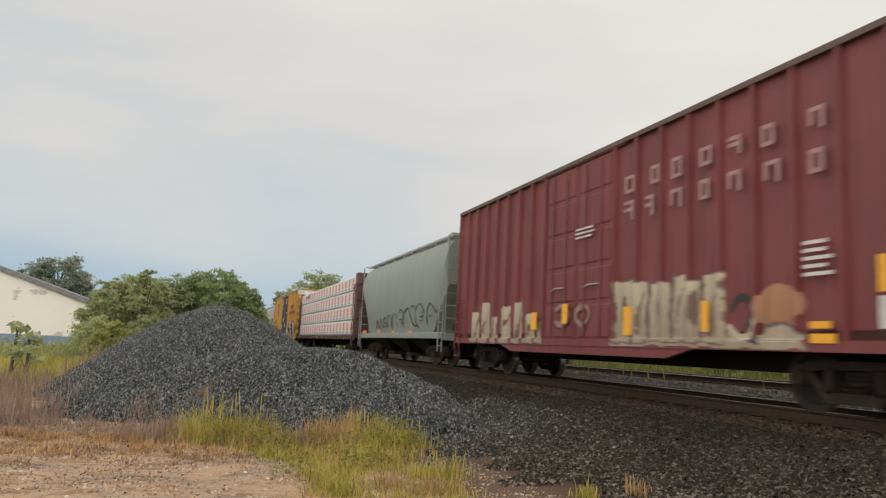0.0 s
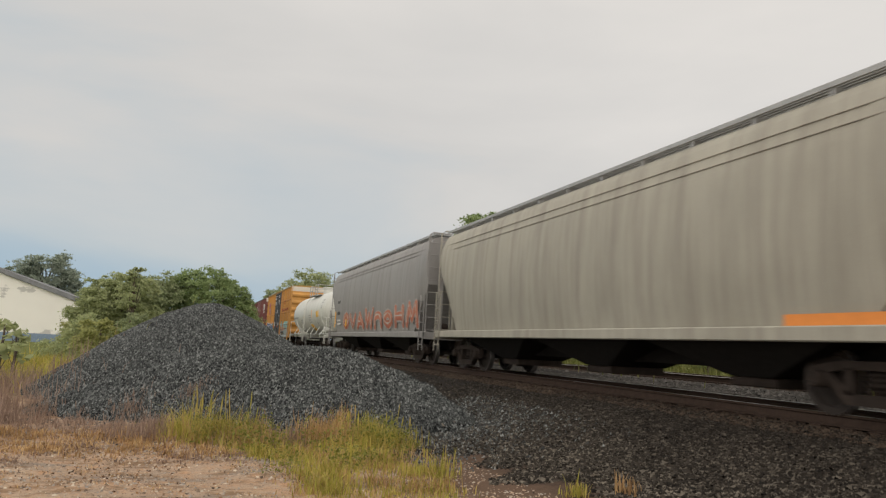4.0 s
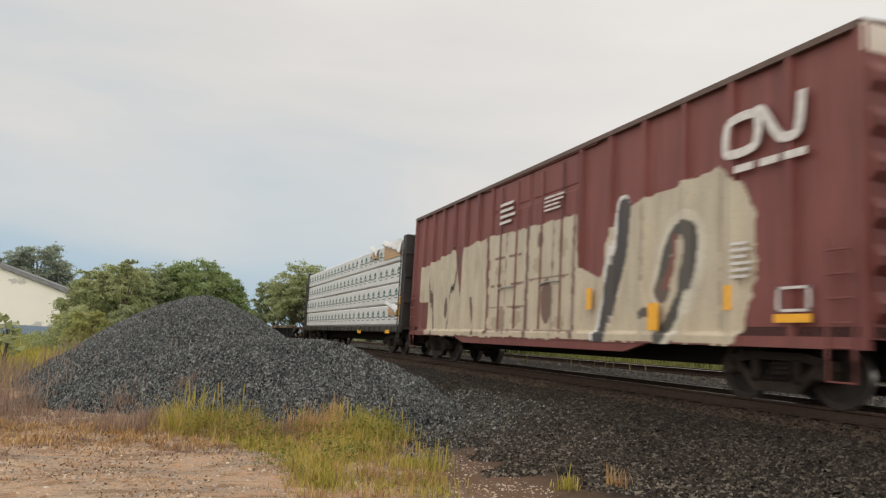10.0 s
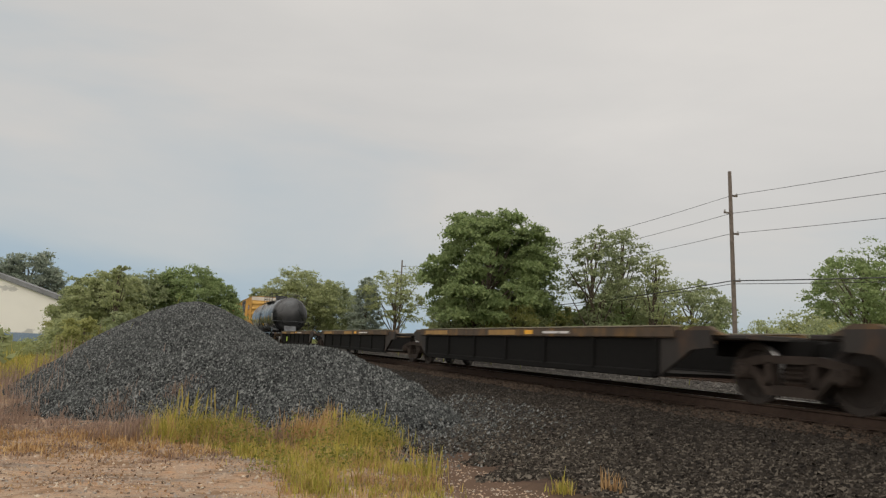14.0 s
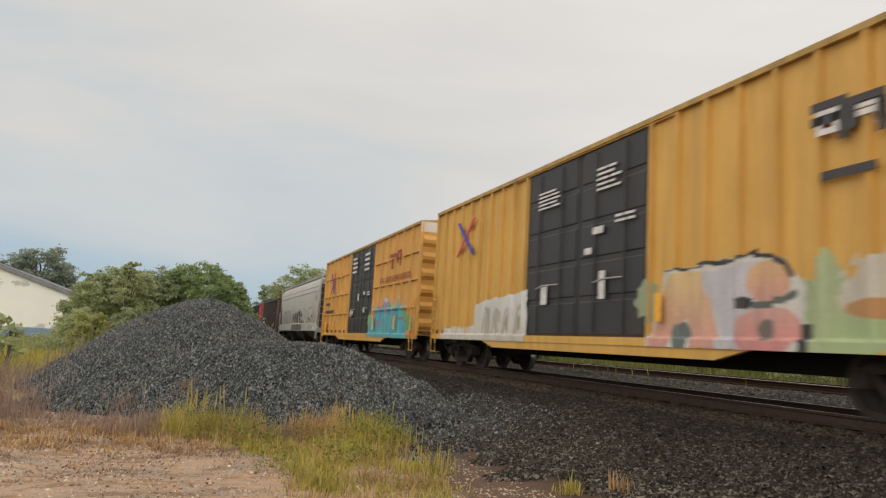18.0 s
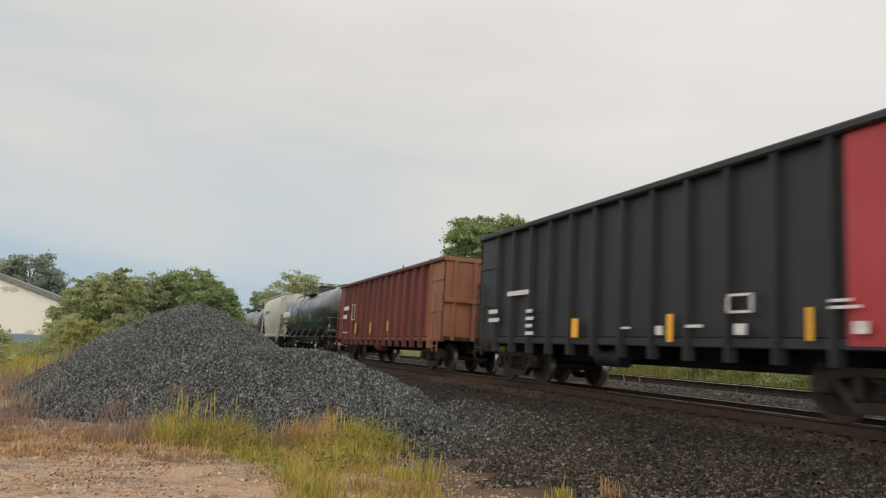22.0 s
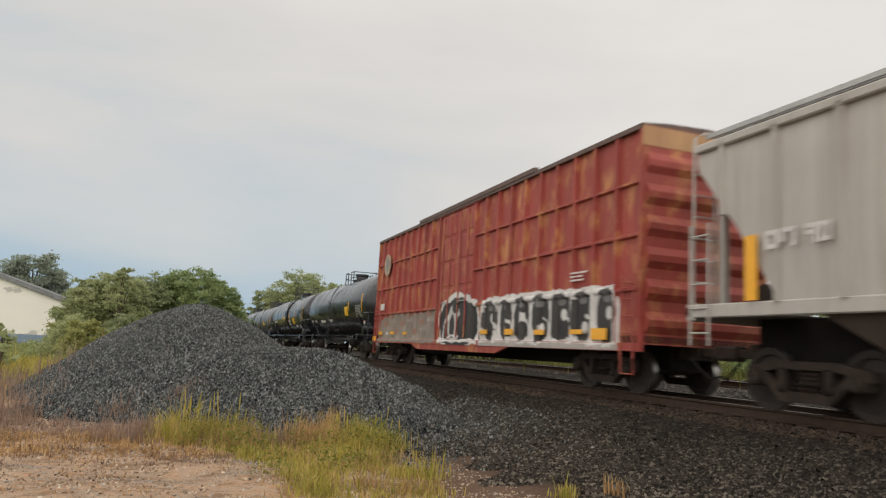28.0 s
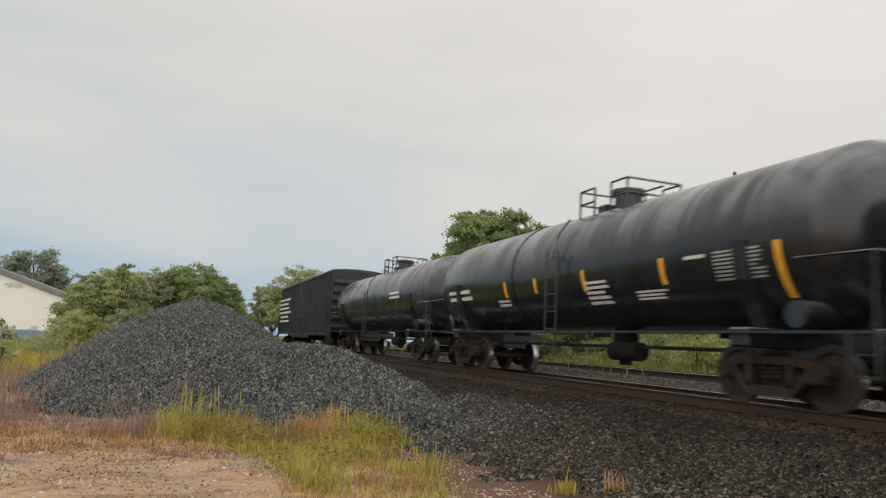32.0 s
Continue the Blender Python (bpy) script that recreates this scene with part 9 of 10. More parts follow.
for y, z, a in ((-3.1, 1.6, 0.5), (-4.0, 1.9, -0.4), (-4.7, 1.3, 0.6), (-5.6, 2.0, -0.6), (-6.2, 1.5, 0.4), (-7.0, 1.9, 0.5), (-7.8, 1.3, -0.5)):
    c.sweep([(y, z), (y - 0.25, z + a * 0.5), (y - 0.6, z + a * 0.4)], 0.07, (0.62, 0.61, 0.56))
c.done("yellow and mint sprayed letters with dark insides")
c = Canvas("cn10", -8.8, 7.6, 0.82, 2.75, 5)
TEAL, PURP = (0.045, 0.21, 0.23), (0.15, 0.12, 0.24)
for k, (y0, y1) in enumerate(((7.2, 6.5), (6.4, 5.7), (5.6, 5.2), (5.1, 4.4), (4.3, 3.6), (3.5, 3.1), (3.0, 2.4))):
    c.shape([(y0, 0.95), (y0 + 0.05, 2.62), (y1 + 0.03, 2.64), (y1, 0.95)], (0.50, 0.46, 0.31), (0.33, 0.31, 0.31))
    c.oval((y0 + y1) / 2 - 0.1, 1.95, 0.10, 0.16, (0.07, 0.06, 0.055)).line([(y1 - 0.02, 1.0), (y1 - 0.02, 2.5)], 0.04, (0.16, 0.11, 0.09))
c.oval(2.55, 1.75, 0.10, 0.25, (0.60, 0.42, 0.05)).shape([(2.3, 1.0), (2.3, 2.3), (1.2, 2.3), (1.2, 1.0)], (0.11, 0.09, 0.085))
for pts in ([(1.5, 2.75), (1.4, 2.5), (1.6, 2.4)], [(1.6, 1.9), (1.4, 1.8), (1.2, 1.3)], [(1.2, 1.5), (0.9, 1.2), (0.8, 0.95)], [(2.0, 1.6), (1.8, 1.5)]):
    c.sweep(pts, 0.16, (0.60, 0.58, 0.50))
for y, z, ry, rz in ((-2.6, 1.9, 0.35, 0.3), (-3.4, 2.05, 0.45, 0.26), (-4.2, 2.05, 0.3, 0.25), (-5.1, 2.1, 0.4, 0.22), (-5.7, 2.05, 0.3, 0.3), (-6.3, 2.25, 0.4, 0.3), (-7.0, 2.1, 0.5, 0.25), (-7.7, 2.05, 0.45, 0.4), (-8.2, 1.9, 0.3, 0.4)):
    c.cloud(y, z, ry, rz, (0.52, 0.48, 0.42))
c.oval(-6.2, 2.05, 0.25, 0.2, (0.52, 0.27, 0.14)).oval(-7.2, 2.15, 0.3, 0.16, (0.48, 0.32, 0.18)).cloud(-8.3, 1.3, 0.45, 0.6, (0.32, 0.24, 0.14))
c.shape([(-2.2, 0.8), (-2.4, 1.3), (-8.0, 1.45), (-8.2, 0.8)], PURP)
c.shape([(-2.45, 1.25), (-2.5, 1.85), (-3.2, 2.0), (-5.0, 1.95), (-6.2, 2.05), (-7.85, 2.1), (-7.9, 1.2)], (0.035, 0.13, 0.15), TEAL)
c.text("CHOSER", -2.5, -7.85, 1.18, 2.05, 0.26, TEAL, (0.085, 0.35, 0.36), (0.025, 0.07, 0.09), 0.035, jig=0.25, shine=(0.34, 0.50, 0.50))
for y in (-2.9, -3.9, -4.7, -5.6, -6.7, -7.4):
    c.sweep([(y, 1.25), (y - 0.22, 1.5), (y - 0.12, 1.8)], 0.05, (0.45, 0.56, 0.55)).cloud(y - 0.35, 1.7, 0.12, 0.10, (0.12, 0.42, 0.43))
for y in (-4.2, -5.4, -6.0, -6.6, -7.3, -7.8):
    c.sweep([(y, 0.86), (y - 0.2, 1.1), (y - 0.1, 1.35)], 0.07, (0.48, 0.46, 0.50))
c.oval(-6.9, 1.0, 0.3, 0.16, (0.10, 0.07, 0.10)).oval(-5.6, 1.0, 0.25, 0.12, (0.09, 0.07, 0.13))
c.done("grey and cream block letters and teal sprayed letters")
c = Canvas("cn11", -7.9, 8.9, 0.79, 4.0, 6, 0.036)
c.shape([(8.5, 0.8), (8.4, 3.2), (6.6, 3.4), (5.3, 3.55), (2.4, 3.65), (0.0, 3.6), (-2.3, 3.62), (-2.45, 2.4), (-3.2, 2.1), (-3.75, 3.45), (-4.7, 3.55), (-6.7, 3.72), (-7.2, 3.35), (-7.5, 2.8), (-7.45, 1.8), (-7.1, 0.8)], BONE, (0.50, 0.45, 0.35))
c.shape([(5.3, 3.7), (4.3, 3.7), (4.7, 2.0)], RUST).shape([(2.75, 3.8), (2.35, 3.8), (2.3, 0.9), (2.6, 0.9)], RUST).oval(5.9, 1.7, 0.14, 0.35, (0.10, 0.06, 0.05)).shape([(8.5, 2.0), (7.6, 1.9), (7.7, 0.8), (8.5, 0.8)], RUST)
c.sweep([(4.9, 3.6), (5.1, 2.6), (5.8, 1.0)], 0.08, SOOT).sweep([(7.5, 3.1), (7.2, 2.0), (7.0, 0.9)], 0.10, (0.10, 0.05, 0.045)).sweep([(3.8, 1.9), (3.6, 1.3), (3.4, 0.9)], 0.18, (0.14, 0.06, 0.05))
# the plug doors show dark between their cream panels
for y, w in ((0.05, 0.16), (1.3, 0.04), (-1.25, 0.04), (-2.2, 0.10)):
    c.line([(y, 3.6), (y, 0.9)], w, (0.16, 0.08, 0.065))
for z, a, b in ((1.0, 2.3, -2.2), (1.6, 2.3, 0.1), (2.2, 2.2, 0.2), (2.25, -0.1, -2.0), (2.95, 2.0, 0.4)):
    c.line([(a, z), (b, z)], 0.045, (0.19, 0.11, 0.085))
for y, z, ry, rz in ((1.7, 2.6, 0.25, 0.15), (0.6, 1.3, 0.3, 0.2), (-0.5, 2.6, 0.2, 0.2), (-1.6, 1.2, 0.3, 0.15), (1.9, 1.2, 0.2, 0.2), (-1.7, 2.9, 0.2, 0.3)):
    c.cloud(y, z, ry, rz, (0.40, 0.33, 0.24))
c.oval(-1.0, 1.7, 0.28, 0.55, (0.17, 0.10, 0.075)).oval(-0.6, 3.2, 0.14, 0.2, (0.14, 0.10, 0.08)).oval(1.5, 1.3, 0.25, 0.3, (0.30, 0.22, 0.16))
c.sweep([(-3.95, 3.5), (-3.9, 2.6), (-3.6, 1.9), (-3.25, 0.85)], 0.50, SNOW).sweep([(-4.0, 3.45), (-3.95, 2.6), (-3.65, 1.9), (-3.3, 0.85)], 0.40, (0.055, 0.05, 0.05))
c.sweep([(-5.1, 1.7), (-5.3, 2.5), (-5.6, 2.95), (-6.1, 2.9), (-6.2, 2.3), (-5.9, 1.6), (-5.3, 0.85)], 0.42, (0.60, 0.56, 0.46)).sweep([(-5.15, 1.75), (-5.35, 2.5), (-5.65, 2.85), (-6.0, 2.8), (-6.05, 2.3), (-5.75, 1.6), (-5.2, 0.9)], 0.26, (0.075, 0.07, 0.06)).oval(-5.2, 1.75, 0.22, 0.24, (0.12, 0.09, 0.07))
c.sweep([(-5.55, 2.7), (-5.5, 2.2), (-5.3, 1.8)], 0.14, (0.20, 0.07, 0.05)).shape([(-4.6, 1.4), (-4.6, 1.25), (-5.0, 1.3), (-5.0, 1.45)], (0.10, 0.08, 0.07)).line([(-4.7, 3.4), (-4.7, 2.0)], 0.06, (0.34, 0.28, 0.20)).line([(-6.7, 3.6), (-6.7, 0.9)], 0.06, (0.36, 0.30, 0.22))
c.done("large cream painted letter shapes")
c = Canvas("y16", -8.9, 8.8, 0.82, 2.5, 7)
c.shape([(8.5, 0.8), (8.4, 1.2), (5.9, 1.25), (5.6, 1.9), (4.5, 2.0), (2.35, 2.15), (2.3, 0.8)], (0.54, 0.49, 0.42), SNOW)
for y in (5.0, 4.3, 3.6, 2.9):
    c.sweep([(y + 0.25, 1.0), (y + 0.1, 1.7), (y - 0.25, 1.75), (y - 0.2, 1.0)], 0.10, (0.42, 0.37, 0.31)).oval(y, 1.3, 0.10, 0.2, (0.30, 0.27, 0.20))
c.cloud(-2.5, 1.7, 0.3, 0.4, (0.30, 0.34, 0.20)).cloud(-6.4, 1.4, 0.6, 0.7, (0.38, 0.44, 0.24)).cloud(-7.4, 1.7, 0.9, 0.42, (0.55, 0.50, 0.40)).cloud(-8.2, 1.9, 0.6, 0.4, (0.60, 0.56, 0.48)).cloud(-7.0, 1.05, 0.5, 0.25, (0.36, 0.44, 0.22)).oval(-7.2, 1.4, 0.5, 0.14, (0.46, 0.24, 0.09))
c.shape([(-2.55, 0.8), (-2.85, 1.6), (-2.95, 2.22), (-4.0, 2.24), (-5.1, 2.34), (-5.7, 2.2), (-6.1, 1.7), (-6.05, 0.8)], (0.62, 0.60, 0.54))
c.shape([(-4.0, 2.05), (-4.0, 0.8), (-5.0, 0.8), (-5.2, 2.18)], LAV).shape([(-2.62, 0.8), (-3.05, 2.14), (-4.02, 2.12), (-4.4, 0.8), (-3.85, 0.8), (-3.6, 1.35), (-3.2, 0.8)], PINK, (0.66, 0.48, 0.22)).oval(-3.52, 1.0, 0.2, 0.26, (0.12, 0.16, 0.15))
c.oval(-5.4, 1.85, 0.42, 0.32, PINK, (0.66, 0.42, 0.20)).oval(-5.4, 1.1, 0.62, 0.38, (0.60, 0.24, 0.22), (0.62, 0.36, 0.30)).oval(-5.4, 1.12, 0.2, 0.16, (0.16, 0.13, 0.11)).shape([(-4.75, 1.62), (-4.75, 1.46), (-5.1, 1.46), (-5.1, 1.62)], SOOT)
c.sweep([(-2.95, 2.18), (-4.0, 2.18)], 0.06, SOOT).sweep([(-3.85, 2.24), (-4.6, 2.2), (-5.2, 2.34)], 0.07, SOOT).sweep([(-5.15, 2.26), (-5.65, 2.2), (-5.85, 1.9)], 0.08, SOOT).sweep([(-5.1, 1.5), (-5.5, 1.5), (-5.9, 1.65)], 0.08, (0.10, 0.12, 0.10)).shape([(-6.0, 1.2), (-6.2, 1.2), (-6.2, 0.8), (-6.0, 0.8)], SOOT)
c.done("pastel pink and cream sprayed letters")
c = Canvas("y17", -9.2, -1.6, 0.78, 2.55, 8)
AQUA = (0.085, 0.36, 0.40)
c.cloud(-3.0, 1.95, 0.4, 0.3, (0.58, 0.32, 0.18)).cloud(-4.3, 2.25, 0.5, 0.2, (0.60, 0.30, 0.20)).cloud(-5.7, 2.15, 0.6, 0.25, (0.60, 0.30, 0.20)).cloud(-7.5, 2.1, 0.4, 0.2, (0.60, 0.32, 0.18)).cloud(-2.3, 1.5, 0.35, 0.45, (0.22, 0.40, 0.16)).cloud(-7.7, 1.65, 0.6, 0.35, (0.14, 0.36, 0.15)).cloud(-8.4, 1.2, 0.5, 0.4, (0.13, 0.32, 0.12)).cloud(-8.9, 1.1, 0.35, 0.3, (0.55, 0.18, 0.05)).cloud(-5.5, 2.05, 0.7, 0.2, (0.24, 0.46, 0.24))
c.shape([(-1.9, 0.78), (-2.5, 1.65), (-3.25, 1.85), (-3.38, 2.36), (-3.6, 2.15), (-4.15, 2.0), (-4.4, 2.25), (-4.88, 2.42), (-5.3, 2.15), (-5.86, 1.88), (-6.4, 2.0), (-6.6, 2.44), (-6.8, 2.2), (-7.18, 2.12), (-7.25, 1.5), (-7.9, 1.35), (-8.3, 0.78)], AQUA, (0.10, 0.38, 0.42))
for pts in ([(-3.3, 2.34), (-3.6, 2.14), (-4.15, 2.0), (-4.4, 2.24), (-4.9, 2.42)], [(-4.9, 2.42), (-5.3, 2.15), (-5.86, 1.88), (-6.4, 2.0)], [(-6.6, 2.46), (-6.8, 2.22), (-7.2, 2.14)], [(-6.9, 1.5), (-7.3, 1.6), (-7.8, 1.38)]):
    c.line(pts, 0.055, (0.30, 0.08, 0.15))
for y, z, ry, rz in ((-3.7, 1.75, 0.35, 0.25), (-4.6, 2.0, 0.3, 0.3), (-6.7, 1.85, 0.35, 0.3), (-5.5, 1.85, 0.3, 0.25), (-7.6, 1.1, 0.4, 0.3), (-3.0, 1.3, 0.25, 0.3), (-5.9, 1.0, 0.3, 0.2)):
    c.cloud(y, z, ry * 0.8, rz * 0.7, (0.065, 0.29, 0.46))
for y, z, ry, rz in ((-4.95, 2.0, 0.10, 0.3), (-3.9, 1.4, 0.2, 0.12), (-5.6, 1.2, 0.15, 0.15), (-4.7, 1.05, 0.13, 0.22), (-6.8, 1.6, 0.2, 0.08), (-3.5, 1.0, 0.12, 0.1), (-6.3, 1.4, 0.1, 0.2)):
    c.cloud(y, z, ry, rz, (0.34, 0.20, 0.30))
c.oval(-3.38, 2.4, 0.10, 0.12, (0.55, 0.48, 0.48)).oval(-4.9, 2.38, 0.14, 0.12, (0.55, 0.48, 0.50)).oval(-6.6, 2.44, 0.10, 0.10, (0.52, 0.48, 0.50))
c.done("turquoise sprayed letters with purple edges and green clouds")
c = Canvas("red27", -9.0, 9.0, 0.80, 2.5, 9)
GREY = (0.27, 0.235, 0.20)
c.shape([(8.9, 0.82), (8.6, 1.75), (6.4, 1.95), (4.2, 1.85), (1.75, 2.0), (1.7, 0.82)], GREY, (0.24, 0.19, 0.155))
for k in range(26):
    c.cloud(8.3 - k * 0.25, 1.05 + (k * 7 % 9) * 0.1, 0.22, 0.10, ((0.34, 0.30, 0.26), (0.20, 0.17, 0.145), (0.30, 0.16, 0.12))[k % 3])
c.oval(-0.15, 1.5, 1.68, 0.92, SNOW).shape([(1.45, 0.82), (1.4, 1.3), (-1.75, 1.3), (-1.8, 0.82)], SNOW).oval(-0.15, 1.45, 1.52, 0.80, SOOT).oval(0.1, 1.45, 0.55, 0.62, (0.50, 0.49, 0.47)).oval(0.25, 1.35, 0.22, 0.36, SOOT).oval(-0.35, 1.35, 0.2, 0.34, SOOT).oval(0.0, 1.95, 0.28, 0.18, SOOT)
for pts in ([(1.0, 1.0), (0.95, 1.5), (0.6, 1.7)], [(0.6, 1.0), (0.3, 1.1), (-0.3, 1.05)], [(0.7, 1.3), (0.75, 1.55), (0.5, 1.65)], [(1.2, 0.95), (0.2, 0.9), (-1.3, 0.95)]):
    c.sweep(pts, 0.09, SNOW)
c.shape([(-1.95, 0.82), (-1.9, 1.6), (-2.2, 2.15), (-4.4, 2.16), (-6.5, 2.15), (-8.6, 2.1), (-8.7, 0.82)], SNOW)
for k, (y, w) in enumerate(((-2.55, 0.46), (-3.5, 0.36), (-4.4, 0.42), (-5.4, 0.44), (-6.4, 0.46), (-7.3, 0.40), (-8.2, 0.38))):
    c.oval(y, 1.5, w, 0.56, (0.03, 0.028, 0.028), (0.06, 0.055, 0.055)).shape([(y + w * 0.8, 1.1), (y + w * 0.85, 1.85), (y - w * 0.8, 1.95), (y - w * 0.85, 1.05)], (0.028, 0.026, 0.026))
    c.oval(y - w * 0.2, 1.55 - 0.3 * (k % 2), w * 0.30, 0.13, SNOW).oval(y, 1.85, w * 0.4, 0.10, (0.20, 0.19, 0.19)).sweep([(y - w * 0.95, 1.0), (y - w * 0.9, 1.4), (y - w * 0.3, 1.5)], 0.06, SNOW)
c.block(-8.7, -1.9, 0.80, 0.92, (0.42, 0.38, 0.35))
c.done("black block letters with white outlines and a round sprayed badge")
c = Canvas("hop18", -8.95, 7.2, 1.07, 3.5, 10, 0.03)
FAINT, THIN, RIM = (0.40, 0.395, 0.36), (0.085, 0.08, 0.075), (0.56, 0.55, 0.52)
# thin block letters behind, half washed out
for k, (y0, y1, zt) in enumerate(((6.75, 6.0, 2.5), (5.9, 5.25, 2.55), (5.15, 4.5, 2.62), (4.45, 3.9, 2.55), (3.85, 3.3, 2.6))):
    c.shape([(y0, 1.56), (y0 - 0.05, zt), (y1, zt + 0.03), (y1, 1.56)], FAINT, (0.37, 0.37, 0.34))
    c.line([(y0, 1.56), (y0 - 0.05, zt)], 0.03, (0.24, 0.235, 0.215)).line([(y0 - 0.05, zt), (y1, zt + 0.03)], 0.05, (0.15, 0.145, 0.135)).line([(y1, zt), (y1, 1.9)], 0.035, (0.24, 0.235, 0.215))
for y, z in ((5.6, 1.75), (4.6, 1.8), (3.5, 1.9), (2.7, 1.75)):
    c.sweep([(y + 0.35, z - 0.2), (y + 0.3, z + 0.1), (y - 0.25, z + 0.12), (y - 0.35, z - 0.2)], 0.035, (0.17, 0.165, 0.15))
# outlined letters: tall blocks above, round feet that run down over the sill
for pts in ([(-3.46, 1.55), (-3.44, 2.52), (-4.0, 2.50), (-4.0, 1.55)], [(-4.0, 1.55), (-4.0, 2.42), (-4.85, 2.34), (-5.0, 1.9), (-4.9, 1.55)], [(-5.0, 1.58), (-5.0, 1.92), (-5.4, 1.95), (-5.5, 1.58)],
            [(-5.76, 1.55), (-5.8, 1.98), (-5.9, 2.54), (-6.42, 2.56), (-6.45, 1.55)], [(-6.42, 1.55), (-6.42, 2.60), (-7.17, 2.58), (-7.1, 1.55)], [(-7.25, 1.9), (-7.35, 2.3), (-7.5, 2.42), (-7.62, 2.3), (-7.6, 2.0), (-7.8, 1.95), (-7.82, 1.58), (-7.4, 1.6)]):
    c.shape(pts, FAINT, (0.43, 0.425, 0.395))
    c.line(pts[:-1], 0.03, (0.16, 0.155, 0.145)).line(pts[-2:], 0.022, (0.22, 0.21, 0.195))
for a, b in (((-3.44, 2.52), (-4.0, 2.50)), ((-4.0, 2.42), (-4.8, 2.36)), ((-5.9, 2.54), (-6.42, 2.56)), ((-6.42, 2.60), (-7.17, 2.58)), ((-6.55, 2.03), (-7.03, 2.03)), ((-4.1, 2.0), (-4.5, 1.98)), ((-6.0, 1.8), (-6.3, 1.8))):
    c.line([a, b], 0.055, THIN)
for y, w, zt in ((-3.35, 0.32, 1.80), (-4.35, 0.42, 1.95), (-6.05, 0.36, 1.8), (-6.85, 0.46, 1.97)):
    c.shape([(y + w, 1.3), (y + w * 0.7, zt - 0.1), (y, zt), (y - w * 0.7, zt - 0.1), (y - w, 1.3), (y - w * 0.5, 1.12), (y + w * 0.5, 1.1)], (0.37, 0.37, 0.345))
    c.sweep([(y + w * 0.3, 1.1), (y + w, 1.3), (y + w, zt - 0.15), (y, zt + 0.02), (y - w, zt - 0.15), (y - w, 1.3), (y - w * 0.3, 1.1)], 0.035, THIN).sweep([(y + 0.1, 1.35), (y + 0.05, 1.22), (y - 0.15, 1.25)], 0.03, (0.16, 0.155, 0.145))
c.shape([(-5.34, 1.8), (-5.34, 1.98), (-5.74, 1.98), (-5.74, 1.8)], THIN)
c.line([(-5.3, 1.66), (-5.75, 1.66)], 0.04, THIN)
c.line([(-7.25, 1.28), (-7.6, 1.28)], 0.09, (0.12, 0.115, 0.105))
# fat black letters with pale rims
for pts in ([(1.85, 1.75), (1.8, 2.25), (1.6, 2.36), (1.35, 2.28), (1.3, 1.9), (1.5, 1.6), (1.8, 1.6)], [(1.2, 1.58), (1.22, 2.0), (1.1, 2.3), (0.95, 2.1), (0.8, 2.28), (0.6, 1.6)], [(0.55, 1.58), (0.58, 2.38), (0.1, 2.40), (0.05, 1.58)], [(0.1, 1.58), (-0.12, 2.38), (-0.3, 2.30), (-0.65, 1.58)],
            [(-0.45, 1.8), (-0.45, 2.38), (-0.62, 2.44), (-0.98, 2.42), (-1.0, 1.58), (-0.6, 1.58)], [(-1.15, 1.7), (-1.13, 2.35), (-1.3, 2.5), (-2.1, 2.48), (-2.08, 1.95), (-1.85, 1.58), (-1.2, 1.58)], [(-2.28, 2.02), (-2.35, 2.25), (-2.5, 2.36), (-2.72, 2.2), (-2.75, 2.0)], [(-2.2, 1.56), (-2.25, 1.75), (-2.6, 1.86), (-2.95, 1.75), (-3.1, 1.5), (-2.95, 1.06), (-2.0, 1.06)],
            [(1.8, 1.06), (1.7, 1.56), (-2.2, 1.56), (-2.1, 1.06)]):
    c.line(pts + pts[:1], 0.11, RIM)
    c.shape(pts, SOOT, (0.05, 0.048, 0.045))
for pts in ([(1.55, 1.85), (1.4, 1.75), (1.35, 1.55)], [(0.95, 2.2), (0.9, 1.6), (0.75, 1.1)], [(0.3, 1.12), (0.45, 1.45), (0.2, 1.75), (-0.1, 1.7), (-0.25, 1.4), (0.05, 1.12)], [(-0.3, 1.56), (-0.55, 1.3), (-0.8, 1.12)], [(-1.2, 1.6), (-1.25, 2.0), (-1.5, 2.1), (-1.7, 1.9), (-1.7, 1.55)], [(-1.5, 1.5), (-1.9, 1.55), (-2.05, 1.3), (-1.9, 1.08)], [(-1.0, 1.56), (-1.2, 1.72), (-1.45, 1.6)], [(1.2, 1.55), (1.1, 1.3), (1.15, 1.1)]):
    c.sweep(pts, 0.055, RIM)
c.oval(-2.55, 1.56, 0.16, 0.08, (0.16, 0.155, 0.15)).line([(-1.6, 1.3), (-1.95, 1.3)], 0.09, (0.13, 0.125, 0.12))
c.line([(1.75, 1.53), (-3.0, 1.55)], 0.03, (0.40, 0.39, 0.37))
for pts in ([(-7.85, 3.1), (-7.85, 3.35), (-8.1, 3.38), (-8.15, 3.2), (-7.95, 3.18), (-8.15, 3.0)], [(-8.25, 3.05), (-8.2, 3.32), (-8.4, 3.35), (-8.48, 3.1), (-8.3, 3.0)], [(-8.55, 3.02), (-8.55, 3.34), (-8.75, 3.34), (-8.75, 3.18), (-8.6, 3.16), (-8.82, 3.02)]):
    c.sweep([(y + 0.3, z) for y, z in pts], 0.075, (0.20, 0.195, 0.18))
c.done("black bubble letters between thin outlined letters")
c = Canvas("hop2", -6.6, 3.9, 1.3, 2.45, 13)
INK, MIST = (0.032, 0.036, 0.034), (0.20, 0.225, 0.20)
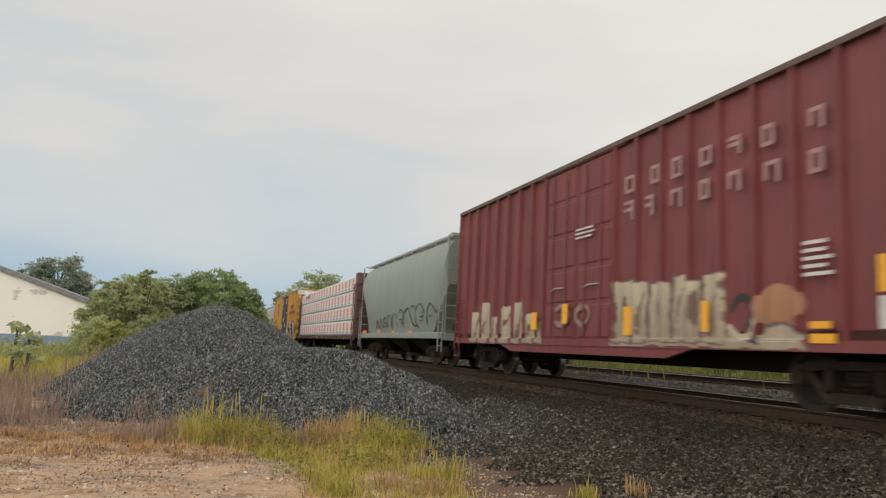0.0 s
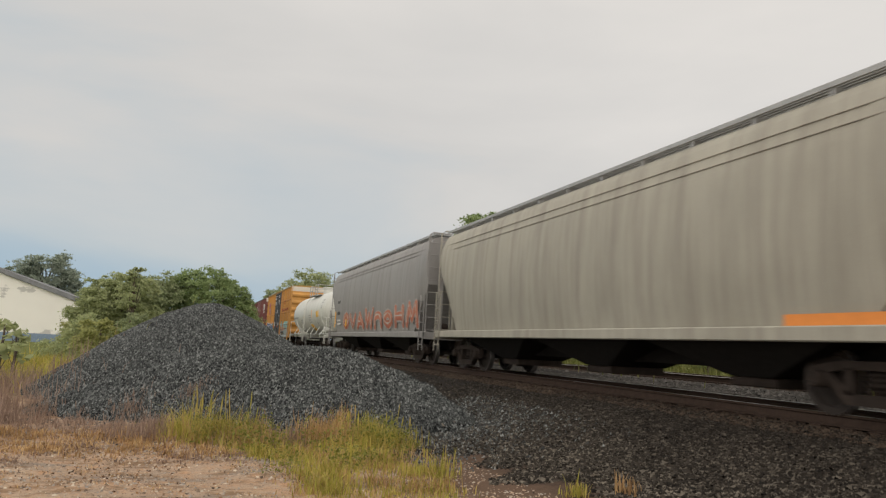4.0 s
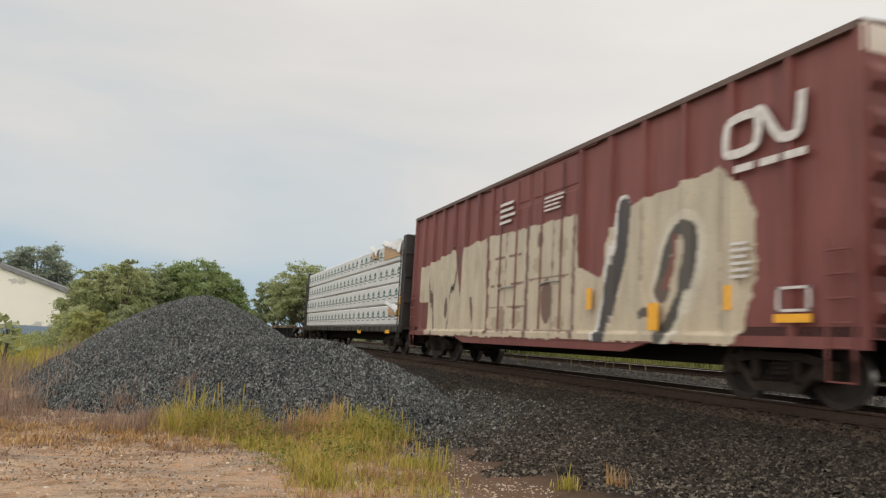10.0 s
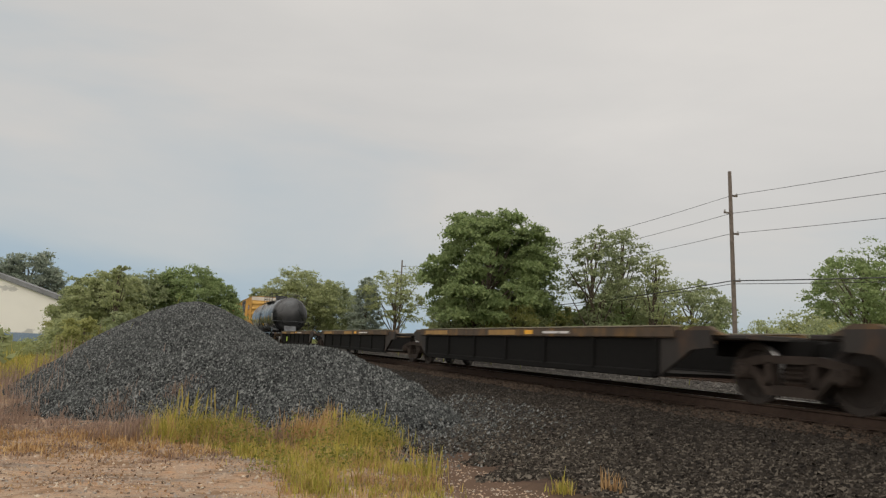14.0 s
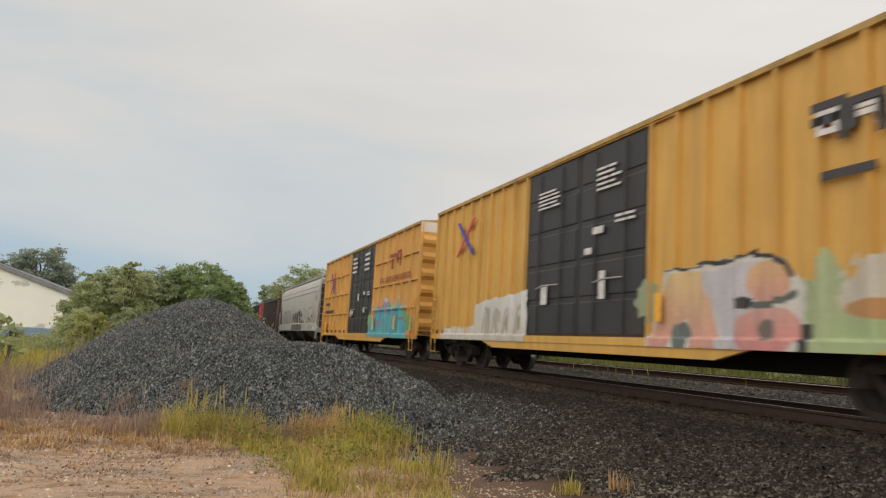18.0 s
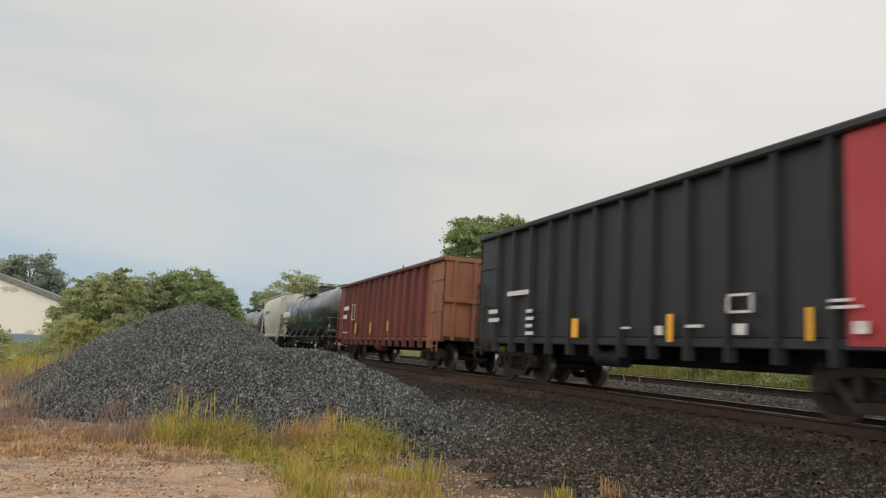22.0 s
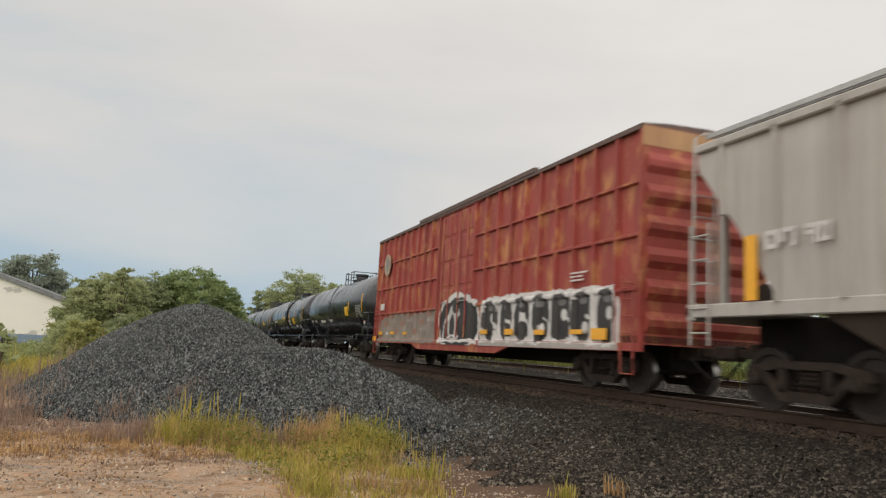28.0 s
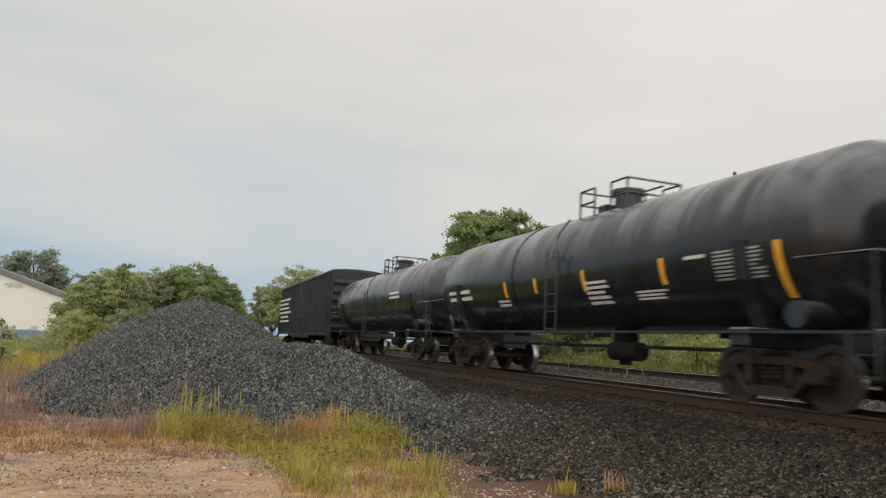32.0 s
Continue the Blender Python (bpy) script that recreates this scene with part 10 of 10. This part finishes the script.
for pts in ([(3.4, 1.4), (3.3, 1.75), (3.0, 1.8), (2.9, 1.45), (2.6, 1.5)], [(2.5, 1.9), (2.3, 1.5), (2.0, 1.45), (1.9, 1.85), (1.6, 1.9)], [(1.6, 1.5), (1.3, 1.55), (1.2, 1.95), (0.8, 2.0), (0.7, 1.6)], [(0.5, 1.45), (0.4, 1.9), (0.1, 2.05), (-0.3, 1.95), (-0.35, 1.5)], [(-0.6, 2.0), (-0.9, 2.2), (-1.3, 2.1), (-1.5, 1.75), (-1.2, 1.5)], [(-1.3, 1.9), (-1.8, 2.15), (-2.3, 2.2), (-2.5, 1.8), (-2.9, 1.45), (-3.3, 1.5)], [(-2.4, 2.2), (-2.9, 2.3), (-3.2, 2.05), (-3.1, 1.6), (-3.5, 1.4)], [(-3.2, 2.1), (-3.5, 2.3), (-4.0, 2.3), (-4.3, 2.0)], [(-4.6, 1.5), (-4.7, 2.2), (-5.2, 2.3), (-5.6, 1.9), (-6.2, 2.0)]):
    c.sweep(pts, 0.11, MIST).sweep(pts, 0.055, INK)
for y, z in ((-0.8, 1.75), (-1.0, 1.6), (-3.6, 1.95), (-3.7, 1.8), (-3.7, 1.65), (1.9, 1.65), (-5.0, 1.8)):
    c.line([(y, z), (y - 0.55, z + 0.02)], 0.06, INK)
c.done("thin dark sprayed scrawl")
c = Canvas("furx", -8.8, 6.0, 1.26, 2.4, 11)
c.text("OVAWUOHM", 5.6, -8.2, 1.3, 2.25, 0.34, (0.36, 0.10, 0.055), (0.50, 0.17, 0.09), (0.42, 0.40, 0.38), 0.06, shine=(0.5, 0.46, 0.42))
c.done("orange sprayed letters with pale edges")
c = Canvas("t22", -7.4, 6.4, 1.45, 2.9, 12)
TEALINE = (0.06, 0.25, 0.26)
for pts in ([(5.2, 2.3), (4.9, 1.75), (4.4, 1.6), (4.1, 1.9), (4.5, 2.3)], [(4.2, 2.1), (3.6, 2.35), (3.0, 2.0), (3.4, 1.6), (2.7, 1.75)], [(3.1, 2.3), (2.2, 1.7), (1.6, 2.2), (1.2, 1.6)], [(2.4, 1.75), (1.0, 2.05), (0.4, 2.0)], [(0.9, 2.5), (0.5, 1.6), (-0.1, 1.9), (0.4, 2.5), (-0.3, 2.45)], [(-0.2, 1.65), (-0.5, 2.6), (-1.0, 1.7), (-1.3, 2.6)], [(-1.6, 2.4), (-1.4, 1.8), (-1.9, 1.6), (-2.2, 2.2), (-1.8, 2.5)], [(-2.5, 1.6), (-2.6, 2.5), (-3.2, 1.7), (-3.3, 2.6)], [(-3.7, 1.6), (-4.0, 2.55), (-4.5, 1.6)], [(-3.8, 1.95), (-4.5, 2.0)], [(-4.8, 2.3), (-5.6, 1.9), (-6.6, 2.2)], [(2.6, 1.55), (0.5, 1.6), (-1.5, 1.55)]):
    c.sweep(pts, 0.085, TEALINE)
c.done("thin teal sprayed scrawl")


def motions():
    for car, u in CARS:
        walk(car, [(t, pose(TRACK_X, u - s, RAIL_Z)) for t, s in TRAVEL])
    # wheels roll while they pass in front of the camera, and rest when far out of sight
    where = {car.name: u for car, u in CARS}
    ts, ss = [t for t, s in TRAVEL], [s for t, s in TRAVEL]
    for wheel, car, y in WHEELS:
        at = wheel.location.copy()
        here = where[car.name] + y
        t0, t1 = (float(np.interp(here - d, ss, ts)) for d in (34, 4))
        f0, f1 = math.floor(t0 * FPS), math.ceil(t1 * FPS)
        if f1 <= f0 + 1:
            continue
        s0 = float(np.interp(f0 / FPS, ts, ss))
        rows = [] if f0 <= 0 else [(0, pose(*at))]
        for k in range(f0, f1 + 1):
            rows.append((k / FPS, pose(*at, math.degrees((float(np.interp(k / FPS, ts, ss)) - s0) / 0.457))))
        if f1 < 32 * FPS:
            rows.append((32, rows[-1][1]))
        walk(wheel, rows)


motions()
